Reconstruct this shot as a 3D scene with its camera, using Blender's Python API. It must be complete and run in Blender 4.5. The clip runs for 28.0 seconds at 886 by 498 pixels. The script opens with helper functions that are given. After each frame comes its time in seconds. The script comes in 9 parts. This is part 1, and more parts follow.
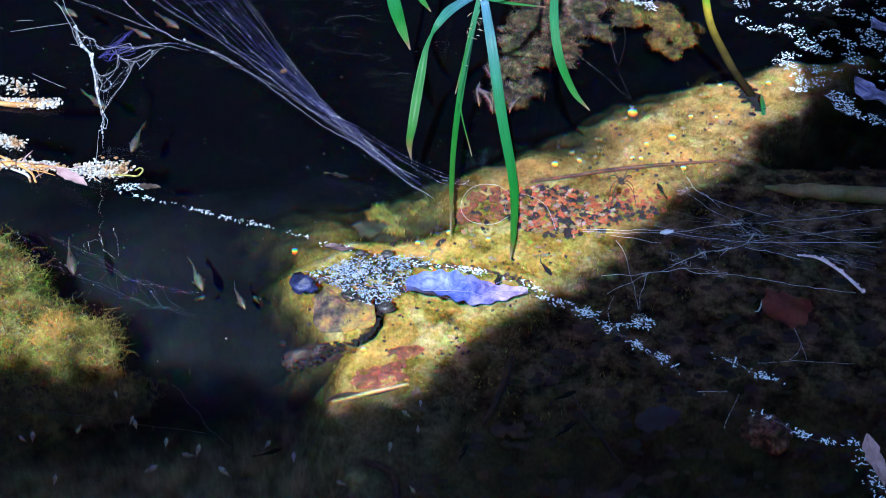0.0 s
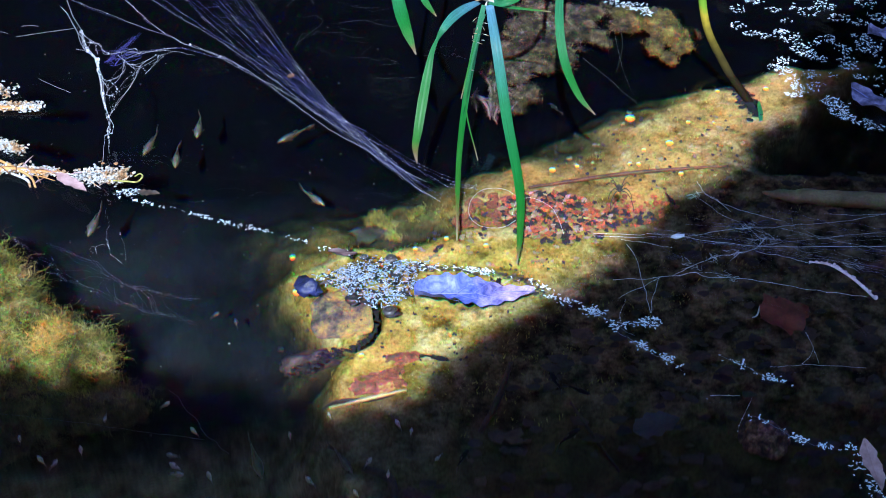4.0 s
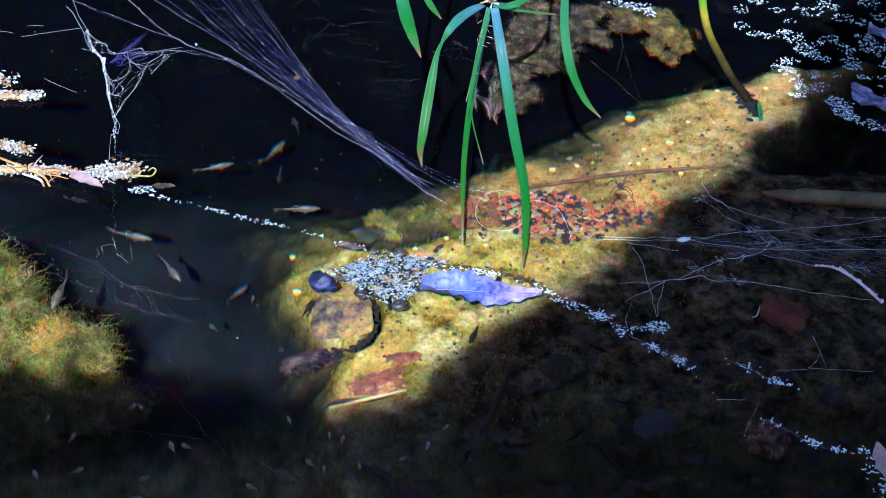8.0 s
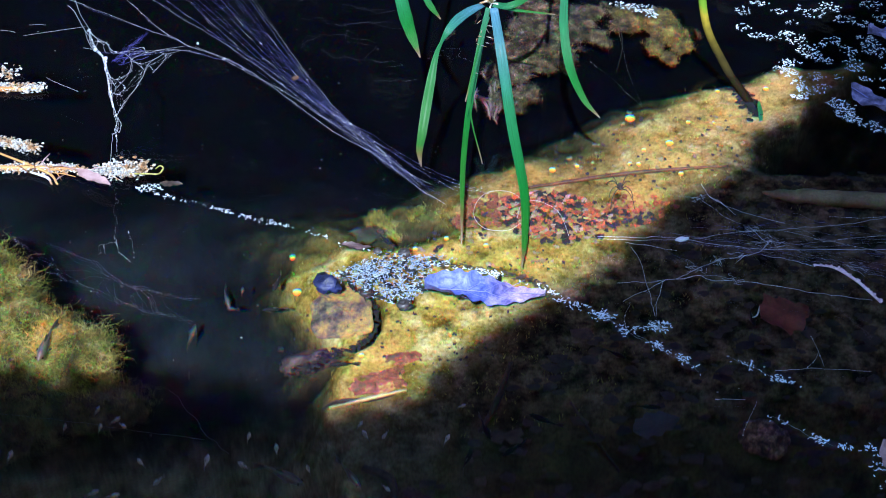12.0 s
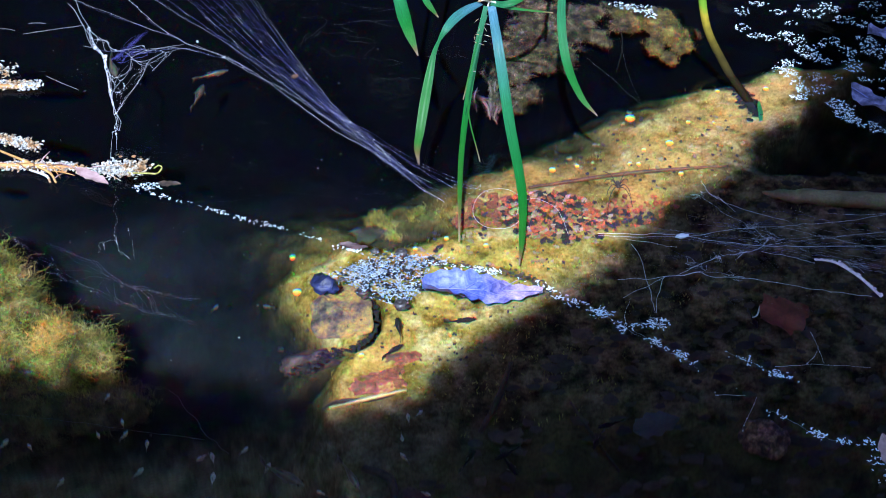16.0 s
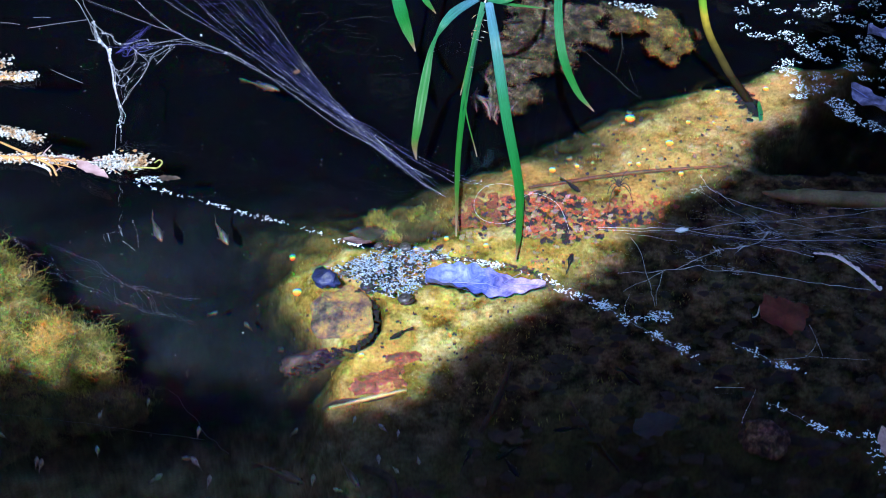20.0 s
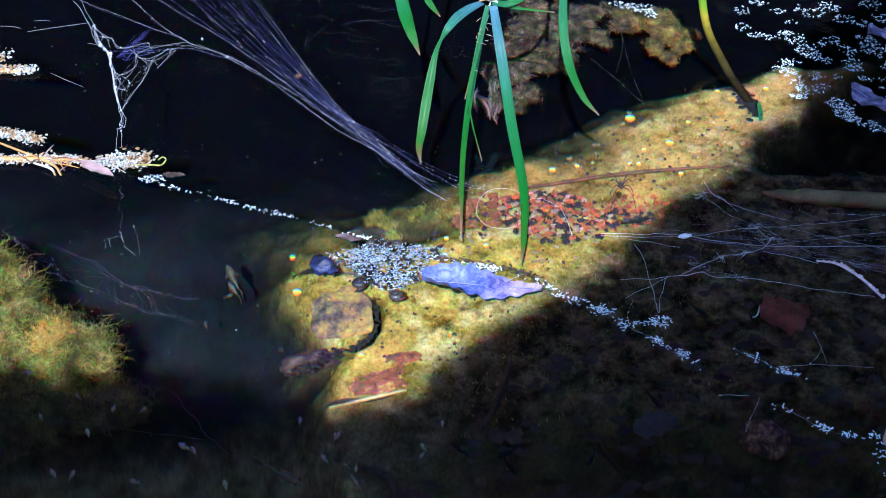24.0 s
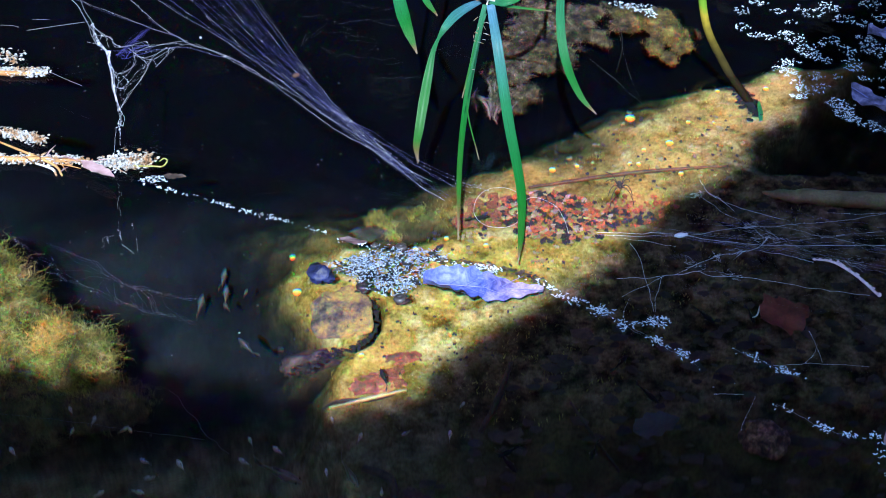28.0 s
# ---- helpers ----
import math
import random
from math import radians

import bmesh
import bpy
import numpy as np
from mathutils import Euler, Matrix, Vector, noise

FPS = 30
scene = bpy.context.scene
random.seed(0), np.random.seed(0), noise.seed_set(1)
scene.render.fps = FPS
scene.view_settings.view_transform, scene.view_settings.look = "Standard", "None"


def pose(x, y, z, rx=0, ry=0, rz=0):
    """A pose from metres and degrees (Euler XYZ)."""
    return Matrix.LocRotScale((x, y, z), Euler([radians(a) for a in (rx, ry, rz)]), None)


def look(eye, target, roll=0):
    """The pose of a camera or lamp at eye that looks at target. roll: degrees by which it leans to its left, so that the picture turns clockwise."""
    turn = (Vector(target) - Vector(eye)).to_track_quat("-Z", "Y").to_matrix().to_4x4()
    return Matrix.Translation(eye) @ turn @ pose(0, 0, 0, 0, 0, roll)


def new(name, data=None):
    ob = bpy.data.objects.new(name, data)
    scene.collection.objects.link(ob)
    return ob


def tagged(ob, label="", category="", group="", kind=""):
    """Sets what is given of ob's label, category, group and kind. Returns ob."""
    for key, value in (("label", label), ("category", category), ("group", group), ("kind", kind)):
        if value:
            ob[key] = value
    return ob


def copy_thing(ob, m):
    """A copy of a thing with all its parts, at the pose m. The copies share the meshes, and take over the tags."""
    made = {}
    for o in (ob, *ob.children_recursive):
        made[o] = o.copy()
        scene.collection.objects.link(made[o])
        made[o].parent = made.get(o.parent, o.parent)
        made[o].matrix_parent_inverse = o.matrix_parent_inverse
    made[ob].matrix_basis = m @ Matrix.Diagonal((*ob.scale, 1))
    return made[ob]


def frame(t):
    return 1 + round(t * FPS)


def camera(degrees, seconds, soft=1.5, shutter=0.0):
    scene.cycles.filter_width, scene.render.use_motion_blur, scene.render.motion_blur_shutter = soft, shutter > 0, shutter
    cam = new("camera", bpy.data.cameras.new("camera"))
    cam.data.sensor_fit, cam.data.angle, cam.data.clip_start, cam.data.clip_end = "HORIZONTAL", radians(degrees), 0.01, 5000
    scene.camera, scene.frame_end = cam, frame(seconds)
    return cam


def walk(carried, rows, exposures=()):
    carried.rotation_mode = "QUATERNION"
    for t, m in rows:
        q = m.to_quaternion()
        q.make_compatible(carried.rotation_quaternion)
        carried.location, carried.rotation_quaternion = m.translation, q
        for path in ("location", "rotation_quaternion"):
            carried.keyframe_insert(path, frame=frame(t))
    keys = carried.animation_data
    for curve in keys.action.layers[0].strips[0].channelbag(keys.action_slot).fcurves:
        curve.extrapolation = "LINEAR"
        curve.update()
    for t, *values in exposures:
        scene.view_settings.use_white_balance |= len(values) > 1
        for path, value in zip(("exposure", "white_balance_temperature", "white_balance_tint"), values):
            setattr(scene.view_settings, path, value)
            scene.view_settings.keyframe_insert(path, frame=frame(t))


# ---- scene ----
# A shaded pond: a sunlit shelf of algae under clear water, floating leaf and duckweed,
# webs, an overhanging sedge and small fish.  The water's surface is z = 0.
STAND = (0, -0.9193, 0.7713)
cam = camera(36, 28.0, soft=1.0)
walk(cam, [(0, look(STAND, (-0.002, -0.0081, 0))), (0.5, look(STAND, (-0.0011, -0.0046, 0))), (1, look(STAND, (-0.0009, -0.0025, 0))), (1.5, look(STAND, (-0.0006, -0.0014, 0))), (2, look(STAND, (-0.0004, -0.0006, 0))), (2.6, look(STAND, (0, 0, 0))), (28, look(STAND, (0, 0, 0)))], [(0, 1.1, 5120, 8), (28, 1.1, 5120, 8)])

# ---- daylight ----
SUN = Vector((-0.07, -0.55, 0.83)).normalized()      # towards the sun
sky = bpy.data.worlds.new("sky")
scene.world = sky
sky.use_nodes = True
nt = sky.node_tree
tex = nt.nodes.new("ShaderNodeTexSky")
tex.sky_type, tex.sun_disc = "NISHITA", False
tex.sun_elevation = math.asin(SUN.z)
tex.sun_rotation = math.atan2(SUN.x, SUN.y)
nt.links.new(tex.outputs[0], nt.nodes["Background"].inputs[0])
nt.nodes["Background"].inputs[1].default_value = 0.15
lamp = bpy.data.lights.new("sun", "SUN")
lamp.energy, lamp.angle, lamp.color = 4.0, radians(0.6), (1.0, 0.97, 0.92)
sun = new("sun", lamp)
sun.matrix_basis = look(SUN * 20, (0, 0, 0))


# ---- materials ----
def node_mat(name):
    m = bpy.data.materials.new(name)
    m.use_nodes = True
    return m, m.node_tree, m.node_tree.nodes["Principled BSDF"]


def ramp_node(t, stops):
    r = t.nodes.new("ShaderNodeValToRGB")
    e = r.color_ramp.elements
    while len(e) < len(stops):
        e.new(0.5)
    for el, (p, c) in zip(e, stops):
        el.position = p
        el.color = (*c, 1) if len(c) == 3 else c
    return r


def noise_node(t, co, scale, detail=4, rough=0.6, warp=0.0):
    nz = t.nodes.new("ShaderNodeTexNoise")
    nz.inputs["Scale"].default_value = scale
    nz.inputs["Detail"].default_value = detail
    nz.inputs["Roughness"].default_value = rough
    nz.inputs["Distortion"].default_value = warp
    t.links.new(co, nz.inputs["Vector"])
    return nz


def mix_node(t, fac, a, b, mode="MIX"):
    x = t.nodes.new("ShaderNodeMix")
    x.data_type, x.blend_type = "RGBA", mode
    for sock, v in ((x.inputs[0], fac), (x.inputs[6], a), (x.inputs[7], b)):
        if hasattr(v, "links"):
            t.links.new(v, sock)
        elif isinstance(v, (int, float)):
            sock.default_value = v
        else:
            sock.default_value = (*v, 1)
    return x.outputs[2]


def grained(name, colours, scale=60, fine=400, rough=0.6, bump=0.3, depth=0.001, spread=0.25, through_light=0.0, metal=0.0, coat=0.0, island=False):
    """Colours blended by coarse noise, with fine grain, a shift from piece to piece and relief."""
    m, t, b = node_mat(name)
    co = t.nodes.new("ShaderNodeTexCoord").outputs["Object"]
    coarse = noise_node(t, co, scale, 5, 0.64, 0.15)
    n = len(colours)
    r = ramp_node(t, [(0.36 + 0.27 * i / max(1, n - 1), c) for i, c in enumerate(colours)])
    t.links.new(coarse.outputs[0], r.inputs[0])
    grain = noise_node(t, co, fine, 3, 0.7)
    gr = ramp_node(t, [(0.3, (1 - spread,) * 3), (0.7, (1.0, 1.0, 1.0))])
    t.links.new(grain.outputs[0], gr.inputs[0])
    c = mix_node(t, 1.0, r.outputs[0], gr.outputs[0], "MULTIPLY")
    if island:
        which = t.nodes.new("ShaderNodeNewGeometry").outputs["Random Per Island"]
    else:
        which = t.nodes.new("ShaderNodeObjectInfo").outputs["Random"]
    pr = ramp_node(t, [(0, (1 - spread,) * 3), (1, (1.0, 1.0, 1.0))])
    t.links.new(which, pr.inputs[0])
    c = mix_node(t, 1.0, c, pr.outputs[0], "MULTIPLY")
    t.links.new(c, b.inputs["Base Color"])
    b.inputs["Roughness"].default_value = rough
    b.inputs["Metallic"].default_value = metal
    b.inputs["Coat Weight"].default_value = coat
    bp = t.nodes.new("ShaderNodeBump")
    bp.inputs["Strength"].default_value = bump
    bp.inputs["Distance"].default_value = depth
    t.links.new(grain.outputs[0], bp.inputs["Height"])
    t.links.new(bp.outputs[0], b.inputs["Normal"])
    if through_light:
        tr = t.nodes.new("ShaderNodeBsdfTranslucent")
        t.links.new(c, tr.inputs[0])
        mx = t.nodes.new("ShaderNodeMixShader")
        mx.inputs[0].default_value = through_light
        t.links.new(b.outputs[0], mx.inputs[1])
        t.links.new(tr.outputs[0], mx.inputs[2])
        t.links.new(mx.outputs[0], t.nodes["Material Output"].inputs[0])
    return m


def bed_material():
    """Yellow algae and tan silt on the shelf, dark litter beyond it, black mud in the deep; shade and water murk are
    painted into the dark colours.
    """
    m, t, b = node_mat("pond_bed")
    geo = t.nodes.new("ShaderNodeNewGeometry").outputs["Position"]
    sep = t.nodes.new("ShaderNodeSeparateXYZ")
    t.links.new(geo, sep.inputs[0])
    big = noise_node(t, geo, 9, 4, 0.6, 0.5)
    mid = noise_node(t, geo, 55, 7, 0.70, 0.15)
    fine = noise_node(t, geo, 330, 4, 0.7)
    patch = noise_node(t, geo, 26, 6, 0.7, 0.3)
    yellow = ramp_node(t, [(0.32, (0.09, 0.072, 0.02)), (0.43, (0.27, 0.21, 0.035)), (0.54, (0.44, 0.34, 0.065)), (0.66, (0.62, 0.51, 0.14)), (0.76, (0.74, 0.64, 0.30))])
    t.links.new(mid.outputs[0], yellow.inputs[0])
    tan = ramp_node(t, [(0.32, (0.10, 0.07, 0.033)), (0.43, (0.30, 0.205, 0.068)), (0.56, (0.45, 0.31, 0.10)), (0.74, (0.60, 0.43, 0.17))])
    t.links.new(mid.outputs[0], tan.inputs[0])
    stain = ramp_node(t, [(0.33, (0.22, 0.21, 0.14)), (0.41, (0.62, 0.60, 0.48)), (0.49, (0.92, 0.92, 0.88)), (0.58, (1, 1, 1))])
    t.links.new(patch.outputs[0], stain.inputs[0])
    # dark litter whose colour also takes in the shade beyond the sunlit patch
    shaded_mould = ramp_node(t, [(0.36, (0.010, 0.009, 0.006)), (0.46, (0.050, 0.041, 0.022)), (0.56, (0.15, 0.115, 0.06)), (0.70, (0.32, 0.235, 0.13))])
    t.links.new(mid.outputs[0], shaded_mould.inputs[0])
    # mud, silt and murk tones stand in for dim, hazy deep water
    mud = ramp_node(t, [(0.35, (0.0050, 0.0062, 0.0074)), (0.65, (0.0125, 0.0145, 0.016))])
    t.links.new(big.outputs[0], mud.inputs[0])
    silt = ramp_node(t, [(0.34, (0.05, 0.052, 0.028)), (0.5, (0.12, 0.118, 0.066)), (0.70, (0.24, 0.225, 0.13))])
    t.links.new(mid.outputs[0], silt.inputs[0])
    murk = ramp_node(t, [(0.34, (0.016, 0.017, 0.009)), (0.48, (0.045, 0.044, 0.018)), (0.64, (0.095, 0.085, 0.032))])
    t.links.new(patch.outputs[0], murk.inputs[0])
    broad = ramp_node(t, [(0.34, (0.45, 0.45, 0.38)), (0.54, (1, 1, 1))])
    t.links.new(big.outputs[0], broad.inputs[0])
    soil = ramp_node(t, [(0.3, (0.02, 0.025, 0.010)), (0.55, (0.045, 0.05, 0.02)), (0.8, (0.08, 0.07, 0.035))])
    t.links.new(mid.outputs[0], soil.inputs[0])

    def blend(lo, hi, a, bb, c, wob):
        """0 to 1 as a*x + bb*y + c*z, wobbled by the coarse noise, goes from lo to hi."""
        dot = t.nodes.new("ShaderNodeVectorMath")
        dot.operation = "DOT_PRODUCT"
        t.links.new(geo, dot.inputs[0])
        dot.inputs[1].default_value = (a, bb, c)
        ad = t.nodes.new("ShaderNodeMath")
        ad.operation = "MULTIPLY_ADD"
        t.links.new(mid.outputs[0], ad.inputs[0])
        ad.inputs[1].default_value = wob
        t.links.new(dot.outputs["Value"], ad.inputs[2])
        mr = t.nodes.new("ShaderNodeMapRange")
        mr.interpolation_type = "SMOOTHSTEP"
        t.links.new(ad.outputs[0], mr.inputs[0])
        mr.inputs[1].default_value, mr.inputs[2].default_value = lo, hi
        return mr.outputs[0]
    c = mix_node(t, blend(0.09, 0.22, 0.35, 1.0, 0, 0.12), yellow.outputs[0], tan.outputs[0])
    warm = noise_node(t, geo, 19, 5, 0.68, 0.2)
    wr = ramp_node(t, [(0.50, (0, 0, 0)), (0.62, (0.55, 0.55, 0.55))])
    t.links.new(warm.outputs[0], wr.inputs[0])
    c = mix_node(t, wr.outputs[0], c, (0.62, 0.36, 0.09))
    pr = ramp_node(t, [(0.36, (0.6, 0.6, 0.6)), (0.46, (0, 0, 0))])
    t.links.new(warm.outputs[0], pr.inputs[0])
    c = mix_node(t, pr.outputs[0], c, (0.78, 0.68, 0.30))
    c = mix_node(t, 1.0, c, stain.outputs[0], "MULTIPLY")
    c = mix_node(t, 1.0, c, broad.outputs[0], "MULTIPLY")
    # litter edge runs along the shade line, so shade is put into colour
    c = mix_node(t, blend(0.105, 0.155, 0.72, -0.69, 0, 0.08), c, shaded_mould.outputs[0])
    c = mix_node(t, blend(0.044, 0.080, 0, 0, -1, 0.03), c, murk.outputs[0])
    # darker with distance: the dimness of deep water is put into the bed
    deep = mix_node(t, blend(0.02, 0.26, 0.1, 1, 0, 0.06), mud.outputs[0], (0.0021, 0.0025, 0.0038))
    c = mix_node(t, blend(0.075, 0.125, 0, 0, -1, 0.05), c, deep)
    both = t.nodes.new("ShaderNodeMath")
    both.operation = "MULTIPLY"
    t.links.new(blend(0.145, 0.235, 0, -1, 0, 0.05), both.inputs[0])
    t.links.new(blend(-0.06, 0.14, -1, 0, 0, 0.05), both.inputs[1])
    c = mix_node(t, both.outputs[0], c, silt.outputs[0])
    c = mix_node(t, blend(0.005, 0.03, 0, 0, 1, 0.01), c, soil.outputs[0])
    fr = ramp_node(t, [(0.3, (0.45, 0.43, 0.38)), (0.6, (1, 1, 1))])
    t.links.new(fine.outputs[0], fr.inputs[0])
    c = mix_node(t, 1.0, c, fr.outputs[0], "MULTIPLY")
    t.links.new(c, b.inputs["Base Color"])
    b.inputs["Roughness"].default_value = 0.85
    b.inputs["Specular IOR Level"].default_value = 0.0
    bp = t.nodes.new("ShaderNodeBump")
    bp.inputs["Strength"].default_value, bp.inputs["Distance"].default_value = 0.4, 0.002
    t.links.new(fine.outputs[0], bp.inputs["Height"])
    t.links.new(bp.outputs[0], b.inputs["Normal"])
    return m


def water_material():
    """Clear brown-tinted water: it bends light and mirrors by Fresnel."""
    m, t, b = node_mat("pond_water")
    t.nodes.remove(b)
    geo = t.nodes.new("ShaderNodeNewGeometry").outputs["Position"]
    wave = noise_node(t, geo, 14, 3, 0.5)
    bp = t.nodes.new("ShaderNodeBump")
    bp.inputs["Strength"].default_value, bp.inputs["Distance"].default_value = 0.15, 0.004
    t.links.new(wave.outputs[0], bp.inputs["Height"])
    gl = t.nodes.new("ShaderNodeBsdfGlossy")
    gl.inputs["Roughness"].default_value = 0.03
    t.links.new(bp.outputs[0], gl.inputs["Normal"])
    # slightly turbid water that bends red, green and blue light a little differently
    tr = None
    for ior, tint in ((1.301, (0.75, 0, 0, 1)), (1.333, (0, 0.74, 0, 1)), (1.365, (0, 0, 0.83, 1))):
        bend = t.nodes.new("ShaderNodeBsdfRefraction")
        bend.inputs["Color"].default_value = tint
        bend.inputs["Roughness"].default_value = 0.014
        bend.inputs["IOR"].default_value = ior
        t.links.new(bp.outputs[0], bend.inputs["Normal"])
        if tr:
            both = t.nodes.new("ShaderNodeAddShader")
            t.links.new(tr.outputs[0], both.inputs[0])
            t.links.new(bend.outputs[0], both.inputs[1])
            tr = both
        else:
            tr = bend
    fr = t.nodes.new("ShaderNodeFresnel")
    fr.inputs[0].default_value = 1.33
    t.links.new(bp.outputs[0], fr.inputs["Normal"])
    mx = t.nodes.new("ShaderNodeMixShader")
    t.links.new(fr.outputs[0], mx.inputs[0])
    t.links.new(tr.outputs[0], mx.inputs[1])
    t.links.new(gl.outputs[0], mx.inputs[2])
    t.links.new(mx.outputs[0], t.nodes["Material Output"].inputs[0])
    return m


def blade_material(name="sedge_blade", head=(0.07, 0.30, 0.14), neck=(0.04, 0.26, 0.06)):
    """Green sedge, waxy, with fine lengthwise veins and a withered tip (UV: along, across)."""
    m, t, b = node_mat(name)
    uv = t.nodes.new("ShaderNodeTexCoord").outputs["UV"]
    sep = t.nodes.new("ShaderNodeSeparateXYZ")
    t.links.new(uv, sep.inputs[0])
    # head and neck tones hold the painted bluish sheen of the upper blade
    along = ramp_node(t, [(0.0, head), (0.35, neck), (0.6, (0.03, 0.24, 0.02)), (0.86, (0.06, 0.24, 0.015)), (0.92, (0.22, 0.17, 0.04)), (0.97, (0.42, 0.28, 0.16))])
    t.links.new(sep.outputs[0], along.inputs[0])
    vein = t.nodes.new("ShaderNodeTexWave")
    vein.bands_direction = "Y"
    vein.inputs["Scale"].default_value, vein.inputs["Distortion"].default_value = 4.6, 1.5
    t.links.new(uv, vein.inputs["Vector"])
    vr = ramp_node(t, [(0.0, (0.52, 0.58, 0.55)), (1.0, (1, 1, 1))])
    t.links.new(vein.outputs[0], vr.inputs[0])
    c = mix_node(t, 1.0, along.outputs[0], vr.outputs[0], "MULTIPLY")
    drawn = t.nodes.new("ShaderNodeMapping")
    drawn.inputs["Scale"].default_value = (5, 16, 1)
    t.links.new(uv, drawn.inputs["Vector"])
    streak = noise_node(t, drawn.outputs[0], 1.6, 5, 0.7)
    sr = ramp_node(t, [(0.35, (0.5, 0.52, 0.4)), (0.55, (1, 1, 1)), (0.72, (1.5, 1.35, 1.4))])
    t.links.new(streak.outputs[0], sr.inputs[0])
    c = mix_node(t, 1.0, c, sr.outputs[0], "MULTIPLY")
    t.links.new(c, b.inputs["Base Color"])
    b.inputs["Roughness"].default_value = 0.45
    b.inputs["Coat Weight"].default_value = 0.25
    b.inputs["Coat Roughness"].default_value = 0.35
    bp = t.nodes.new("ShaderNodeBump")
    bp.inputs["Strength"].default_value, bp.inputs["Distance"].default_value = 0.5, 0.0006
    t.links.new(vein.outputs[0], bp.inputs["Height"])
    t.links.new(bp.outputs[0], b.inputs["Normal"])
    tr = t.nodes.new("ShaderNodeBsdfTranslucent")
    t.links.new(c, tr.inputs[0])
    mx = t.nodes.new("ShaderNodeMixShader")
    mx.inputs[0].default_value = 0.35
    t.links.new(b.outputs[0], mx.inputs[1])
    t.links.new(tr.outputs[0], mx.inputs[2])
    t.links.new(mx.outputs[0], t.nodes["Material Output"].inputs[0])
    return m


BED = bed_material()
WATER = water_material()
BLADE = blade_material()
# blade with the blue-white sky reflection painted into its base colour
SKYSHEEN = blade_material("sky_sheen_sedge_blade", (0.17, 0.37, 0.55), (0.05, 0.28, 0.09))
BANK = grained("bank_leaf", [(0.016, 0.022, 0.018), (0.034, 0.044, 0.034)], 3, 40, 0.95, 0.3, 0.01, 0.4, island=True)
CROWN = grained("crown_leaf", [(0.035, 0.07, 0.018), (0.06, 0.10, 0.025)], 3, 60, 0.6, 0.2, 0.002, 0.4, island=True)
BARK = grained("bark", [(0.06, 0.045, 0.03), (0.15, 0.11, 0.08)], 14, 120, 0.9, 0.8, 0.006)
STONE = grained("grey_brown_stone", [(0.05, 0.036, 0.028), (0.16, 0.115, 0.085), (0.33, 0.225, 0.10), (0.56, 0.37, 0.09), (0.68, 0.46, 0.10)], 46, 380, 0.85, 0.8, 0.002, 0.4)
# brown lowered to hold the shade under the larger stone
SLAB = grained("brown_stone", [(0.014, 0.008, 0.008), (0.055, 0.028, 0.023), (0.13, 0.07, 0.055)], 60, 260, 0.7, 0.5, 0.002, 0.35)
REDSTONE = grained("red_stone", [(0.10, 0.06, 0.02), (0.20, 0.055, 0.025), (0.34, 0.09, 0.04), (0.46, 0.32, 0.07)], 90, 300, 0.75, 0.5, 0.002, 0.3)
ORANGE = grained("orange_gravel", [(0.16, 0.035, 0.02), (0.60, 0.13, 0.04), (0.85, 0.34, 0.10)], 160, 420, 0.6, 0.4, 0.001, 0.6)
PINKSTONE = grained("pinkish_gravel", [(0.30, 0.16, 0.12), (0.55, 0.36, 0.28), (0.70, 0.50, 0.36)], 160, 420, 0.6, 0.4, 0.001, 0.5)
RUSTSTONE = grained("rusty_stone", [(0.03, 0.018, 0.012), (0.17, 0.09, 0.05), (0.50, 0.31, 0.18)], 150, 300, 0.8, 0.8, 0.003, 0.5)
# near-black that stands in for dark gaps under stone and between fronds
NEARBLACK = grained("near_black", [(0.004, 0.004, 0.005), (0.010, 0.008, 0.008)], 90, 420, 0.8, 0.4, 0.001, 0.4)
SCRAP = grained("rotting_scrap", [(0.010, 0.008, 0.008), (0.05, 0.03, 0.02), (0.12, 0.07, 0.04)], 90, 420, 0.6, 0.4, 0.001, 0.5, island=True)
DARKGRIT = grained("dark_grit", [(0.015, 0.013, 0.014), (0.05, 0.035, 0.03)], 90, 420, 0.6, 0.4, 0.001, 0.4)
TANGRIT = grained("tan_grit", [(0.36, 0.25, 0.09), (0.6, 0.45, 0.2)], 90, 420, 0.7, 0.4, 0.001, 0.5)
WOOD = grained("wet_wood", [(0.22, 0.17, 0.06), (0.46, 0.37, 0.15), (0.68, 0.55, 0.25)], 26, 300, 0.55, 0.5, 0.002, 0.3)
TWIG = grained("brown_twig", [(0.07, 0.03, 0.014), (0.24, 0.10, 0.04)], 60, 400, 0.6, 0.4, 0.001, 0.3)
PALESTICK = grained("pale_stick", [(0.34, 0.22, 0.06), (0.56, 0.44, 0.18)], 60, 300, 0.4, 0.3, 0.001, 0.2)
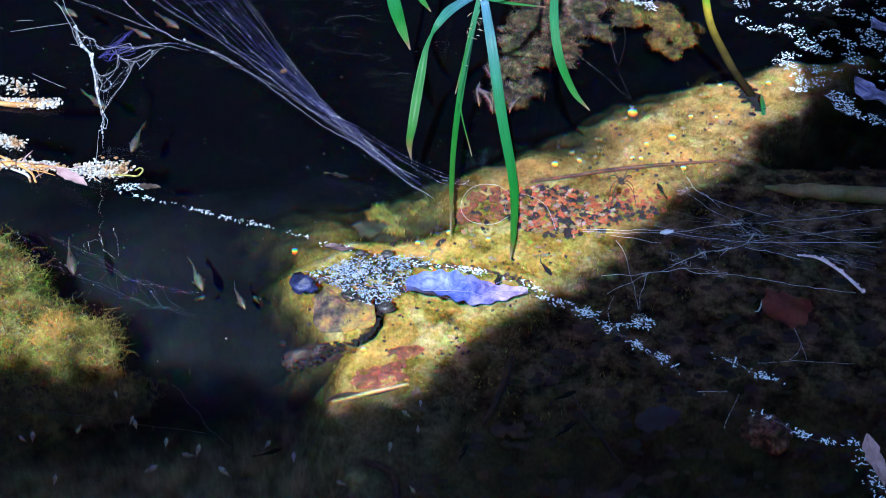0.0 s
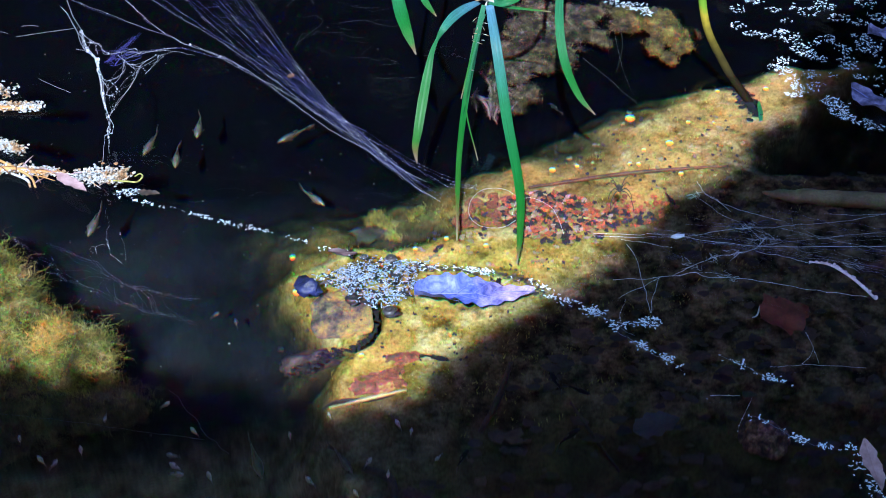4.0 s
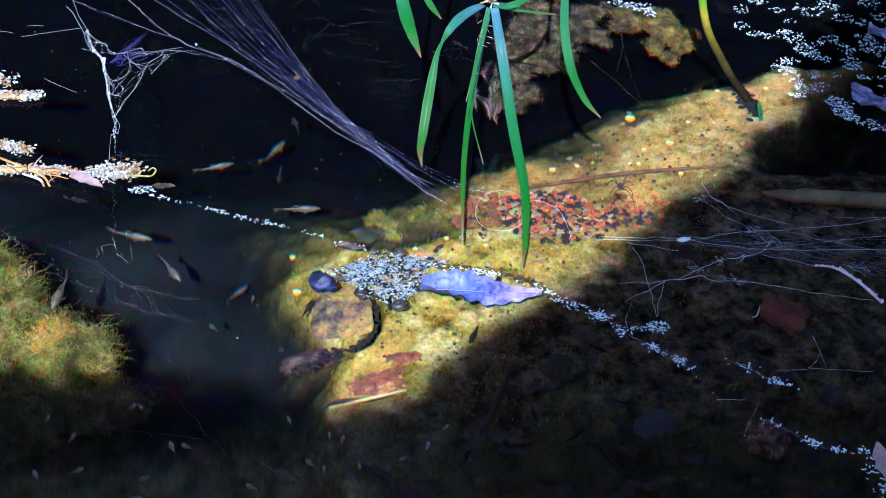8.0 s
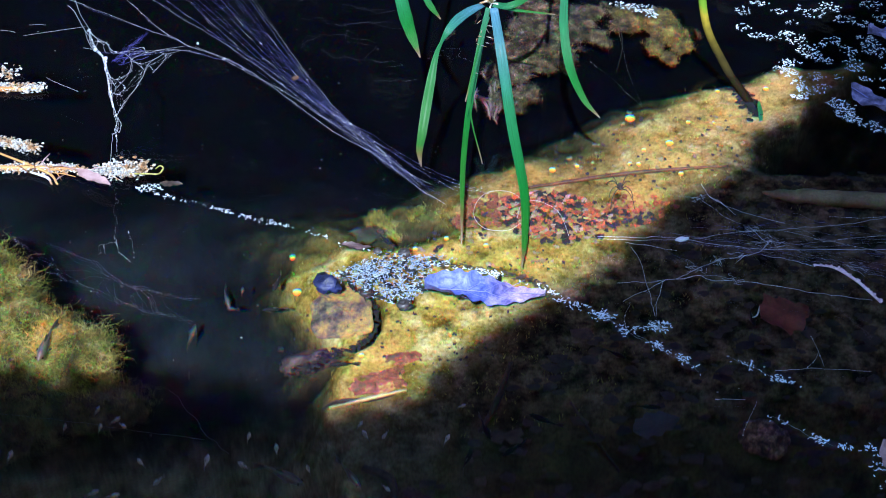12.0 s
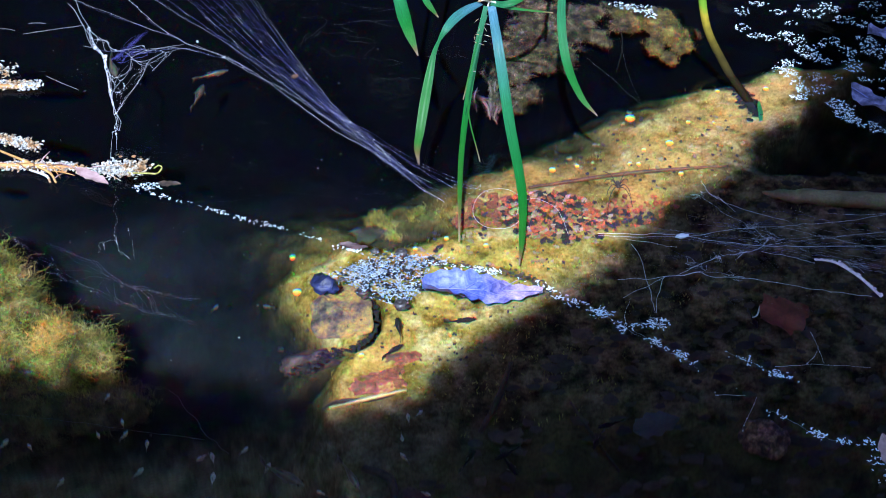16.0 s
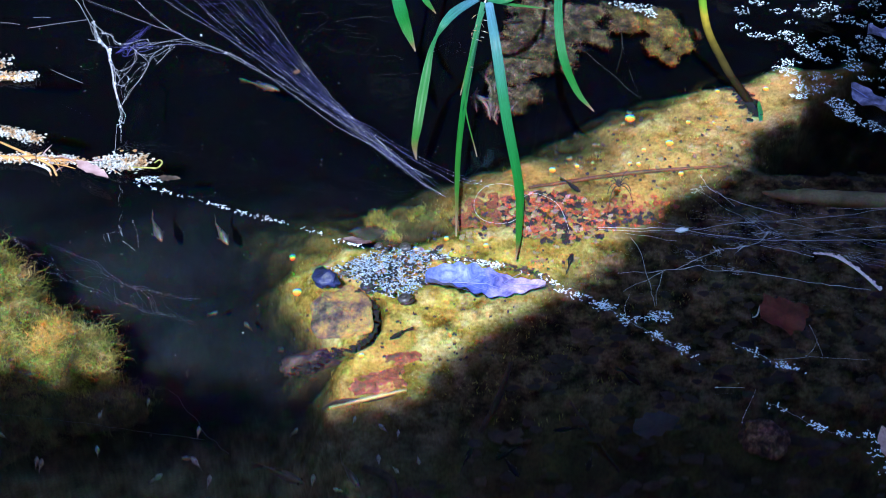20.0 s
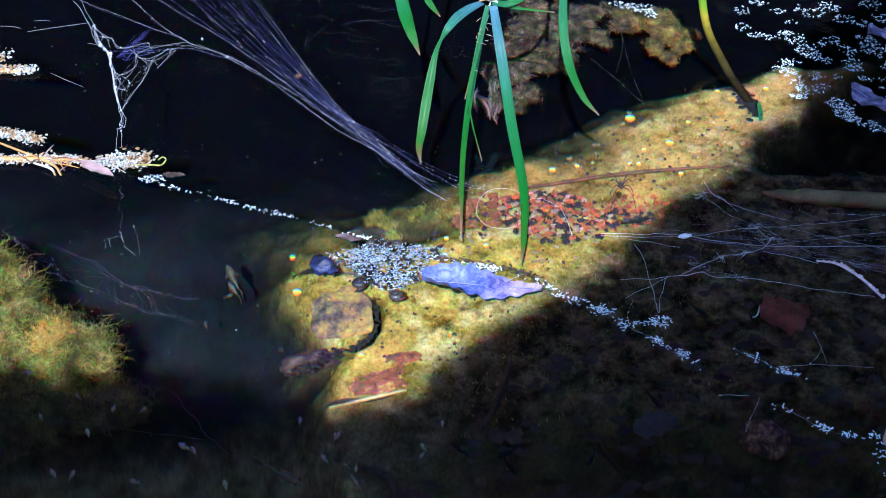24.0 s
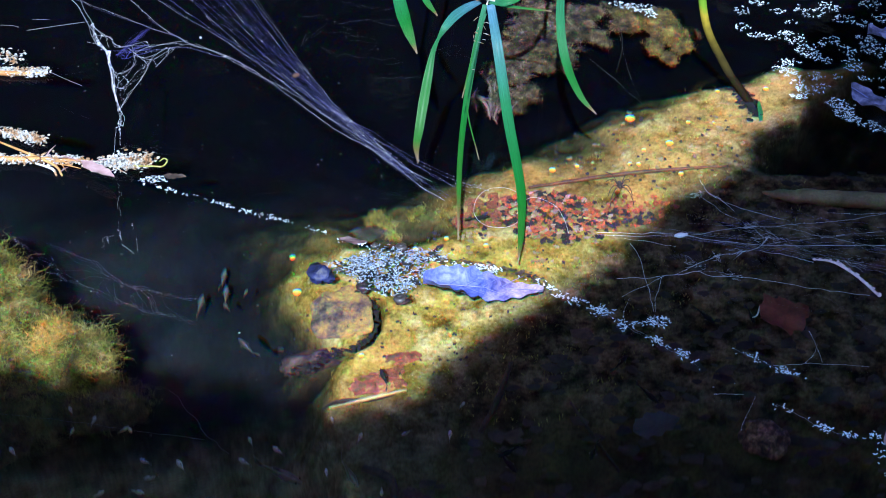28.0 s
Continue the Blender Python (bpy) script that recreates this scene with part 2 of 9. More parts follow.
def reed_material():
    """A bent stem: yellow-green in the air, brown darkening to near black towards its foot."""
    m, t, b = node_mat("reed_skin")
    co = t.nodes.new("ShaderNodeTexCoord").outputs["Object"]
    sep = t.nodes.new("ShaderNodeSeparateXYZ")
    t.links.new(co, sep.inputs[0])
    nz = noise_node(t, co, 60, 4, 0.6)
    ad = t.nodes.new("ShaderNodeMath")
    ad.operation = "MULTIPLY_ADD"
    t.links.new(nz.outputs[0], ad.inputs[0])
    ad.inputs[1].default_value = 0.03
    t.links.new(sep.outputs[2], ad.inputs[2])
    mr = t.nodes.new("ShaderNodeMapRange")
    t.links.new(ad.outputs[0], mr.inputs[0])
    mr.inputs[1].default_value, mr.inputs[2].default_value = 0.0, 0.15
    r = ramp_node(t, [(0.2, (0.008, 0.006, 0.003)), (0.45, (0.020, 0.015, 0.005)), (0.60, (0.055, 0.040, 0.006)), (0.68, (0.12, 0.088, 0.010)), (0.75, (0.26, 0.19, 0.015)), (0.81, (0.12, 0.19, 0.012)), (0.92, (0.045, 0.16, 0.010))])
    t.links.new(mr.outputs[0], r.inputs[0])
    t.links.new(r.outputs[0], b.inputs["Base Color"])
    b.inputs["Roughness"].default_value = 0.9
    b.inputs["Specular IOR Level"].default_value = 0.05
    bp = t.nodes.new("ShaderNodeBump")
    bp.inputs["Strength"].default_value, bp.inputs["Distance"].default_value = 0.4, 0.001
    t.links.new(nz.outputs[0], bp.inputs["Height"])
    t.links.new(bp.outputs[0], b.inputs["Normal"])
    return m


REEDSKIN = reed_material()
REED = grained("reed_stem", [(0.05, 0.04, 0.008), (0.16, 0.15, 0.02), (0.14, 0.24, 0.02)], 30, 220, 0.5, 0.3, 0.001, 0.4, 0.15)


def leaf_material():
    """A wet dead leaf with the sky's reflection painted in: slate blue at its foot, violet-pink towards its tip."""
    m, t, b = node_mat("sky_tinted_dead_leaf")
    co = t.nodes.new("ShaderNodeTexCoord").outputs["Object"]
    sep = t.nodes.new("ShaderNodeSeparateXYZ")
    t.links.new(co, sep.inputs[0])
    nz = noise_node(t, co, 55, 5, 0.7, 0.8)
    fine = noise_node(t, co, 420, 3, 0.7)
    blue = ramp_node(t, [(0.36, (0.025, 0.035, 0.17)), (0.5, (0.08, 0.10, 0.38)), (0.64, (0.17, 0.19, 0.50))])
    pink = ramp_node(t, [(0.36, (0.16, 0.10, 0.26)), (0.5, (0.32, 0.23, 0.42)), (0.64, (0.46, 0.34, 0.48))])
    for r in (blue, pink):
        t.links.new(nz.outputs[0], r.inputs[0])
    ad = t.nodes.new("ShaderNodeMath")
    ad.operation = "MULTIPLY_ADD"
    t.links.new(nz.outputs[0], ad.inputs[0])
    ad.inputs[1].default_value = 0.06
    t.links.new(sep.outputs[0], ad.inputs[2])
    mr = t.nodes.new("ShaderNodeMapRange")
    t.links.new(ad.outputs[0], mr.inputs[0])
    mr.inputs[1].default_value, mr.inputs[2].default_value = 0.028, 0.062
    c = mix_node(t, mr.outputs[0], blue.outputs[0], pink.outputs[0])
    fr = ramp_node(t, [(0.3, (0.6, 0.6, 0.6)), (0.6, (1, 1, 1))])
    t.links.new(fine.outputs[0], fr.inputs[0])
    t.links.new(mix_node(t, 1.0, c, fr.outputs[0], "MULTIPLY"), b.inputs["Base Color"])
    b.inputs["Roughness"].default_value = 0.5
    bp = t.nodes.new("ShaderNodeBump")
    bp.inputs["Strength"].default_value, bp.inputs["Distance"].default_value = 0.8, 0.002
    t.links.new(nz.outputs[0], bp.inputs["Height"])
    t.links.new(bp.outputs[0], b.inputs["Normal"])
    return m


FLOATLEAF = leaf_material()
VIOLETLEAF = grained("violet_grey_leaf", [(0.03, 0.025, 0.05), (0.12, 0.10, 0.22), (0.30, 0.26, 0.42)], 70, 320, 0.5, 0.6, 0.002, 0.3)
LEAFRIB = grained("leaf_rib", [(0.14, 0.16, 0.44), (0.28, 0.26, 0.52)], 60, 300, 0.5, 0.2, 0.001, 0.1)
BROWNLEAF = grained("brown_dead_leaf", [(0.16, 0.042, 0.022), (0.36, 0.10, 0.05)], 40, 260, 0.7, 0.4, 0.001, 0.3)
DARKLEAF = grained("dark_olive_leaf", [(0.012, 0.014, 0.006), (0.045, 0.045, 0.018)], 50, 260, 0.7, 0.4, 0.001, 0.3)
GREYLEAF = grained("grey_dead_leaf", [(0.03, 0.03, 0.035), (0.07, 0.065, 0.07)], 40, 260, 0.6, 0.4, 0.001, 0.3)
LITTER = grained("leaf_mould", [(0.020, 0.018, 0.014), (0.055, 0.044, 0.030), (0.12, 0.08, 0.048)], 30, 200, 0.8, 0.4, 0.001, 0.6, island=True)
POD = grained("blue_black_pod", [(0.004, 0.005, 0.02), (0.02, 0.025, 0.13)], 50, 300, 0.5, 0.5, 0.002, 0.3, coat=0.15)
SHELL = grained("dark_shell", [(0.02, 0.017, 0.016), (0.07, 0.055, 0.05)], 70, 400, 0.35, 0.3, 0.001, 0.2, coat=0.4)
# near-white blue: the reflected sky is painted into the fronds
DUCKWEED = grained("sky_bright_frond", [(0.74, 0.88, 0.97), (0.95, 0.98, 0.99)], 90, 700, 0.22, 0.3, 0.0005, 0.26, 0.1, coat=0.9, island=True)
# darker copy of the frond colour for the raft that lies in sun
SUNLITWEED = grained("sunlit_raft_frond", [(0.34, 0.46, 0.72), (0.80, 0.88, 0.96)], 160, 700, 0.25, 0.3, 0.0005, 0.6, 0.1, coat=0.8, island=True)
# silk with the violet-blue of the reflected sky put into its colour
SILK = grained("sky_tinted_silk", [(0.17, 0.16, 0.64), (0.38, 0.36, 0.86)], 80, 700, 0.4, 0.0, 0.001, 0.2, 0.3)
VIOLETSILK = grained("sky_violet_silk", [(0.14, 0.12, 0.6), (0.3, 0.26, 0.8)], 80, 700, 0.4, 0.0, 0.001, 0.2, 0.3)
BRIGHTSILK = grained("thick_pale_silk", [(0.80, 0.77, 0.82), (0.95, 0.93, 0.95)], 80, 700, 0.4, 0.0, 0.001, 0.15, 0.3)
DIMSILK = grained("sunken_silk", [(0.18, 0.18, 0.21), (0.40, 0.40, 0.46)], 80, 700, 0.5, 0.0, 0.001, 0.3)
HUSK = grained("pale_husk", [(0.50, 0.22, 0.07), (0.75, 0.48, 0.24), (0.92, 0.88, 0.80), (0.92, 0.90, 0.88)], 110, 500, 0.6, 0.3, 0.001, 0.4, 0.2, island=True)
STRAW = grained("orange_straw", [(0.50, 0.20, 0.045), (0.74, 0.42, 0.13)], 60, 400, 0.6, 0.3, 0.001, 0.3)
PINKLEAF = grained("pink_grey_leaf", [(0.30, 0.17, 0.16), (0.50, 0.33, 0.32)], 50, 400, 0.6, 0.3, 0.001, 0.2)
PINKLEAF2 = grained("pink_brown_leaf", [(0.05, 0.028, 0.03), (0.15, 0.08, 0.08)], 50, 400, 0.6, 0.4, 0.001, 0.3)
ALGAE = grained("green_algae_hair", [(0.10, 0.10, 0.016), (0.50, 0.45, 0.05), (0.98, 0.86, 0.24)], 45, 300, 0.7, 0.2, 0.001, 0.6, 0.25, island=True)
# core darkened to imitate the dark gaps between the hairs
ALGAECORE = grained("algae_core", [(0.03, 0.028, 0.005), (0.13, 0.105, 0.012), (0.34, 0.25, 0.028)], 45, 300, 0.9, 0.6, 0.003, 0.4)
TANALGAE = grained("tan_algae_hair", [(0.05, 0.036, 0.006), (0.24, 0.17, 0.026), (0.52, 0.38, 0.07)], 70, 300, 0.7, 0.2, 0.001, 0.55, 0.1, island=True)
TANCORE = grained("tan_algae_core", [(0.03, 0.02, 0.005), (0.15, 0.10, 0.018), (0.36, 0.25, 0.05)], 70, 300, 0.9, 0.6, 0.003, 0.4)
ORANGEALGAE = grained("orange_algae_hair", [(0.85, 0.44, 0.05), (0.95, 0.66, 0.15)], 40, 300, 0.7, 0.2, 0.001, 0.4, 0.2, island=True)
BROWNWEED = grained("brown_weed_hair", [(0.02, 0.016, 0.007), (0.11, 0.082, 0.03), (0.36, 0.27, 0.11), (0.72, 0.57, 0.30)], 80, 300, 0.8, 0.2, 0.001, 0.75, 0.1, island=True)
OLIVEWEED = grained("olive_weed_hair", [(0.05, 0.048, 0.016), (0.18, 0.165, 0.05), (0.40, 0.35, 0.12)], 30, 300, 0.8, 0.2, 0.001, 0.6, 0.1, island=True)
# weed core, likewise lowered in tone for the gaps between its hairs
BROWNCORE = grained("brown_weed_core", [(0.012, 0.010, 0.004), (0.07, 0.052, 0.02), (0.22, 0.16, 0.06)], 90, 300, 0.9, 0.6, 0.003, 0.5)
# one minnow in two tones: silhouette over the shelf, sunlit over the deep
DARKFISH = grained("silhouette_fish_skin", [(0.003, 0.003, 0.003), (0.009, 0.008, 0.006)], 90, 900, 0.9, 0.2, 0.0004, 0.3)
PALEFISH = grained("sunlit_fish_skin", [(0.065, 0.06, 0.042), (0.15, 0.14, 0.095)], 90, 900, 0.4, 0.2, 0.0004, 0.3)
# skin copy made brighter for fish that hover in the shade
SHADEFISH = grained("shade_brightened_fish_skin", [(0.45, 0.45, 0.38), (0.75, 0.72, 0.62)], 90, 900, 0.5, 0.2, 0.0004, 0.4)
# skin copy toned for fish behind murky water
DIMFISH = grained("murk_toned_fish_skin", [(0.08, 0.08, 0.06), (0.17, 0.165, 0.125)], 90, 900, 0.5, 0.2, 0.0004, 0.5)
FIN = grained("fish_fin", [(0.06, 0.055, 0.04), (0.13, 0.12, 0.08)], 120, 900, 0.5, 0.1, 0.0004, 0.2, 0.4)
EYEBALL = grained("fish_eye", [(0.01, 0.01, 0.01), (0.02, 0.02, 0.02)], 300, 900, 0.1, 0.0, 0.0004, 0.1)
SPIDER = grained("spider_skin", [(0.012, 0.008, 0.006), (0.04, 0.025, 0.018)], 200, 900, 0.95, 0.2, 0.0004, 0.2)


def bubble_material():
    """A bead with a rainbow fringe painted on, blue-green on its far side and amber on the near."""
    m, t, b = node_mat("rainbow_fringe_bead")
    co = t.nodes.new("ShaderNodeTexCoord").outputs["Object"]
    sep = t.nodes.new("ShaderNodeSeparateXYZ")
    t.links.new(co, sep.inputs[0])
    mr = t.nodes.new("ShaderNodeMapRange")
    t.links.new(sep.outputs[1], mr.inputs[0])
    mr.inputs[1].default_value, mr.inputs[2].default_value = -0.003, 0.003
    r = ramp_node(t, [(0.1, (0.75, 0.28, 0.04)), (0.42, (0.85, 0.72, 0.08)), (0.58, (0.70, 0.85, 0.60)), (0.75, (0.10, 0.60, 0.75)), (0.95, (0.05, 0.12, 0.40))])
    t.links.new(mr.outputs[0], r.inputs[0])
    t.links.new(r.outputs[0], b.inputs["Base Color"])
    b.inputs["Roughness"].default_value = 0.15
    b.inputs["Thin Film Thickness"].default_value = 480
    return m


BEAD = bubble_material()
MOTE = grained("silt_mote", [(0.03, 0.032, 0.03), (0.12, 0.12, 0.11)], 200, 900, 0.8, 0.0, 0.0004, 0.5, island=True)
FLECK = grained("pale_fleck", [(0.30, 0.32, 0.30), (0.6, 0.6, 0.55)], 200, 900, 0.5, 0.0, 0.0004, 0.4)
PALESTALK = grained("pale_weed_stalk", [(0.26, 0.17, 0.12), (0.55, 0.40, 0.32)], 90, 500, 0.7, 0.4, 0.001, 0.4)
PALETWIG = grained("pale_pink_twig", [(0.50, 0.36, 0.40), (0.72, 0.56, 0.58)], 90, 500, 0.6, 0.5, 0.001, 0.3)


# ---- mesh helpers ----
def spline(pts, n=8):
    """A smooth line through the points, n steps from each to the next."""
    p = [Vector(q) for q in pts]
    p = [2 * p[0] - p[1]] + p + [2 * p[-1] - p[-2]]
    out = []
    for i in range(1, len(p) - 2):
        a, b, c, d = p[i - 1:i + 3]
        for k in range(n):
            u = k / n
            out.append(0.5 * (2 * b + (c - a) * u + (2 * a - 5 * b + 4 * c - d) * u * u + (3 * b - a - 3 * c + d) * u ** 3))
    return out + [p[-2]]


def profile(values, u):
    """A value off an even table at u in 0 to 1."""
    x = u * (len(values) - 1)
    i = min(int(x), len(values) - 2)
    return values[i] + (values[i + 1] - values[i]) * (x - i)


class Shape:
    """Vertices and faces that are gathered into one mesh."""

    def __init__(self):
        self.v, self.f, self.uv = [], [], None

    def tube(self, line, radii, sides=6):
        o, n = len(self.v), len(line)
        for i, p in enumerate(line):
            d = (line[min(i + 1, n - 1)] - line[max(i - 1, 0)]).normalized()
            s = d.cross(Vector((0.13, 0.21, 0.97))).normalized()
            w = d.cross(s)
            r = profile(radii, i / max(1, n - 1))
            for k in range(sides):
                a = math.tau * k / sides
                self.v.append(p + r * (math.cos(a) * s + math.sin(a) * w))
        for i in range(n - 1):
            for k in range(sides):
                a, b = o + i * sides + k, o + i * sides + (k + 1) % sides
                self.f.append((a, b, b + sides, a + sides))
        self.f.append(tuple(o + k for k in reversed(range(sides))))
        self.f.append(tuple(o + (n - 1) * sides + k for k in range(sides)))
        return self

    def blob(self, centre, size, seed=0, rough=0.2, freq=1.6, rings=8, segs=12, turn=0.0, low=-1.0, square=2.0):
        """A lumpy rounded body."""
        o, c = len(self.v), Vector(centre)
        ct, st = math.cos(turn), math.sin(turn)
        for i in range(rings + 1):
            th = math.pi * i / rings
            for k in range(segs):
                ph = math.tau * k / segs
                u = Vector((math.sin(th) * math.cos(ph), math.sin(th) * math.sin(ph), math.cos(th)))
                r = 1 + rough * noise.noise(u * freq + Vector((seed * 7.3, seed * 3.1, seed)))
                if square > 2:
                    r *= (abs(math.cos(ph)) ** square + abs(math.sin(ph)) ** square) ** (-1 / square)
                q = Vector((u.x * size[0] * r, u.y * size[1] * r, max(u.z, low) * size[2] * r))
                self.v.append(c + Vector((q.x * ct - q.y * st, q.x * st + q.y * ct, q.z)))
        for i in range(rings):
            for k in range(segs):
                a, b = o + i * segs + k, o + i * segs + (k + 1) % segs
                self.f.append((a, a + segs, b + segs, b))
        return self

    def strip(self, line, widths, up=(0, 0, 1), fold=0.25, thick=0.0003):
        """A folded ribbon with thickness and UV along and across."""
        o, n = len(self.v), len(line)
        if self.uv is None:
            self.uv = {}
        for i, p in enumerate(line):
            d = (line[min(i + 1, n - 1)] - line[max(i - 1, 0)]).normalized()
            s = d.cross(Vector(up)).normalized()
            w = s.cross(d)
            h = profile(widths, i / (n - 1)) / 2
            for j, (a, b) in enumerate(((-1, 0), (0, -fold), (1, 0), (1, 0), (0, -fold), (-1, 0))):
                self.uv[len(self.v)] = (i / (n - 1), (a + 1) / 2)
                self.v.append(p + s * h * a + w * (h * b + (thick if j < 3 else -thick)))
        for i in range(n - 1):
            for j in range(6):
                a, b = o + i * 6 + j, o + i * 6 + (j + 1) % 6
                self.f.append((a, b, b + 6, a + 6))
        self.f.append(tuple(o + j for j in reversed(range(6))))
        self.f.append(tuple(o + (n - 1) * 6 + j for j in range(6)))
        return self

    def mesh(self, name, material, base=(0, 0, 0), smooth=True):
        me = bpy.data.meshes.new(name)
        b = Vector(base)
        me.from_pydata([tuple(Vector(q) - b) for q in self.v], [], self.f)
        if smooth:
            me.polygons.foreach_set("use_smooth", [True] * len(me.polygons))
        if self.uv:
            lay = me.uv_layers.new(name="UVMap")
            for lo in me.loops:
                lay.data[lo.index].uv = self.uv.get(lo.vertex_index, (0, 0))
        me.materials.append(material)
        me.update()
        return me


def thing(name, base, label, category, group="", kind=""):
    """An empty top-level thing at its base."""
    ob = new(name)
    ob.empty_display_size = 0.01
    ob.location = base
    return tagged(ob, label, category, group, kind)


def where(ob):
    p = Vector(ob.location)
    while ob.parent:
        ob = ob.parent
        p += Vector(ob.location)
    return p


def part(name, shape, material, parent, label="", smooth=True, at=None):
    """One mesh under a thing or a part; shape is in world metres; at: its own origin."""
    origin = Vector(at) if at else where(parent)
    ob = new(name, shape.mesh(name, material, origin, smooth))
    ob.parent = parent
    ob.location = origin - where(parent)
    return tagged(ob, label)


def single(name, shape, material, base, label, category, group="", kind="", smooth=True):
    ob = new(name, shape.mesh(name, material, base, smooth))
    ob.location = base
    return tagged(ob, label, category, group, kind)


rng = random.Random(11)


def smoothstep(a, b, x):
    u = np.clip((x - a) / (b - a), 0, 1)
    return u * u * (3 - 2 * u)


# ---- ground and water ----
# the drop-off: the shelf lies to the right of this line, the deep pool to its left and beyond
DROP = [(-0.1325, -0.3706), (-0.0807, -0.2734), (-0.081, -0.1956), (-0.0833, -0.1566), (-0.0880, -0.1312), (-0.0930, -0.1010), (-0.0990, -0.0712), (-0.1070, -0.0353), (-0.1050, -0.0075), (-0.0840, 0.014), (-0.0481, 0.0313), (-0.0124, 0.0474), (0.0201, 0.0838), (0.0587, 0.1327), (0.0914, 0.1749), (0.1331, 0.1959), (0.1981, 0.2232), (0.2847, 0.2658), (0.3621, 0.3028), (0.5583, 0.3409)]


def fbm(x, y, f, octaves=4):
    out, amp = 0.0, 1.0
    for _ in range(octaves):
        out += amp * noise.noise(Vector((x * f, y * f, 3.7)))
        f, amp = f * 2.1, amp * 0.5
    return out


def side_of_drop(x, y):
    """Signed distance to the drop-off, positive on the shelf."""
    best = np.full(x.shape, 1e9)
    sign = np.ones(x.shape)
    for (ax, ay), (bx, by) in zip(DROP, DROP[1:]):
        dx, dy = bx - ax, by - ay
        u = np.clip(((x - ax) * dx + (y - ay) * dy) / (dx * dx + dy * dy), 0, 1)
        d = np.hypot(x - ax - u * dx, y - ay - u * dy)
        nearer = d < best
        best = np.where(nearer, d, best)
        sign = np.where(nearer, np.where(dx * (y - ay) - dy * (x - ax) < 0, 1.0, -1.0), sign)
    return best * sign


# the dark gap that runs round the large stone and out to the drop-off
GAP = [(-0.0610, -0.0440), (-0.0570, -0.0600), (-0.0575, -0.0800), (-0.0640, -0.0960), (-0.0760, -0.1050), (-0.0900, -0.1110), (-0.1010, -0.1190), (-0.1110, -0.1280), (-0.1260, -0.1340)]


def way_off(line, x, y):
    """Distance to a line in the plan."""
    best = np.full(x.shape, 1e9)
    for (ax, ay), (bx, by) in zip(line, line[1:]):
        dx, dy = bx - ax, by - ay
        u = np.clip(((x - ax) * dx + (y - ay) * dy) / (dx * dx + dy * dy), 0, 1)
        best = np.minimum(best, np.hypot(x - ax - u * dx, y - ay - u * dy))
    return best


def ground_height(x, y, fine, sway):
    d = side_of_drop(x, y)
    e = -d + fine * 4 + sway
    wide = 0.042 + 0.066 * smoothstep(0.0, 0.08, y) * smoothstep(0.2, 0.12, y) + 0.03 * smoothstep(0.12, 0.2, y) + 0.035 * smoothstep(-0.06, -0.12, x) * smoothstep(-0.1, -0.02, y)
    z = -0.028 - 0.07 * smoothstep(-0.1, 1.0, e / wide) - 0.05 * smoothstep(0.6, 3.0, e / wide)
    z = z - 0.012 * smoothstep(0.02, -0.3, y) * smoothstep(-0.05, 0.2, x - 0.3 * y) - 0.03 * smoothstep(-0.12, -0.25, y) + fine
    # hollows that pull the dim parts of the shelf into the murk colour
    z = z - 0.036 * np.exp(-((x - 0.115) / 0.070) ** 2 - ((y - 0.200) / 0.042) ** 2)
    z = z - 0.040 * np.exp(-((x + 0.048) / 0.036) ** 2 - ((y - 0.050) / 0.019) ** 2) - 0.026 * np.exp(-((x + 0.004) / 0.026) ** 2 - ((y - 0.064) / 0.015) ** 2)
    z = z + 0.010 * np.exp(-((x + 0.047) / 0.016) ** 2 - ((y - 0.104) / 0.012) ** 2)
    z = z - 0.060 * smoothstep(0.034, 0.070, (x - 0.2786) * 0.758 - (y - 0.1889) * 0.651 + sway) * smoothstep(0.125, 0.165, y)
    z = z - 0.05 * np.exp(-(way_off(GAP, x + 0.25 * sway, y + 1.2 * fine) / 0.0042) ** 2)
    # an uneven oval of open water with a low bank round it
    out = (np.hypot(x / 1.12, (y - 0.08) / 0.78) - 1) * 0.85
    out = np.maximum(out + 0.05 * np.sin(5 * x + 2 * y) + 0.04 * np.sin(9 * y - 4 * x + 1), 0)
    return z + smoothstep(0, 0.45, out) * (0.14 - z) + 0.25 * smoothstep(0.8, 6, out)


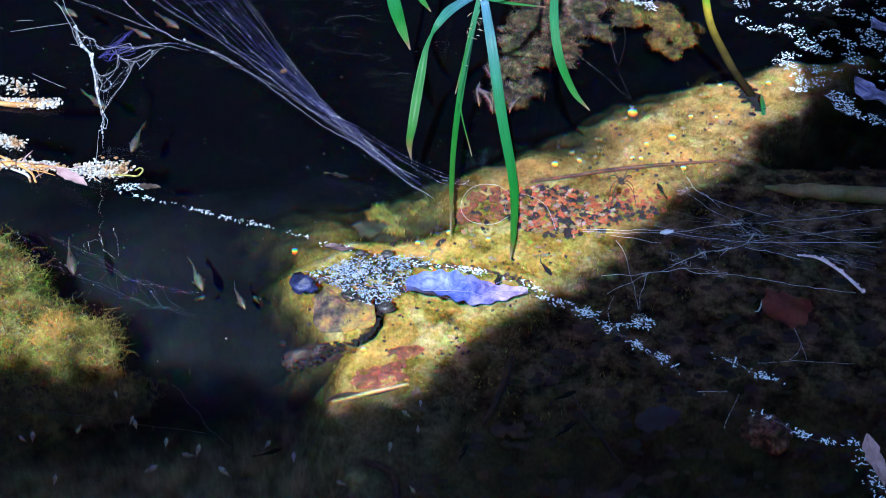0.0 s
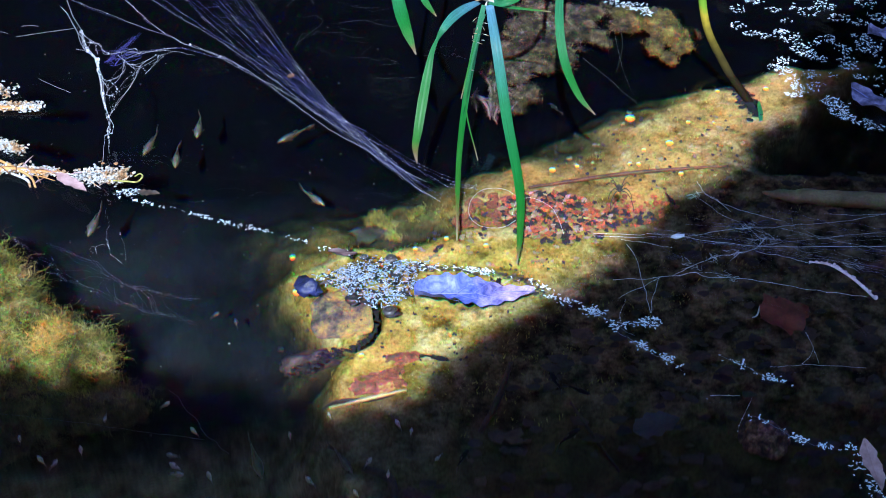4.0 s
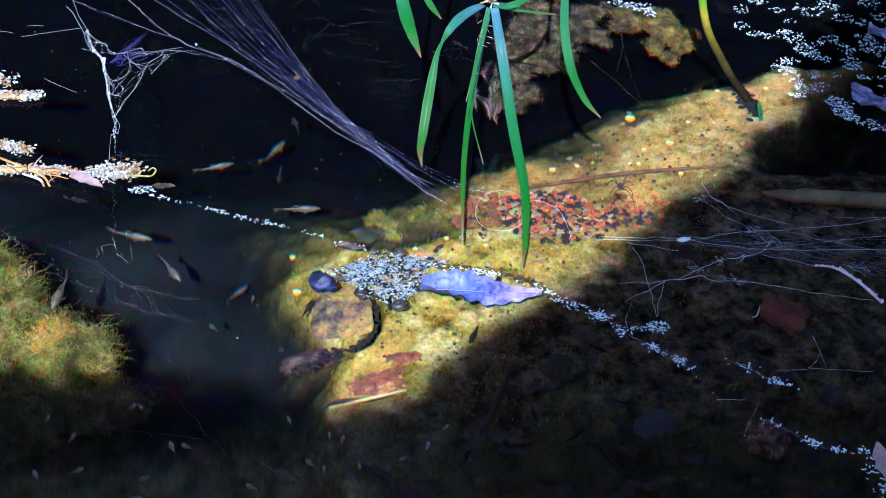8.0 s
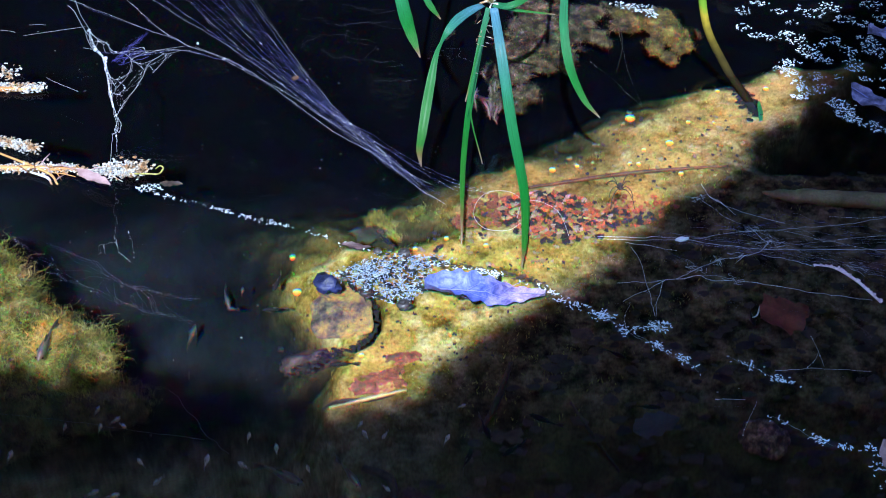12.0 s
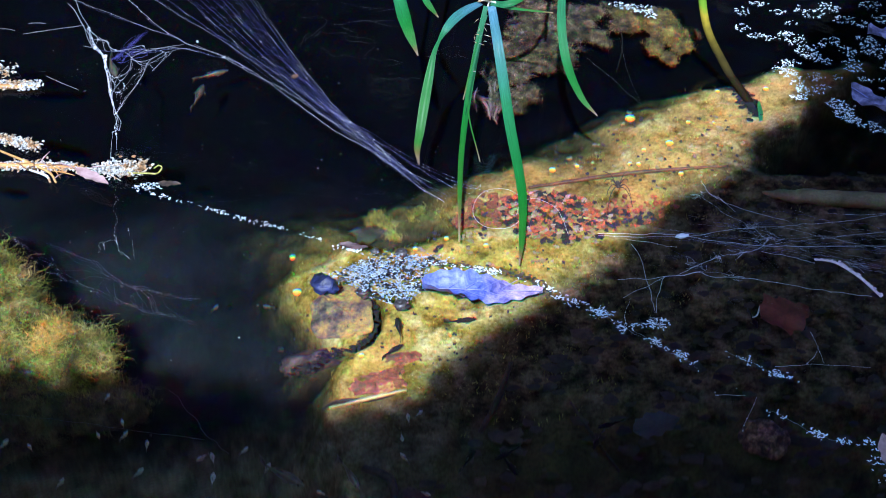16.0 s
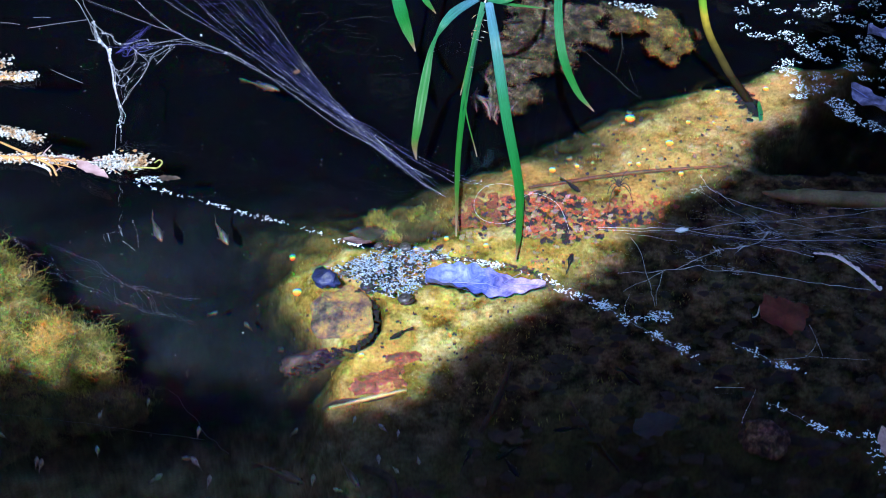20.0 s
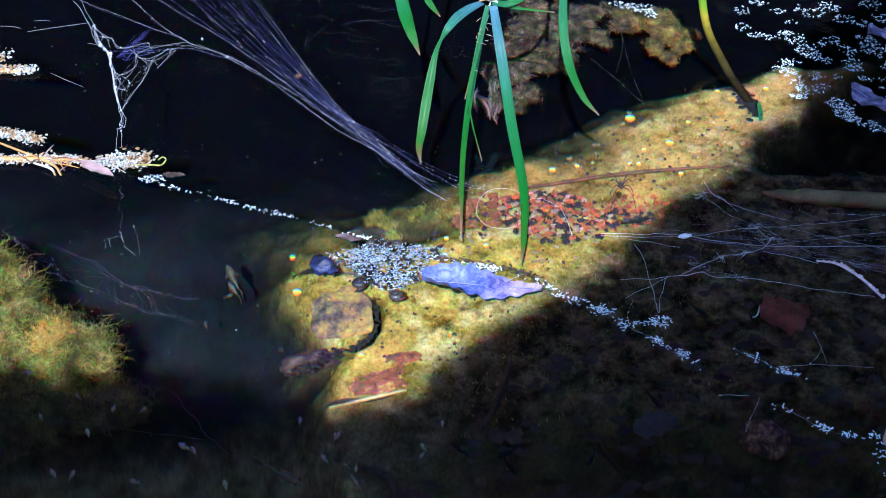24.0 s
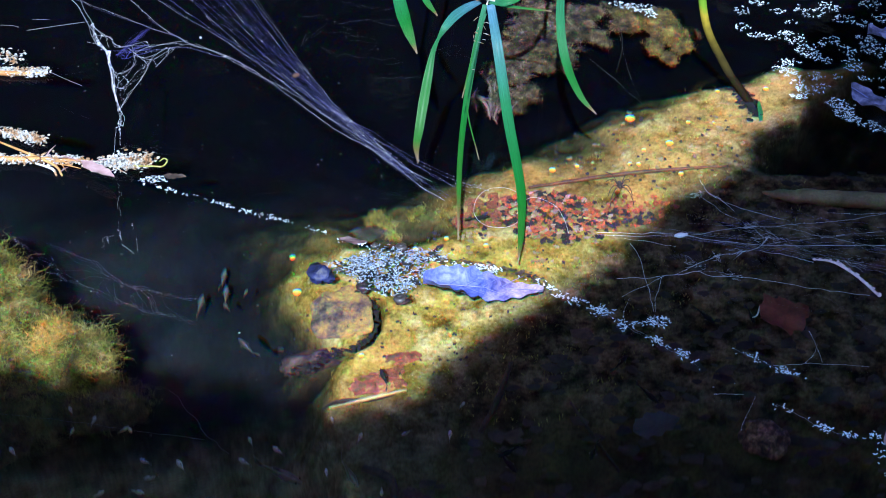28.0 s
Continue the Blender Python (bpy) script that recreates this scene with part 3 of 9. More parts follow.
def make_ground():
    inner = np.concatenate([np.linspace(-0.50, -0.19, 80), np.linspace(-0.188, 0.36, 300), np.linspace(0.364, 0.50, 36)])
    xs = np.concatenate([[-400, -120, -40, -15, -6, -3, -2, -1.6, -1.3, -1.1, -0.95, -0.8, -0.65], inner, [0.65, 0.8, 0.95, 1.1, 1.3, 1.6, 2, 3, 6, 15, 40, 120, 400]])
    ys = np.concatenate([[-400, -120, -40, -15, -6, -3, -2, -1.4, -1.1, -0.9, -0.7, -0.55, -0.42], np.linspace(-0.34, -0.192, 40), np.linspace(-0.19, 0.30, 250), np.linspace(0.304, 0.55, 64), [0.62, 0.7, 0.8, 0.9, 1.05, 1.3, 2, 3, 6, 15, 40, 120, 400]])
    X, Y = np.meshgrid(xs, ys)
    fine, sway = np.zeros(X.shape), np.zeros(X.shape)
    for i in range(X.shape[0]):
        for j in range(X.shape[1]):
            if abs(X[i, j]) < 0.6 and -0.4 < Y[i, j] < 0.6:
                sway[i, j] = 0.012 * noise.noise(Vector((X[i, j] * 17, Y[i, j] * 17, 9.1))) + 0.008 * noise.noise(Vector((X[i, j] * 42, Y[i, j] * 42, 2.2)))
                fine[i, j] = 0.0036 * fbm(X[i, j], Y[i, j], 16, 5)
    Z = ground_height(X, Y, fine, sway)
    n = len(xs)
    verts = np.stack([X, Y, Z], -1).reshape(-1, 3)
    faces = [(r * n + c, r * n + c + 1, (r + 1) * n + c + 1, (r + 1) * n + c) for r in range(len(ys) - 1) for c in range(n - 1)]
    me = bpy.data.meshes.new("ground")
    me.from_pydata(verts.tolist(), [], faces)
    me.polygons.foreach_set("use_smooth", [True] * len(faces))
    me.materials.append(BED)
    tagged(new("ground", me), "pond bed of yellow algae, its dark parts toned for shade and murk", "pond bed", kind="structure")
    return xs, ys, Z


GX, GY, GZ = make_ground()


def bed(x, y):
    """The height of the ground at x, y."""
    j = int(np.clip(np.searchsorted(GX, x) - 1, 0, len(GX) - 2))
    i = int(np.clip(np.searchsorted(GY, y) - 1, 0, len(GY) - 2))
    u = (x - GX[j]) / (GX[j + 1] - GX[j])
    v = (y - GY[i]) / (GY[i + 1] - GY[i])
    return float((GZ[i, j] * (1 - u) + GZ[i, j + 1] * u) * (1 - v) + (GZ[i + 1, j] * (1 - u) + GZ[i + 1, j + 1] * u) * v)


surface = Shape()
for q in ((-1.7, -1.2, 0), (1.7, -1.2, 0), (1.7, 1.3, 0), (-1.7, 1.3, 0)):
    surface.v.append(Vector(q))
surface.f.append((0, 1, 2, 3))
water = tagged(new("water", surface.mesh("water", WATER, smooth=False)), "still clear brown pond water with a dark mirror sheen", "water", kind="structure")
water.visible_shadow = False


# ---- unseen trees added to shade the pond and darken its mirror ----
def leaf_cloud(places, size, seed, flat=0.6):
    """Many small folded leaves at the places."""
    r = np.random.RandomState(seed)
    n = len(places)
    p = np.asarray(places)
    a = r.uniform(0, math.tau, n)
    tilt = r.uniform(-flat, flat, (n, 2))
    d = np.stack([np.cos(a), np.sin(a), tilt[:, 0]], 1)
    s = np.stack([-np.sin(a), np.cos(a), tilt[:, 1]], 1)
    ln = size * r.uniform(0.7, 1.3, n)[:, None]
    up = np.array([0, 0, 1.0])
    v = np.stack([p - d * ln / 2, p - s * ln * 0.28 + up * ln * 0.06, p + d * ln / 2 - up * ln * 0.1, p + s * ln * 0.28 + up * ln * 0.06], 1).reshape(-1, 3)
    sh = Shape()
    sh.v = [Vector(q) for q in v]
    for i in range(n):
        k = 4 * i
        sh.f += [(k, k + 1, k + 2), (k, k + 2, k + 3)]
    return sh


# outline of the shade wanted on the bed; the unseen crown's leaves are placed to throw it
SHADE = [(0.4035, 0.3585), (0.3827, 0.2966), (0.3780, 0.2330), (0.3420, 0.2020), (0.3040, 0.1900), (0.3150, 0.1680), (0.2950, 0.1260), (0.2600, 0.0960), (0.2245, 0.0743), (0.1872, 0.0296), (0.1517, -0.0203), (0.0968, -0.0644), (0.0394, -0.1028), (0.0005, -0.1387), (-0.0261, -0.1885), (-0.099, -0.1909), (-0.2300, -0.1640), (-0.3000, -0.1560), (-0.3700, -0.1330), (-0.4600, -0.1150), (-0.5600, -0.3248), (-0.3968, -0.5279), (0.0389, -0.5274), (0.6495, -0.4557), (0.8951, -0.0269), (1.0452, 0.5948), (0.6408, 0.6261)]

def inside(poly, x, y):
    hit = False
    for (ax, ay), (bx, by) in zip(poly, poly[1:] + poly[:1]):
        if (ay > y) != (by > y) and x < (bx - ax) * (y - ay) / (by - ay) + ax:
            hit = not hit
    return hit


def overhanging_tree():
    r = np.random.RandomState(5)
    places = []
    for k in range(42000):
        h = r.uniform(1.15, 1.6)
        x, y = r.uniform(-1.3, 1.7), r.uniform(-0.9, 0.7)      # where its shade falls
        if inside(SHADE, x, y):
            reach = (h + 0.03) / SUN.z
            places.append((x + SUN.x * reach, y + SUN.y * reach, h))
    base = (1.9, -1.3, 0.14)
    tree = thing("overhanging_tree", base, "unseen tree added over the pond to cast its shade", "tree")
    part("trunk", Shape().tube(spline([(1.9, -1.3, 0.1), (1.8, -1.3, 0.8), (1.5, -1.25, 1.25), (1.0, -1.2, 1.45)]), [0.09, 0.07, 0.05, 0.03], 10), BARK, tree)
    for q in ((0.2, -0.9, 1.4), (0.5, -0.5, 1.42), (-0.5, -1.3, 1.38), (0.9, -0.4, 1.4), (-0.9, -1.2, 1.36)):
        part("limb", Shape().tube(spline([(1.1, -1.2, 1.43), ((1.1 + q[0]) / 2, (-1.2 + q[1]) / 2, 1.5), q], 6), [0.03, 0.016, 0.004], 6), BARK, tree)
    tagged(part("crown", leaf_cloud(places, 0.055, 8), CROWN, tree, smooth=False), kind="stuff")


overhanging_tree()


# unseen tree, added so that the water reflects something dark
def far_tree(x, y, h, seed):
    r = np.random.RandomState(seed)
    tree = thing("bank_tree", (x, y, 0.2), "unseen dark tree added for the water to mirror", "tree", "trees on the far bank")
    part("trunk", Shape().tube(spline([(x, y, 0.1), (x + 0.1, y, h * 0.4), (x - 0.05, y + 0.1, h * 0.85)]), [0.14, 0.1, 0.03], 8), BARK, tree)
    for k in range(5):
        a, z = r.uniform(0, math.tau), h * r.uniform(0.2, 0.7)
        part("limb", Shape().tube(spline([(x, y, z), (x + 0.5 * math.cos(a), y + 0.4 * math.sin(a), z + 0.35), (x + 1.0 * math.cos(a), y + 0.8 * math.sin(a), z + 0.5)], 4), [0.05, 0.03, 0.01], 6), BARK, tree)
    n = 9000
    u = r.normal(size=(n, 3))
    u /= np.linalg.norm(u, axis=1)[:, None]
    rad = r.uniform(0.35, 1.0, n) ** 0.6
    lump = np.array([1 + 0.25 * noise.noise(Vector(q) * 2.2 + Vector((seed, 0, 0))) for q in u])
    p = u * (rad * lump)[:, None] * np.array([1.25, 0.8, h * 0.5]) + np.array([x, y, h * 0.52])
    p = p[p[:, 2] > 0.25]
    tagged(part("crown", leaf_cloud(p, 0.30, seed + 1, 1.2), BANK, tree, smooth=False), kind="stuff")


for i, (x, y, h) in enumerate(((-3.9, 3.6, 6.2), (-2.2, 3.9, 6.6), (-0.6, 4.1, 6.6), (1.0, 4.0, 6.8), (2.6, 3.8, 6.4), (4.1, 3.2, 6.2))):
    far_tree(x, y, h, 20 + i)


# ---- stones, gravel and sunken wood on the shelf ----
def rock(name, at, size, seed, material, label, turn=0.0, rough=0.35, freq=1.7, sink=0.3, group="", square=2.0):
    x, y = at
    z = bed(x, y) + size[2] * (1 - 2 * sink)
    sh = Shape().blob((x, y, z), size, seed, rough, freq, 34, 56, turn, square=square)
    for i, q in enumerate(sh.v):
        sh.v[i] = q + 0.0022 * noise.noise_vector(q * 70) + 0.0011 * noise.noise_vector(q * 190) + 0.0005 * noise.noise_vector(q * 420)
    return single(name, sh, material, (x, y, z - size[2]), label, "stone", group)


rock("stone", (-0.0860, -0.0670), (0.0245, 0.030, 0.0062), 3, STONE, "angular grey-brown stone lying on yellow algae", 0.22, 0.22, 1.4, square=4.0)
rock("stone", (-0.1100, -0.1065), (0.025, 0.0105, 0.010), 8, SLAB, "flat brown stone under a larger one, darkened for its shade", 0.36, 0.3, square=3.0, sink=0.1)
rock("stone", (-0.0530, -0.1425), (0.0215, 0.0125, 0.0032), 5, REDSTONE, "flat brick-red stone half covered by algae", 0.22, 0.35, sink=0.62, square=3.5)
rock("stone", (-0.0330, -0.1180), (0.0135, 0.0085, 0.0026), 9, REDSTONE, "faded red stone sunk into yellow algae", 0.1, 0.4, sink=0.72, square=3.0)
rock("stone", (0.2520, -0.1965), (0.019, 0.018, 0.012), 12, RUSTSTONE, "round rusty brown stone in the shade", 0.0, 0.35, sink=0.12)


def gravel(name, centre, spread, count, sizes, material, label, seed, turn=0.0, lift=0.002):
    """Small stones that lie apart on the bed, each a thing of its own on shared meshes."""
    r = random.Random(seed)
    shapes = []
    for k in range(5):
        shapes.append(Shape().blob((0, 0, 0), (1, 0.75, 0.55), seed + k, 1.3, 2.1, 5, 7).mesh(name, material, smooth=False))
    for k in range(count):
        a, d = r.uniform(0, math.tau), math.sqrt(r.random())
        u, v = spread[0] * d * math.cos(a), spread[1] * d * math.sin(a)
        x = centre[0] + u * math.cos(turn) - v * math.sin(turn)
        y = centre[1] + u * math.sin(turn) + v * math.cos(turn)
        s = r.uniform(*sizes)
        ob = new(name, shapes[k % 5])
        ob.location = (x, y, bed(x, y) + lift + s * 0.3)
        ob.rotation_euler = (r.uniform(-0.3, 0.3), r.uniform(-0.3, 0.3), r.uniform(0, 6.3))
        ob.scale = (s, s, s)
        tagged(ob, label, "pebble", label)


gravel("pebble", (0.1000, 0.0640), (0.050, 0.034), 130, (0.0018, 0.0050), ORANGE, "small orange-red pebble on the sunlit shelf", 31, -0.2, 0.006)
gravel("red_shard", (0.041, 0.074), (0.030, 0.024), 40, (0.0025, 0.0065), REDSTONE, "flat red-brown stone shard on the shelf", 41)
gravel("red_shard", (-0.0486, -0.1368), (0.028, 0.018), 7, (0.002, 0.005), REDSTONE, "flat red-brown stone shard on the shelf", 42, 0.3)
# dark pebbles among the orange ones stand in for dark gaps between them
gravel("dark_pebble", (0.0409, 0.0723), (0.034, 0.026), 30, (0.0012, 0.0036), DARKGRIT, "small dark pebble among orange gravel", 43)
gravel("pebble", (0.1850, 0.0790), (0.034, 0.016), 40, (0.0014, 0.0036), ORANGE, "small orange-red pebble on the sunlit shelf", 32)
gravel("dark_pebble", (0.1620, 0.0600), (0.036, 0.012), 46, (0.001, 0.0034), DARKGRIT, "small dark pebble among orange gravel", 49, 0.1, 0.004)
gravel("pebble", (0.1570, 0.0600), (0.040, 0.016), 34, (0.0016, 0.0040), ORANGE, "small orange-red pebble on the sunlit shelf", 36)
gravel("pink_pebble", (0.1020, 0.0620), (0.054, 0.036), 46, (0.0014, 0.0038), PINKSTONE, "small pinkish pebble among orange gravel", 48, -0.2, 0.006)
gravel("dark_pebble", (0.1044, 0.0600), (0.055, 0.036), 150, (0.0014, 0.0044), DARKGRIT, "small dark pebble among orange gravel", 33, -0.2, 0.006)
gravel("tan_pebble", (0.1046, 0.059), (0.052, 0.034), 46, (0.0016, 0.0044), TANGRIT, "small tan pebble among orange gravel", 47, -0.2, 0.007)
gravel("dark_pebble", (0.2039, 0.1751), (0.11, 0.07), 90, (0.0007, 0.0022), DARKGRIT, "small dark pebble on tan silt", 34)
gravel("tan_pebble", (0.2206, 0.1751), (0.11, 0.09), 44, (0.0012, 0.003), TANGRIT, "small tan pebble on the sunlit shelf", 35)
gravel("tan_pebble", (0.0386, 0.0204), (0.12, 0.03), 34, (0.0014, 0.0036), TANGRIT, "small tan pebble on the sunlit shelf", 37)
gravel("dark_pebble", (-0.0927, -0.0755), (0.05, 0.05), 22, (0.001, 0.003), DARKGRIT, "small dark pebble beside the large stone", 38, 0, 0.004)
gravel("speck", (-0.0211, -0.0685), (0.085, 0.07), 110, (0.0005, 0.0016), DARKGRIT, "tiny dark speck of grit on yellow algae", 45, 0.0, 0.002)
gravel("speck", (0.0731, -0.0028), (0.09, 0.03), 60, (0.0005, 0.0015), DARKGRIT, "tiny dark speck of grit on yellow algae", 46, 0.2, 0.002)
gravel("dark_pebble", (-0.0123, 0.0363), (0.06, 0.035), 18, (0.0012, 0.0036), DARKGRIT, "small dark pebble by the drop-off", 39)


def flat_scrap(sh, c, size, r):
    o, a0 = len(sh.v), r.uniform(0, 6.3)
    tx, ty = r.uniform(-0.3, 0.3), r.uniform(-0.3, 0.3)
    k = r.choice((5, 6, 7))
    for i in range(k):
        a = a0 + math.tau * i / k
        d = size / 2 * r.uniform(0.5, 1.1)
        x, y = d * math.cos(a), 0.7 * d * math.sin(a)
        sh.v.append(Vector((c[0] + x, c[1] + y, c[2] + tx * x + ty * y)))
    sh.f.append(tuple(range(o, o + k)))


def lying(pts, lift):
    """Plan points laid on the bed."""
    return spline([(x, y, bed(x, y) + lift) for x, y in pts], 8)


def stick(name, pts, radii, material, label, lift, sides=7, wobble=0.0006):
    line = [q + wobble * noise.noise_vector(q * 130) for q in lying(pts, lift)]
    return single(name, Shape().tube(line, radii, sides), material, line[0], label, "stick")


stick("twig", [(0.0808, 0.1075), (0.1217, 0.1172), (0.1714, 0.1296), (0.2209, 0.1349), (0.2734, 0.1402)], [0.0018, 0.0024, 0.0027, 0.0024, 0.0014], TWIG, "long thin red-brown twig lying on the shelf", 0.004)
stick("stick", [(-0.0900, -0.1690), (-0.0640, -0.1640), (-0.0290, -0.1545)], [0.0014, 0.0022, 0.0014], PALESTICK, "short pale yellow stick on the algae", 0.006)
stick("dark_twig", [(-0.0966, -0.1582), (-0.0828, -0.1631), (-0.0558, -0.1619), (-0.0313, -0.1532)], [0.001, 0.002, 0.002, 0.001], DARKGRIT, "thin dark twig beside a pale stick", 0.003)
# black scraps strewn along the gap in place of its darkness
gap_dark = Shape()
gap_rng = random.Random(16)
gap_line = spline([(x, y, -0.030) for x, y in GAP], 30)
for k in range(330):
    u = gap_rng.random() ** 0.85
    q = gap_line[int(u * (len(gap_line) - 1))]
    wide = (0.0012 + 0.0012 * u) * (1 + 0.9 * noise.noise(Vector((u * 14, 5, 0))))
    flat_scrap(gap_dark, (q.x + gap_rng.gauss(0, wide), q.y + gap_rng.gauss(0, wide), q.z + gap_rng.uniform(-0.004, 0.001)), gap_rng.uniform(0.0015, 0.0055), gap_rng)
single("plant_debris", gap_dark, NEARBLACK, (-0.0640, -0.0960, -0.032), "black scraps that stand in for the dark gap under a stone", "plant debris", "", "stuff")
stick("branch", [(0.3000, 0.0960), (0.3180, 0.0915), (0.342, 0.089), (0.3884, 0.0837), (0.4503, 0.0785)], [0.0012, 0.0070, 0.0095, 0.0105, 0.0110], WOOD, "sunken brown branch in the shade", 0.008, 10, 0.002)
stick("dark_twig", [(0.1018, -0.1619), (0.1175, -0.1892), (0.1364, -0.2211)], [0.001, 0.0018, 0.001], LITTER, "thin dark twig in the shade", 0.003)
stick("dark_twig", [(0.0559, -0.1238), (0.0432, -0.1619), (0.0292, -0.1891)], [0.002, 0.003, 0.002], LITTER, "thin dark twig in the shade", 0.003)
stick("dark_twig", [(-0.0622, -0.221), (-0.0402, -0.2323), (-0.0351, -0.265)], [0.003, 0.004, 0.002], LITTER, "thin dark twig in the shade", 0.003)


def flat_leaf(sh, centre, length, width, turn, lift, seed, wave=0.12, curl=0.1, lobes=7):
    """A leaf blade with a wavy, toothed outline and curled edge; two-sided."""
    r = random.Random(seed)
    n, m = 34, 4
    cx, cy, cz = centre
    o = len(sh.v)
    ph = r.uniform(0, 6)
    for side in (1, -1):
        for i in range(n + 1):
            u = i / n
            half = width / 2 * (math.sin(math.pi * u ** 0.8) ** 0.75 * 0.97 + 0.03) * (1 + wave * math.sin(lobes * math.pi * u + ph) + wave * 1.2 * noise.noise(Vector((u * 14, seed, 2))))
            for j in range(-m, m + 1):
                v = j / m
                x, y = (u - 0.5) * length, half * v * (1 + 0.04 * noise.noise(Vector((u * 9, v * 3, seed))))
                z = cz + curl * width * v * v * (0.6 + 0.7 * math.sin(5 * u + ph)) + 0.03 * width * math.sin(11 * u + 2 * v + ph) + lift * (u - 0.5) * length + side * 0.00025
                sh.v.append(Vector((cx + x * math.cos(turn) - y * math.sin(turn), cy + x * math.sin(turn) + y * math.cos(turn), z)))
    w = 2 * m + 1
    half_n = (n + 1) * w
    for s in (0, 1):
        for i in range(n):
            for j in range(w - 1):
                a = o + s * half_n + i * w + j
                q = (a, a + w, a + w + 1, a + 1)
                sh.f.append(q if s else q[::-1])
    return sh


def leaf_thing(name, centre, length, width, turn, material, label, seed, lift=0.0, ribs=None, **kw):
    c = Vector(centre)
    leaf = thing(name, c, label, "leaf")
    sheet = part("blade", flat_leaf(Shape(), centre, length, width, turn, lift, seed, **kw), material, leaf)
    d = Vector((math.cos(turn), math.sin(turn), lift))
    rib = [c + d * length * (u - 0.5) + Vector((0, 0, 0.0007 + 0.01 * width * math.sin(9 * u))) for u in (0, 0.25, 0.5, 0.75, 1)]
    part("midrib", Shape().tube(spline(rib, 3), [0.0005, 0.0004, 0.0002], 5), ribs or material, sheet, "raised pale midrib" if ribs else "")
    return leaf


leaf_thing("sunken_leaf", (0.2900, -0.0690, -0.024), 0.044, 0.046, 0.25, BROWNLEAF, "rust-brown dead leaf lying under water", 4, wave=0.14, lobes=6)
single("pale_husk", Shape().tube(spline([(0.2564, -0.0894, 0.001), (0.2599, -0.088, 0.001), (0.2626, -0.0832, 0.001), (0.2649, -0.0755, 0.001)], 4), [0.0002, 0.0006, 0.0006, 0.0002], 6), FLECK, (0.2607, -0.0842, 0), "small white curved husk on shaded water", "husk")
leaf_thing("sunken_leaf", (-0.0701, 0.064, bed(-0.0701, 0.064) + 0.006), 0.044, 0.020, 0.05, DARKLEAF, "dark olive leaf lying over the drop-off", 44)
leaf_thing("sunken_leaf", (0.167, -0.191, -0.03), 0.040, 0.024, 0.35, GREYLEAF, "grey dead leaf lying under water in the shade", 6)
near_leaf = leaf_thing("fallen_leaf", (0.3262, -0.2540, 0.002), 0.050, 0.013, -1.55, PINKLEAF, "curled pinkish brown leaf floating by duckweed", 17, curl=0.3)
raft_leaf = leaf_thing("fallen_leaf", (-0.0806, 0.0019, 0.001), 0.026, 0.008, -0.1, PINKLEAF2, "small pinkish brown leaf scrap beside duckweed", 18, curl=0.2)
leaf_thing("fallen_leaf", (0.4322, 0.2259, 0.004), 0.060, 0.026, -1.0, VIOLETLEAF, "curled violet-grey dead leaf among duckweed", 12, curl=0.35, ribs=LEAFRIB)
leaf_thing("fallen_leaf", (0.4723, 0.3588, 0.004), 0.03, 0.024, 0.2, VIOLETLEAF, "pale blue-grey curled leaf among duckweed", 13, curl=0.3, ribs=LEAFRIB)


def litter(count, box, seed):
    """Small scraps of dead leaf on the shaded bed."""
    r = random.Random(seed)
    sh = Shape()
    for _ in range(count):
        x, y = r.uniform(box[0], box[1]), r.uniform(box[2], box[3])
        if x * 0.72 - y * 0.69 < 0.14:
            continue
        flat_scrap(sh, (x, y, bed(x, y) + r.uniform(0.001, 0.006)), r.uniform(0.006, 0.022), r)
    return sh


tagged(new("leaf_litter", litter(700, (-0.1, 0.42, -0.3, 0.2), 3).mesh("leaf_litter", LITTER)), "dark scraps of dead leaves on the shaded bed", "leaf litter", kind="stuff")


# ---- algae and water weed ----
def hairs(sh, centre, size, count, length, width, seed, upward=0.6, turn=0.0, fine=None):
    """Short bent threads that stand off a mound."""
    r = random.Random(seed)
    for _ in range(count):
        th, ph = math.acos(r.uniform(0.0, 1.0)), r.uniform(0, math.tau)
        u = Vector((math.sin(th) * math.cos(ph), math.sin(th) * math.sin(ph), math.cos(th)))
        k = 1 + 0.35 * noise.noise(u * 1.8 + Vector((seed, 0, 0))) + 0.2 * noise.noise(u * 5 + Vector((seed, 4, 0)))
        x, y = u.x * size[0] * k, u.y * size[1] * k
        p = Vector((centre[0] + x * math.cos(turn) - y * math.sin(turn), centre[1] + x * math.sin(turn) + y * math.cos(turn), centre[2] + u.z * size[2] * k))
        d = (u + Vector((r.gauss(0, 0.7), r.gauss(0, 0.7), upward * r.random()))).normalized()
        e = Vector((r.gauss(0, 1), r.gauss(0, 1), r.gauss(0, 0.4))).normalized()
        s = d.cross(e).normalized() * width * r.uniform(0.6, 1.3)
        ln = length * r.uniform(0.4, 1.2)
        w = d.cross(s).normalized()
        ph, curl = r.uniform(0, 6.3), r.uniform(0.2, 0.5) * ln
        o = len(sh.v)
        for i in range(8):
            f = i / 7
            q = p + d * ln * 0.8 * f + e * ln * 0.9 * f * f + w * curl * (math.sin(ph + 8 * f) - math.sin(ph)) + s.normalized() * curl * 0.8 * (math.cos(ph + 7 * f) - math.cos(ph))
            sh.v += [q - s * (1 - 0.8 * f), q + s * (1 - 0.8 * f)]
        for i in range(7):
            a = o + 2 * i
            sh.f.append((a, a + 1, a + 3, a + 2))
    return sh


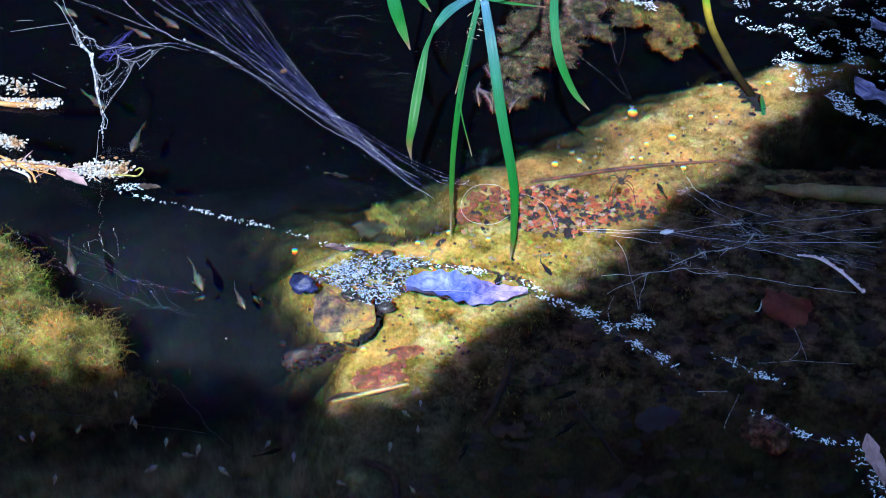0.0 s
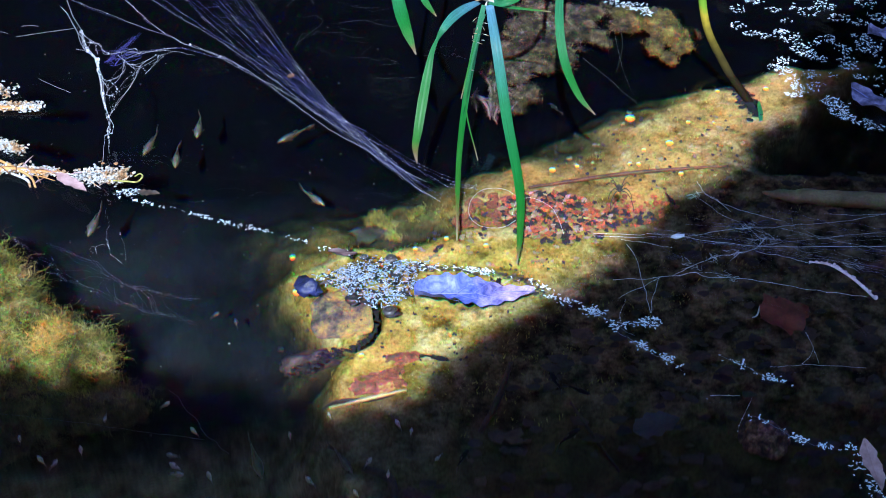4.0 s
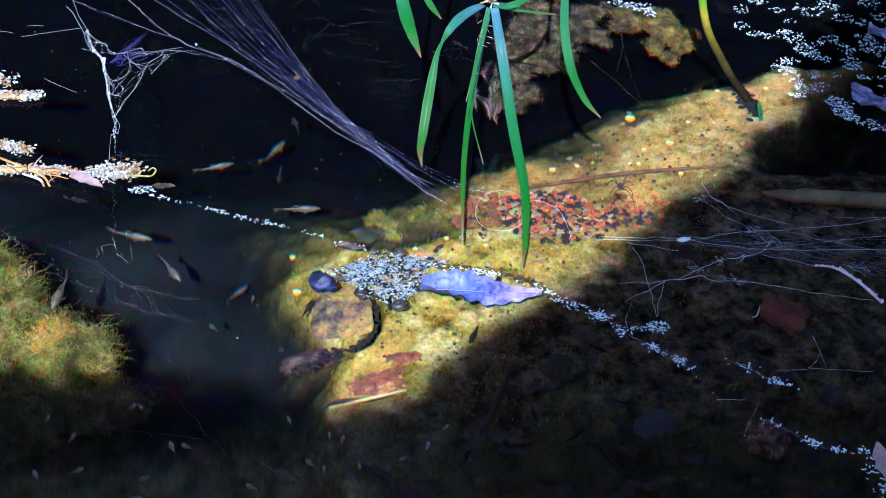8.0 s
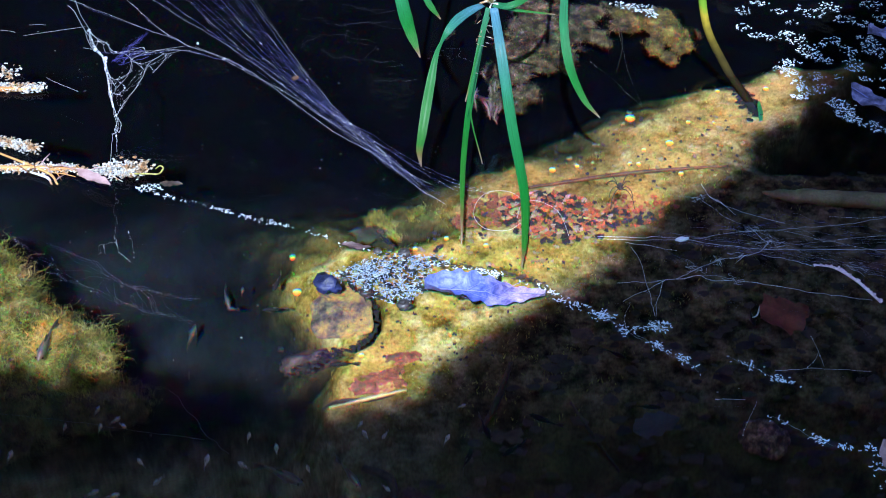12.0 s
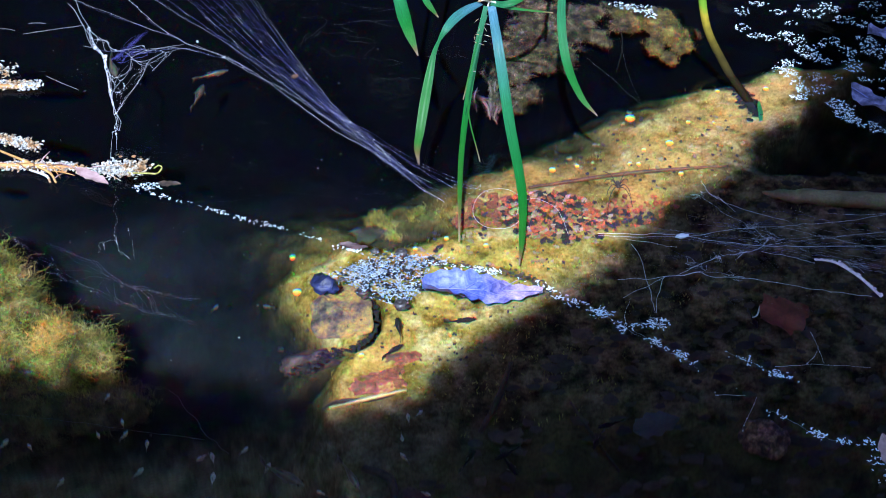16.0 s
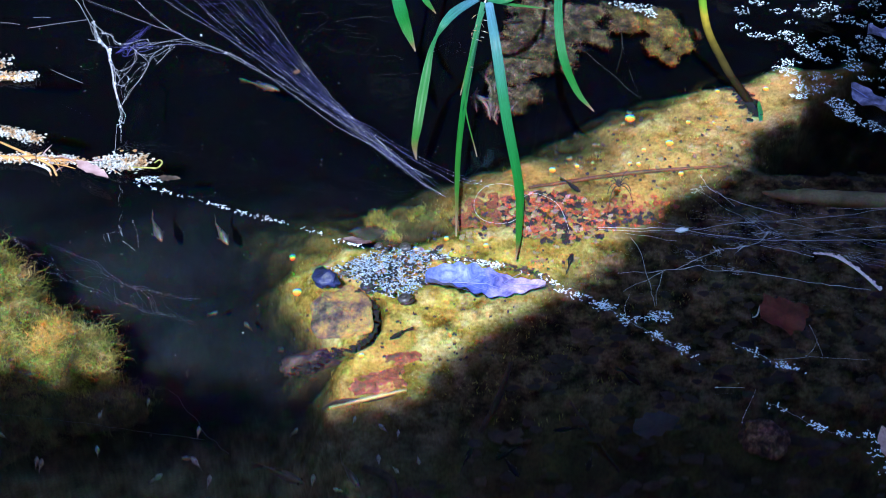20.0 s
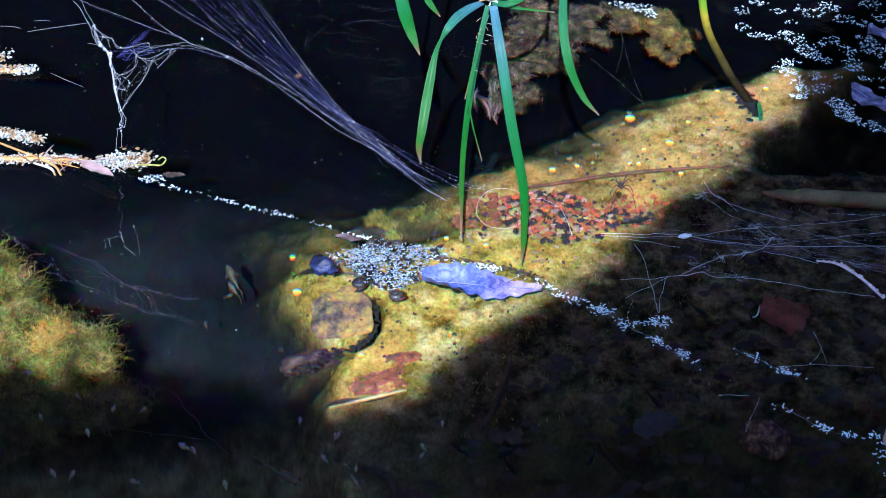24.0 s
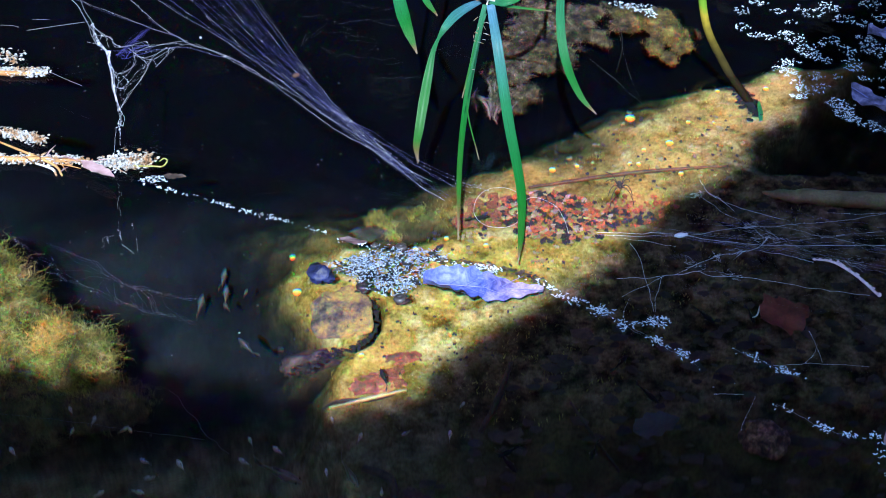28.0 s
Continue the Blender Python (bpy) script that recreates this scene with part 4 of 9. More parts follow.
def clump(name, label, mounds, core, hair, count, length, width, seed, extra=None, solid=0.92):
    """A mound of weed: lumpy cores and fine threads."""
    c = mounds[0][0]
    ob = thing(name, (c[0], c[1], bed(c[0], c[1])), label, "water weed")
    for i, (p, size, turn) in enumerate(mounds):
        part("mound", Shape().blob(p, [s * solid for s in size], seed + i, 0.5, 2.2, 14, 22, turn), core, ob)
        tagged(part("filaments", hairs(Shape(), p, size, int(count * size[0] * size[1] / sum(q[1][0] * q[1][1] for q in mounds)), length, width, seed + 5 * i, turn=turn), hair, ob), kind="stuff")
        # a stalk of old weed carries the mound
        if i == 0:
            part("stalk", Shape().tube(spline([(p[0], p[1], bed(p[0], p[1]) - 0.01), (p[0] + 0.005, p[1], (bed(p[0], p[1]) + p[2]) / 2), p], 4), [0.0005, 0.0005, 0.0005], 5), NEARBLACK, ob)
    if extra:
        p, size, material, k = extra
        tagged(part("filaments", hairs(Shape(), p, size, k, length * 0.55, width * 1.3, seed + 90), material, ob, "orange tuft of filaments"), kind="stuff")
    return ob


heaps = [((-0.3560, -0.0870, -0.056), (0.046, 0.040, 0.030), 0.0), ((-0.3090, -0.1160, -0.060), (0.034, 0.027, 0.025), 0.0),
    ((-0.4000, -0.0330, -0.054), (0.042, 0.040, 0.028), 0.0), ((-0.4250, 0.0020, -0.052), (0.032, 0.026, 0.020), -0.4)]
heap_rng = random.Random(29)
for k in range(40):
    p, size, turn = heap_rng.choice(heaps[:4])
    a, d = heap_rng.uniform(0, 6.3), math.sqrt(heap_rng.random()) * 0.98
    g = heap_rng.uniform(0.008, 0.019)
    heaps.append(((p[0] + size[0] * d * math.cos(a), p[1] + size[1] * d * math.sin(a), p[2] + size[2] * math.sqrt(1.02 - d * d)), (g, g, g * 0.7), 0.0))
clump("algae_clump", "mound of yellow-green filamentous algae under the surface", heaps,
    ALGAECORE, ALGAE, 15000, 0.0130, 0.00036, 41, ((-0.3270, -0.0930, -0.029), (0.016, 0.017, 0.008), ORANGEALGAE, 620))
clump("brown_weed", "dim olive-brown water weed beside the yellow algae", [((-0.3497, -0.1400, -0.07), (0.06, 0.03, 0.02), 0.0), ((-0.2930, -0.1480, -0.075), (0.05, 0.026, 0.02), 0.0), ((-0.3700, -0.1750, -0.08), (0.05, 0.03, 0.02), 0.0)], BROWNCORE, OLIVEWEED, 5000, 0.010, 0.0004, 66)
tufts = []
tuft_rng = random.Random(23)
for (x, y), n, spread in (((0.1360, 0.4150), 62, (0.050, 0.046)), ((0.0980, 0.3500), 44, (0.030, 0.046)), ((0.0720, 0.2900), 20, (0.016, 0.034))):
    for k in range(n):
        size = tuft_rng.uniform(0.0018, 0.0085) * (0.7 if n == 20 else 1)
        tufts.append(((x + tuft_rng.gauss(0, 0.6) * spread[0], y + tuft_rng.gauss(0, 0.6) * spread[1], -tuft_rng.uniform(0.016, 0.055)), (size, size * 1.2, size * 0.8), 0.0))
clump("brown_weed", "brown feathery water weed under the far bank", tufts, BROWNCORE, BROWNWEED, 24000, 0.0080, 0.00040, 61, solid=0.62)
stalks = thing("pale_weed", (0.0578, 0.2753, -0.06), "pale pinkish feathery weed stalks under water", "water weed")
stalk_rng = random.Random(58)
for k in range(15):
    x, y = 0.0578 + stalk_rng.gauss(0, 0.010), 0.2753 + stalk_rng.gauss(0, 0.022)
    foot_z, lean = -0.05, Vector((stalk_rng.gauss(0, 0.4), stalk_rng.gauss(0.5, 0.4), 1)).normalized()
    line = spline([Vector((x, y, foot_z)) + lean * 0.03 * f + Vector((0.002 * math.sin(5 * f + k), 0, 0)) for f in (0, 0.35, 0.7, 1)], 4)
    stem = part("stem", Shape().tube(line, [0.0007, 0.0006, 0.0004], 5), PALESTALK, stalks)
    twigs = Shape()
    for q in line[2:]:
        for a in (0, 2.1, 4.2):
            d = Vector((math.cos(a + k), math.sin(a + k), 0.5)) * stalk_rng.uniform(0.0025, 0.005)
            twigs.tube([q, q + d * 0.6, q + d], [0.0005, 0.0002], 4)
    tagged(part("side_shoots", twigs, PALESTALK, stem), kind="stuff")
clump("algae_clump", "yellow-brown lump of algae under the far bank", [((0.2440, 0.4080, -0.036), (0.020, 0.034, 0.020), 0.2), ((0.2620, 0.3760, -0.042), (0.013, 0.018, 0.012), 0.0), ((0.2330, 0.3720, -0.044), (0.010, 0.016, 0.010), 0.0), ((0.2460, 0.3500, -0.046), (0.009, 0.012, 0.008), 0.0), ((0.2100, 0.4300, -0.044), (0.016, 0.026, 0.014), 0.0), ((0.2760, 0.3980, -0.044), (0.009, 0.010, 0.008), 0.0)],
    TANCORE, TANALGAE, 3000, 0.005, 0.0004, 71)


clump("algae_clump", "small ragged ridge of yellow algae by the drop-off", [((-0.0638, 0.0894, bed(-0.0638, 0.0894) + 0.004), (0.0065, 0.0065, 0.0052), 0.0), ((-0.0583, 0.0843, bed(-0.0583, 0.0843) + 0.004), (0.006, 0.006, 0.0048), 0.0), ((-0.0528, 0.076, bed(-0.0528, 0.076) + 0.004), (0.0055, 0.0055, 0.0044), 0.0), ((-0.0483, 0.066, bed(-0.0483, 0.066) + 0.004), (0.005, 0.005, 0.004), 0.0), ((-0.0684, 0.0843, bed(-0.0684, 0.0843) + 0.004), (0.005, 0.005, 0.004), 0.0), ((-0.0619, 0.0962, bed(-0.0619, 0.0962) + 0.004), (0.004, 0.004, 0.0032), 0.0), ((-0.044, 0.0627, bed(-0.044, 0.0627) + 0.004), (0.004, 0.004, 0.0032), 0.0), ((-0.0286, 0.0844, bed(-0.0286, 0.0844) + 0.004), (0.005, 0.005, 0.004), 0.0), ((-0.0224, 0.0911, bed(-0.0224, 0.0911) + 0.004), (0.004, 0.004, 0.0032), 0.0)], ALGAECORE, ALGAE, 1100, 0.005, 0.0004, 131)


def algae_fringe():
    """Short tufts of algae all over the sunlit shelf."""
    r = random.Random(8)
    sh = Shape()
    for _ in range(5200):
        x, y = r.uniform(-0.2, 0.36), r.uniform(-0.20, 0.34)
        z = bed(x, y)
        if z < -0.05 or x * 0.72 - y * 0.69 > 0.2:
            continue
        if noise.noise(Vector((x * 30, y * 30, 0))) < -0.12:
            continue
        for _k in range(3):
            d = Vector((r.gauss(0, 0.5), r.gauss(0, 0.5), 1)).normalized() * r.uniform(0.002, 0.007)
            s = Vector((r.gauss(0, 1), r.gauss(0, 1), 0)).normalized() * r.uniform(0.0003, 0.0007)
            p = Vector((x + r.gauss(0, 0.002), y + r.gauss(0, 0.002), z - 0.001))
            o = len(sh.v)
            sh.v += [p - s, p + s, p + d]
            sh.f.append((o, o + 1, o + 2))
    return sh


tagged(new("algae_tufts", algae_fringe().mesh("algae_tufts", ALGAE)), "short yellow algae tufts on the shelf", "algae", kind="stuff")


# bead that stands in for a coloured glint on the shelf
def bubble(at, r, material=BEAD):
    x, y = at
    r *= 0.85
    return single("bubble", Shape().blob((x, y, bed(x, y) + r * 0.8), (r, r, r * 0.8), 1, 0.15, 1.5, 6, 9), material, (x, y, bed(x, y)), "bead with painted rainbow fringes that stands in for a glint", "bubble", "bubbles on the shelf")


for q, r in zip([(0.1922, 0.2402), (0.2239, 0.1802), (0.1058, 0.1395), (0.1305, 0.1486), (0.2474, 0.217), (0.2721, 0.215), (0.2856, 0.2731), (0.2283, 0.1295), (0.3359, 0.2751), (0.1894, 0.1458), (-0.1272, -0.0326), (-0.1375, 0.0308), (-0.0249, 0.0206), (0.1978, 0.1717), (0.0031, 0.0349), (0.1814, 0.1476), (-0.0669, -0.1173), (0.0387, 0.023)], (0.0066, 0.0050, 0.0042, 0.003, 0.003, 0.003, 0.0032, 0.0034, 0.004, 0.003, 0.005, 0.0036, 0.003, 0.003, 0.003, 0.003, 0.003, 0.003)):
    bubble(q, r)

# ---- the reed stem ----
single("reed", Shape().tube(spline([(0.2664, 0.3656, 0.1), (0.2691, 0.3308, 0.06), (0.2773, 0.3133, 0.03), (0.2973, 0.2843, 0), (0.3141, 0.2514, -0.025), (0.3249, 0.2353, -0.05)]), [0.0044, 0.0042, 0.0041, 0.0044, 0.0048, 0.0052], 10), REEDSKIN, (0.3249, 0.2353, -0.05), "bent yellow-green reed stem going into the water", "reed")

foot = Shape()
foot_rng = random.Random(6)
for k in range(120):
    u = foot_rng.random()
    x, y = 0.3062 + 0.0119 * u + foot_rng.gauss(0, 0.004), 0.2831 - 0.0597 * u + foot_rng.gauss(0, 0.004)
    flat_scrap(foot, (x, y, bed(x, y) + foot_rng.uniform(0.002, 0.009)), foot_rng.uniform(0.003, 0.013), foot_rng)
single("plant_debris", foot, NEARBLACK, (0.3164, 0.239, -0.03), "near-black flat scraps round the foot of a reed", "plant debris", "", "stuff")

single("reed_shoot", Shape().strip(spline([(0.3215, 0.2190, -0.030), (0.3212, 0.2260, -0.018), (0.3205, 0.2330, -0.010), (0.3208, 0.2400, -0.006)], 5), [0.003, 0.005, 0.004, 0.001], (0, -0.6, 0.8), 0.3, 0.0002), BLADE, (0.3215, 0.2190, -0.030), "short green shoot at the foot of a reed", "reed shoot")

# ---- the sedge ----
HUB = Vector((0.0485, 0.2539, 0.1))
sedge = thing("sedge", HUB, "green sedge with long drooping blades over the water", "sedge")


def blade(pts, widths, label=""):
    line = spline(pts, 8)
    part("blade", Shape().strip(line, widths, (0, -0.6, 0.8), 0.30, 0.0002), SKYSHEEN if "sheen" in label else BLADE, sedge, label)


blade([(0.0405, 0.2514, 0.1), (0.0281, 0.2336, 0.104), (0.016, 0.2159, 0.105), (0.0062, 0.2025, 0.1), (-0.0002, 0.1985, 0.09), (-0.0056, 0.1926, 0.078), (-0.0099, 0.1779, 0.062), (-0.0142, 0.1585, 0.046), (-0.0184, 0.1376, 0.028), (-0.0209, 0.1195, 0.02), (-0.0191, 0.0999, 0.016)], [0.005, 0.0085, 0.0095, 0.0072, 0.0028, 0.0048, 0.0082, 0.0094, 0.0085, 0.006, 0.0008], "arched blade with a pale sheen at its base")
blade([(0.045, 0.2452, 0.1), (0.0374, 0.2257, 0.07), (0.0273, 0.1796, 0.035), (0.02, 0.1046, 0.016), (0.0174, 0.0022, 0.004)], [0.0045, 0.0056, 0.0062, 0.0062, 0.0054, 0.0046, 0.001])
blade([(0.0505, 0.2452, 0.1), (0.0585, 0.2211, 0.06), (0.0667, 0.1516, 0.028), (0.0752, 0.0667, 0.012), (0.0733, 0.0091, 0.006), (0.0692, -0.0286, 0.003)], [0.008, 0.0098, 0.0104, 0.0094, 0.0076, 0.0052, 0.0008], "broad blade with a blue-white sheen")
blade([(0.1209, 0.2734, 0.13), (0.1166, 0.2176, 0.1), (0.1209, 0.182, 0.075), (0.1325, 0.147, 0.06), (0.1471, 0.13, 0.05)], [0.006, 0.0085, 0.0085, 0.006, 0.0008])
blade([(-0.0454, 0.2548, 0.14), (-0.0368, 0.2147, 0.12), (-0.0295, 0.1853, 0.11), (-0.0199, 0.163, 0.095)], [0.008, 0.012, 0.0125, 0.009, 0.001])
blade([(-0.0265, 0.2548, 0.14), (-0.014, 0.2254, 0.12), (-0.0011, 0.2068, 0.11)], [0.006, 0.007, 0.006, 0.001])
blade([(0.0496, 0.2517, 0.1), (0.066, 0.2409, 0.105), (0.0856, 0.2538, 0.11), (0.1038, 0.292, 0.12)], [0.006, 0.007, 0.006, 0.004])
blade([(0.0495, 0.2496, 0.1), (0.0717, 0.2409, 0.1), (0.1094, 0.2324, 0.1)], [0.003, 0.003, 0.001])
blade([(0.04, 0.2135, 0.09), (0.0308, 0.1673, 0.075), (0.0266, 0.1237, 0.06), (0.0367, 0.072, 0.04)], [0.0012, 0.0016, 0.0014, 0.0008], "thin dry straw-coloured blade")
blade([(0.046, 0.2366, 0.095), (0.0345, 0.1991, 0.08), (0.0221, 0.1423, 0.06)], [0.0015, 0.002, 0.001])
part("stem", Shape().tube(spline([tuple(HUB), tuple(HUB + Vector((0.02, 0.12, 0.06))), (0.13, 0.75, 0.20), (0.16, 0.95, 0.10)], 8), [0.003, 0.004, 0.005, 0.006], 8), REED, sedge)
for a, b in zip([(0.119, 0.2548, 0.14), (-0.0454, 0.2548, 0.14), (-0.0265, 0.2548, 0.14), (0.1006, 0.2548, 0.14)], ((0.2, 0.8, 0.2), (0.0, 0.8, 0.2), (0.03, 0.82, 0.2), (0.16, 0.8, 0.2))):
    part("stem", Shape().tube(spline([a, ((a[0] + b[0]) / 2, (a[1] + b[1]) / 2, 0.2), b, (b[0] * 0.6 + 0.06, 0.95, 0.1)], 6), [0.002, 0.003, 0.003, 0.004], 6), REED, sedge)
for k in range(9):
    a = rng.uniform(0, 6.3)
    tip = HUB + Vector((0.012 * math.cos(a), 0.008 * math.sin(a) - 0.004, rng.uniform(-0.012, 0.012)))
    part("spikelet", Shape().tube([HUB, (HUB + tip) / 2 + Vector((0, 0, 0.002)), tip], [0.0004, 0.0012, 0.0003], 5), HUSK, sedge, "pale seed spikelet")


for k in range(16):
    base = Vector((0.0408, 0.243, 0.085)).lerp(Vector((0.0313, 0.1787, 0.055)), rng.random()) + Vector((rng.gauss(0, 0.004), rng.gauss(0, 0.003), rng.gauss(0, 0.003)))
    d = Vector((rng.gauss(0, 1), rng.gauss(0, 1), rng.gauss(0, 0.6))).normalized() * rng.uniform(0.0012, 0.004)
    part("spikelet", Shape().tube([base - d, base + Vector((0, 0, 0.0003)), base + d], [0.0001, 0.0004, 0.0001], 4), HUSK, sedge, "pale seed spikelet")


# ---- floating leaf, pod and snails ----
C_LEAF = (0.0325, -0.06, 0.003)
float_leaf = leaf_thing("floating_leaf", C_LEAF, 0.102, 0.034, -0.06, FLOATLEAF, "dead leaf floating flat, the sky's violet-blue painted in", 21, wave=0.12, curl=0.26, lobes=15, ribs=LEAFRIB)
for k in range(8):
    u, s = 0.18 + 0.16 * (k // 2), 1 if k % 2 else -1
    a = Vector(C_LEAF) + Vector(((u - 0.5) * 0.1, 0, 0.0012))
    part("vein", Shape().tube(spline([a, a + Vector((0.008, s * 0.006, 0.0008)), a + Vector((0.018, s * 0.012, 0.002))], 3), [0.0003, 0.0002, 0.0001], 4), LEAFRIB, float_leaf.children[0], "pale side vein")
C_POD = (-0.1027, -0.0466, 0.002)
pod = thing("seed_pod", C_POD, "wet blue-black seed pod floating by duckweed", "seed pod")
part("husk", Shape().blob(C_POD, (0.0108, 0.0100, 0.006), 2, 0.7, 1.9, 10, 14), POD, pod)
part("stalk", Shape().tube(spline([Vector(C_POD) + Vector((0.010, 0.002, 0.002)), Vector(C_POD) + Vector((0.015, 0.004, 0.003)), Vector(C_POD) + Vector((0.019, 0.002, 0.002))], 3), [0.001, 0.0008], 5), DARKGRIT, pod)


def snail(at, s, turn, label):
    c = Vector(at)
    ob = thing("pond_snail", c, label, "snail", "snails under the duckweed")
    turns = []
    for i in range(30):
        a = turn + i * 0.42
        turns.append(c + Vector((math.cos(a), math.sin(a), 0)) * s * 0.55 * (1 - i / 34) + Vector((0, 0, s * 0.9 * i / 30 - s * 0.3)))
    part("shell", Shape().tube(turns, [s * 0.55, s * 0.42, s * 0.25, s * 0.08], 8), SHELL, ob)
    part("foot", Shape().blob(c + Vector((0.3 * s, -0.2 * s, -0.5 * s)), (s * 0.9, s * 0.5, s * 0.25), 3, 0.2, 1.5, 6, 10, turn), DARKGRIT, ob, "soft dark foot")
    return ob


snails = [snail((-0.037, -0.073, 0), 0.0072, 0.4, "dark round pond snail with a pale rim"), snail((-0.0377, -0.0046, 0), 0.006, 2.0, "dark pond snail behind the duckweed"), snail((-0.0692, -0.054, -0.004), 0.0075, 1.0, "dark pond snail below the duckweed"), snail((-0.0616, -0.0023, 0), 0.004, 3.0, "small dark pond snail behind the duckweed")]


# ---- duckweed ----
def frond(sh, x, y, r, size):
    """One plantlet: two or three little domed lobes."""
    a0 = r.uniform(0, 6.3)
    for j in range(r.choice((1, 1, 2, 2))):
        a = a0 + 2.2 * j
        cx, cy = x + size * 0.55 * math.cos(a), y + size * 0.55 * math.sin(a)
        tx, ty = r.gauss(0, 0.16), r.gauss(0, 0.16)
        o = len(sh.v)
        ring = 7
        for k in range(ring):
            b = math.tau * k / ring
            u, v = size * 0.74 * math.cos(b), size * 0.33 * math.sin(b)
            ux, uy = u * math.cos(a) - v * math.sin(a), u * math.sin(a) + v * math.cos(a)
            sh.v.append(Vector((cx + ux, cy + uy, 0.0008 + tx * ux + ty * uy)))
        sh.v.append(Vector((cx, cy, 0.0008 + size * 0.12)))
        for k in range(ring):
            sh.f.append((o + k, o + (k + 1) % ring, o + ring))


def mat_of_duckweed(blobs, size, seed, label, material=DUCKWEED):
    """Duckweed strewn in patches: (x, y), half sizes, count."""
    r = random.Random(seed)
    sh = Shape()
    for (x, y), (a, b), n in blobs:
        for _ in range(n):
            t, d = r.uniform(0, 6.3), math.sqrt(r.random()) * (0.8 + 0.35 * r.random())
            frond(sh, x + a * d * math.cos(t), y + b * d * math.sin(t), r, size * r.uniform(0.7, 1.25))
    x, y = blobs[0][0]
    return single("duckweed", sh, material, (x, y, 0), label, "duckweed", "", "stuff")


def trail_of_duckweed(pts, count, size, seed, label, wide=0.004, lumps=1.0, even=0.03):
    """Duckweed strung out along a line, bunched in places."""
    r = random.Random(seed)
    line = spline([(x, y, 0) for x, y in pts], 40)
    sh = Shape()
    n = 0
    while n < count:
        u = r.random()
        if r.random() > even + lumps * max(0.0, -0.1 + 3.0 * noise.noise(Vector((u * len(pts) * 1.9, seed, 0)))):
            continue
        p = line[int(u * (len(line) - 1))]
        frond(sh, p.x + r.gauss(0, wide), p.y + r.gauss(0, wide * 0.8), r, size * r.uniform(0.6, 1.25))
        n += 1
    return single("duckweed", sh, DUCKWEED, (pts[0][0], pts[0][1], 0), label, "duckweed", "", "stuff")


raft_seed = random.Random(91)
raft = mat_of_duckweed([((-0.0457, -0.0355), (0.034, 0.030), 620), ((-0.0774, -0.0326), (0.026, 0.012), 210), ((-0.0180, -0.0165), (0.026, 0.008), 120), ((-0.0402, -0.0590), (0.018, 0.014), 120), ((-0.0632, -0.0221), (0.02, 0.012), 110)], 0.0013, 1, "pale bluish duckweed raft floating around snails", SUNLITWEED)
# dark flakes just under the fronds imitate the shadow between them
roots = Shape()
for (x, y), (a, b), n in (((-0.0457, -0.0355), (0.032, 0.032), 150), ((-0.075, -0.0326), (0.020, 0.012), 40), ((-0.0226, -0.0191), (0.02, 0.008), 20)):
    for _ in range(n):
        t, d = raft_seed.uniform(0, 6.3), math.sqrt(raft_seed.random())
        flat_scrap(roots, (x + a * d * math.cos(t), y + b * d * math.sin(t), 0.0004), raft_seed.uniform(0.003, 0.008), raft_seed)
tagged(part("roots", roots, NEARBLACK, raft, "dark scraps put between the fronds for their shadow"), kind="stuff")
trail_left = trail_of_duckweed([(-0.2892, 0.084), (-0.2518, 0.072), (-0.2053, 0.0544), (-0.1757, 0.0421), (-0.1337, 0.0284), (-0.0921, 0.0101), (-0.0667, 0.0008)], 150, 0.0014, 2, "thin string of pale duckweed on dark water", 0.0016, 1.0, 0.28)
debris_weed = mat_of_duckweed([((-0.2789, 0.0848), (0.013, 0.006), 60)], 0.0013, 24, "bluish duckweed bunched at the tip of a debris raft")
trail_leaf = trail_of_duckweed([(-0.0167, -0.0206), (0.0176, -0.0281), (0.0467, -0.0355), (0.0753, -0.0458), (0.096, -0.0624)], 120, 0.0014, 3, "fine duckweed along the floating leaf", 0.003)
scraps = Shape()
for q in spline([(x, y, 0.0005) for x, y in [(-0.0192, -0.0191), (0.0078, -0.0236), (0.0371, -0.0296), (0.0635, -0.0385), (0.08, -0.048), (0.0862, -0.066)]], 12):
    for _ in range(4):
        flat_scrap(scraps, (q.x + raft_seed.gauss(0, 0.003), q.y + raft_seed.gauss(0, 0.002), 0.0006), raft_seed.uniform(0.001, 0.0048), raft_seed)
leaf_scraps = single("plant_debris", scraps, SCRAP, (0.0371, -0.0296, 0), "dark brown rotting scraps floating along a leaf", "plant debris", "", "stuff")
trail_mid = trail_of_duckweed([(0.0912, -0.0631), (0.1072, -0.073), (0.1252, -0.0835), (0.1404, -0.0972), (0.1518, -0.1087)], 130, 0.0015, 4, "string of bluish duckweed in the shade", 0.0034)
trail_spur = mat_of_duckweed([((0.1773, -0.1006), (0.010, 0.008), 44), ((0.1655, -0.102), (0.012, 0.004), 16)], 0.0014, 14, "small bunch of duckweed below a web")
trail_r2 = trail_of_duckweed([(0.168, -0.1207), (0.18, -0.135), (0.1906, -0.1402), (0.2009, -0.1542)], 66, 0.0015, 5, "string of bluish duckweed in the shade", 0.0030)
trail_r3 = trail_of_duckweed([(0.2242, -0.137), (0.2416, -0.1466), (0.2594, -0.1604), (0.2738, -0.1666), (0.2771, -0.1765)], 62, 0.0015, 6, "string of bluish duckweed in the shade", 0.0030)
trail_r4 = trail_of_duckweed([(0.2451, -0.2028), (0.2588, -0.2103), (0.2789, -0.2275), (0.3027, -0.2348), (0.3219, -0.2343)], 66, 0.0015, 7, "string of bluish duckweed in the shade", 0.0024)
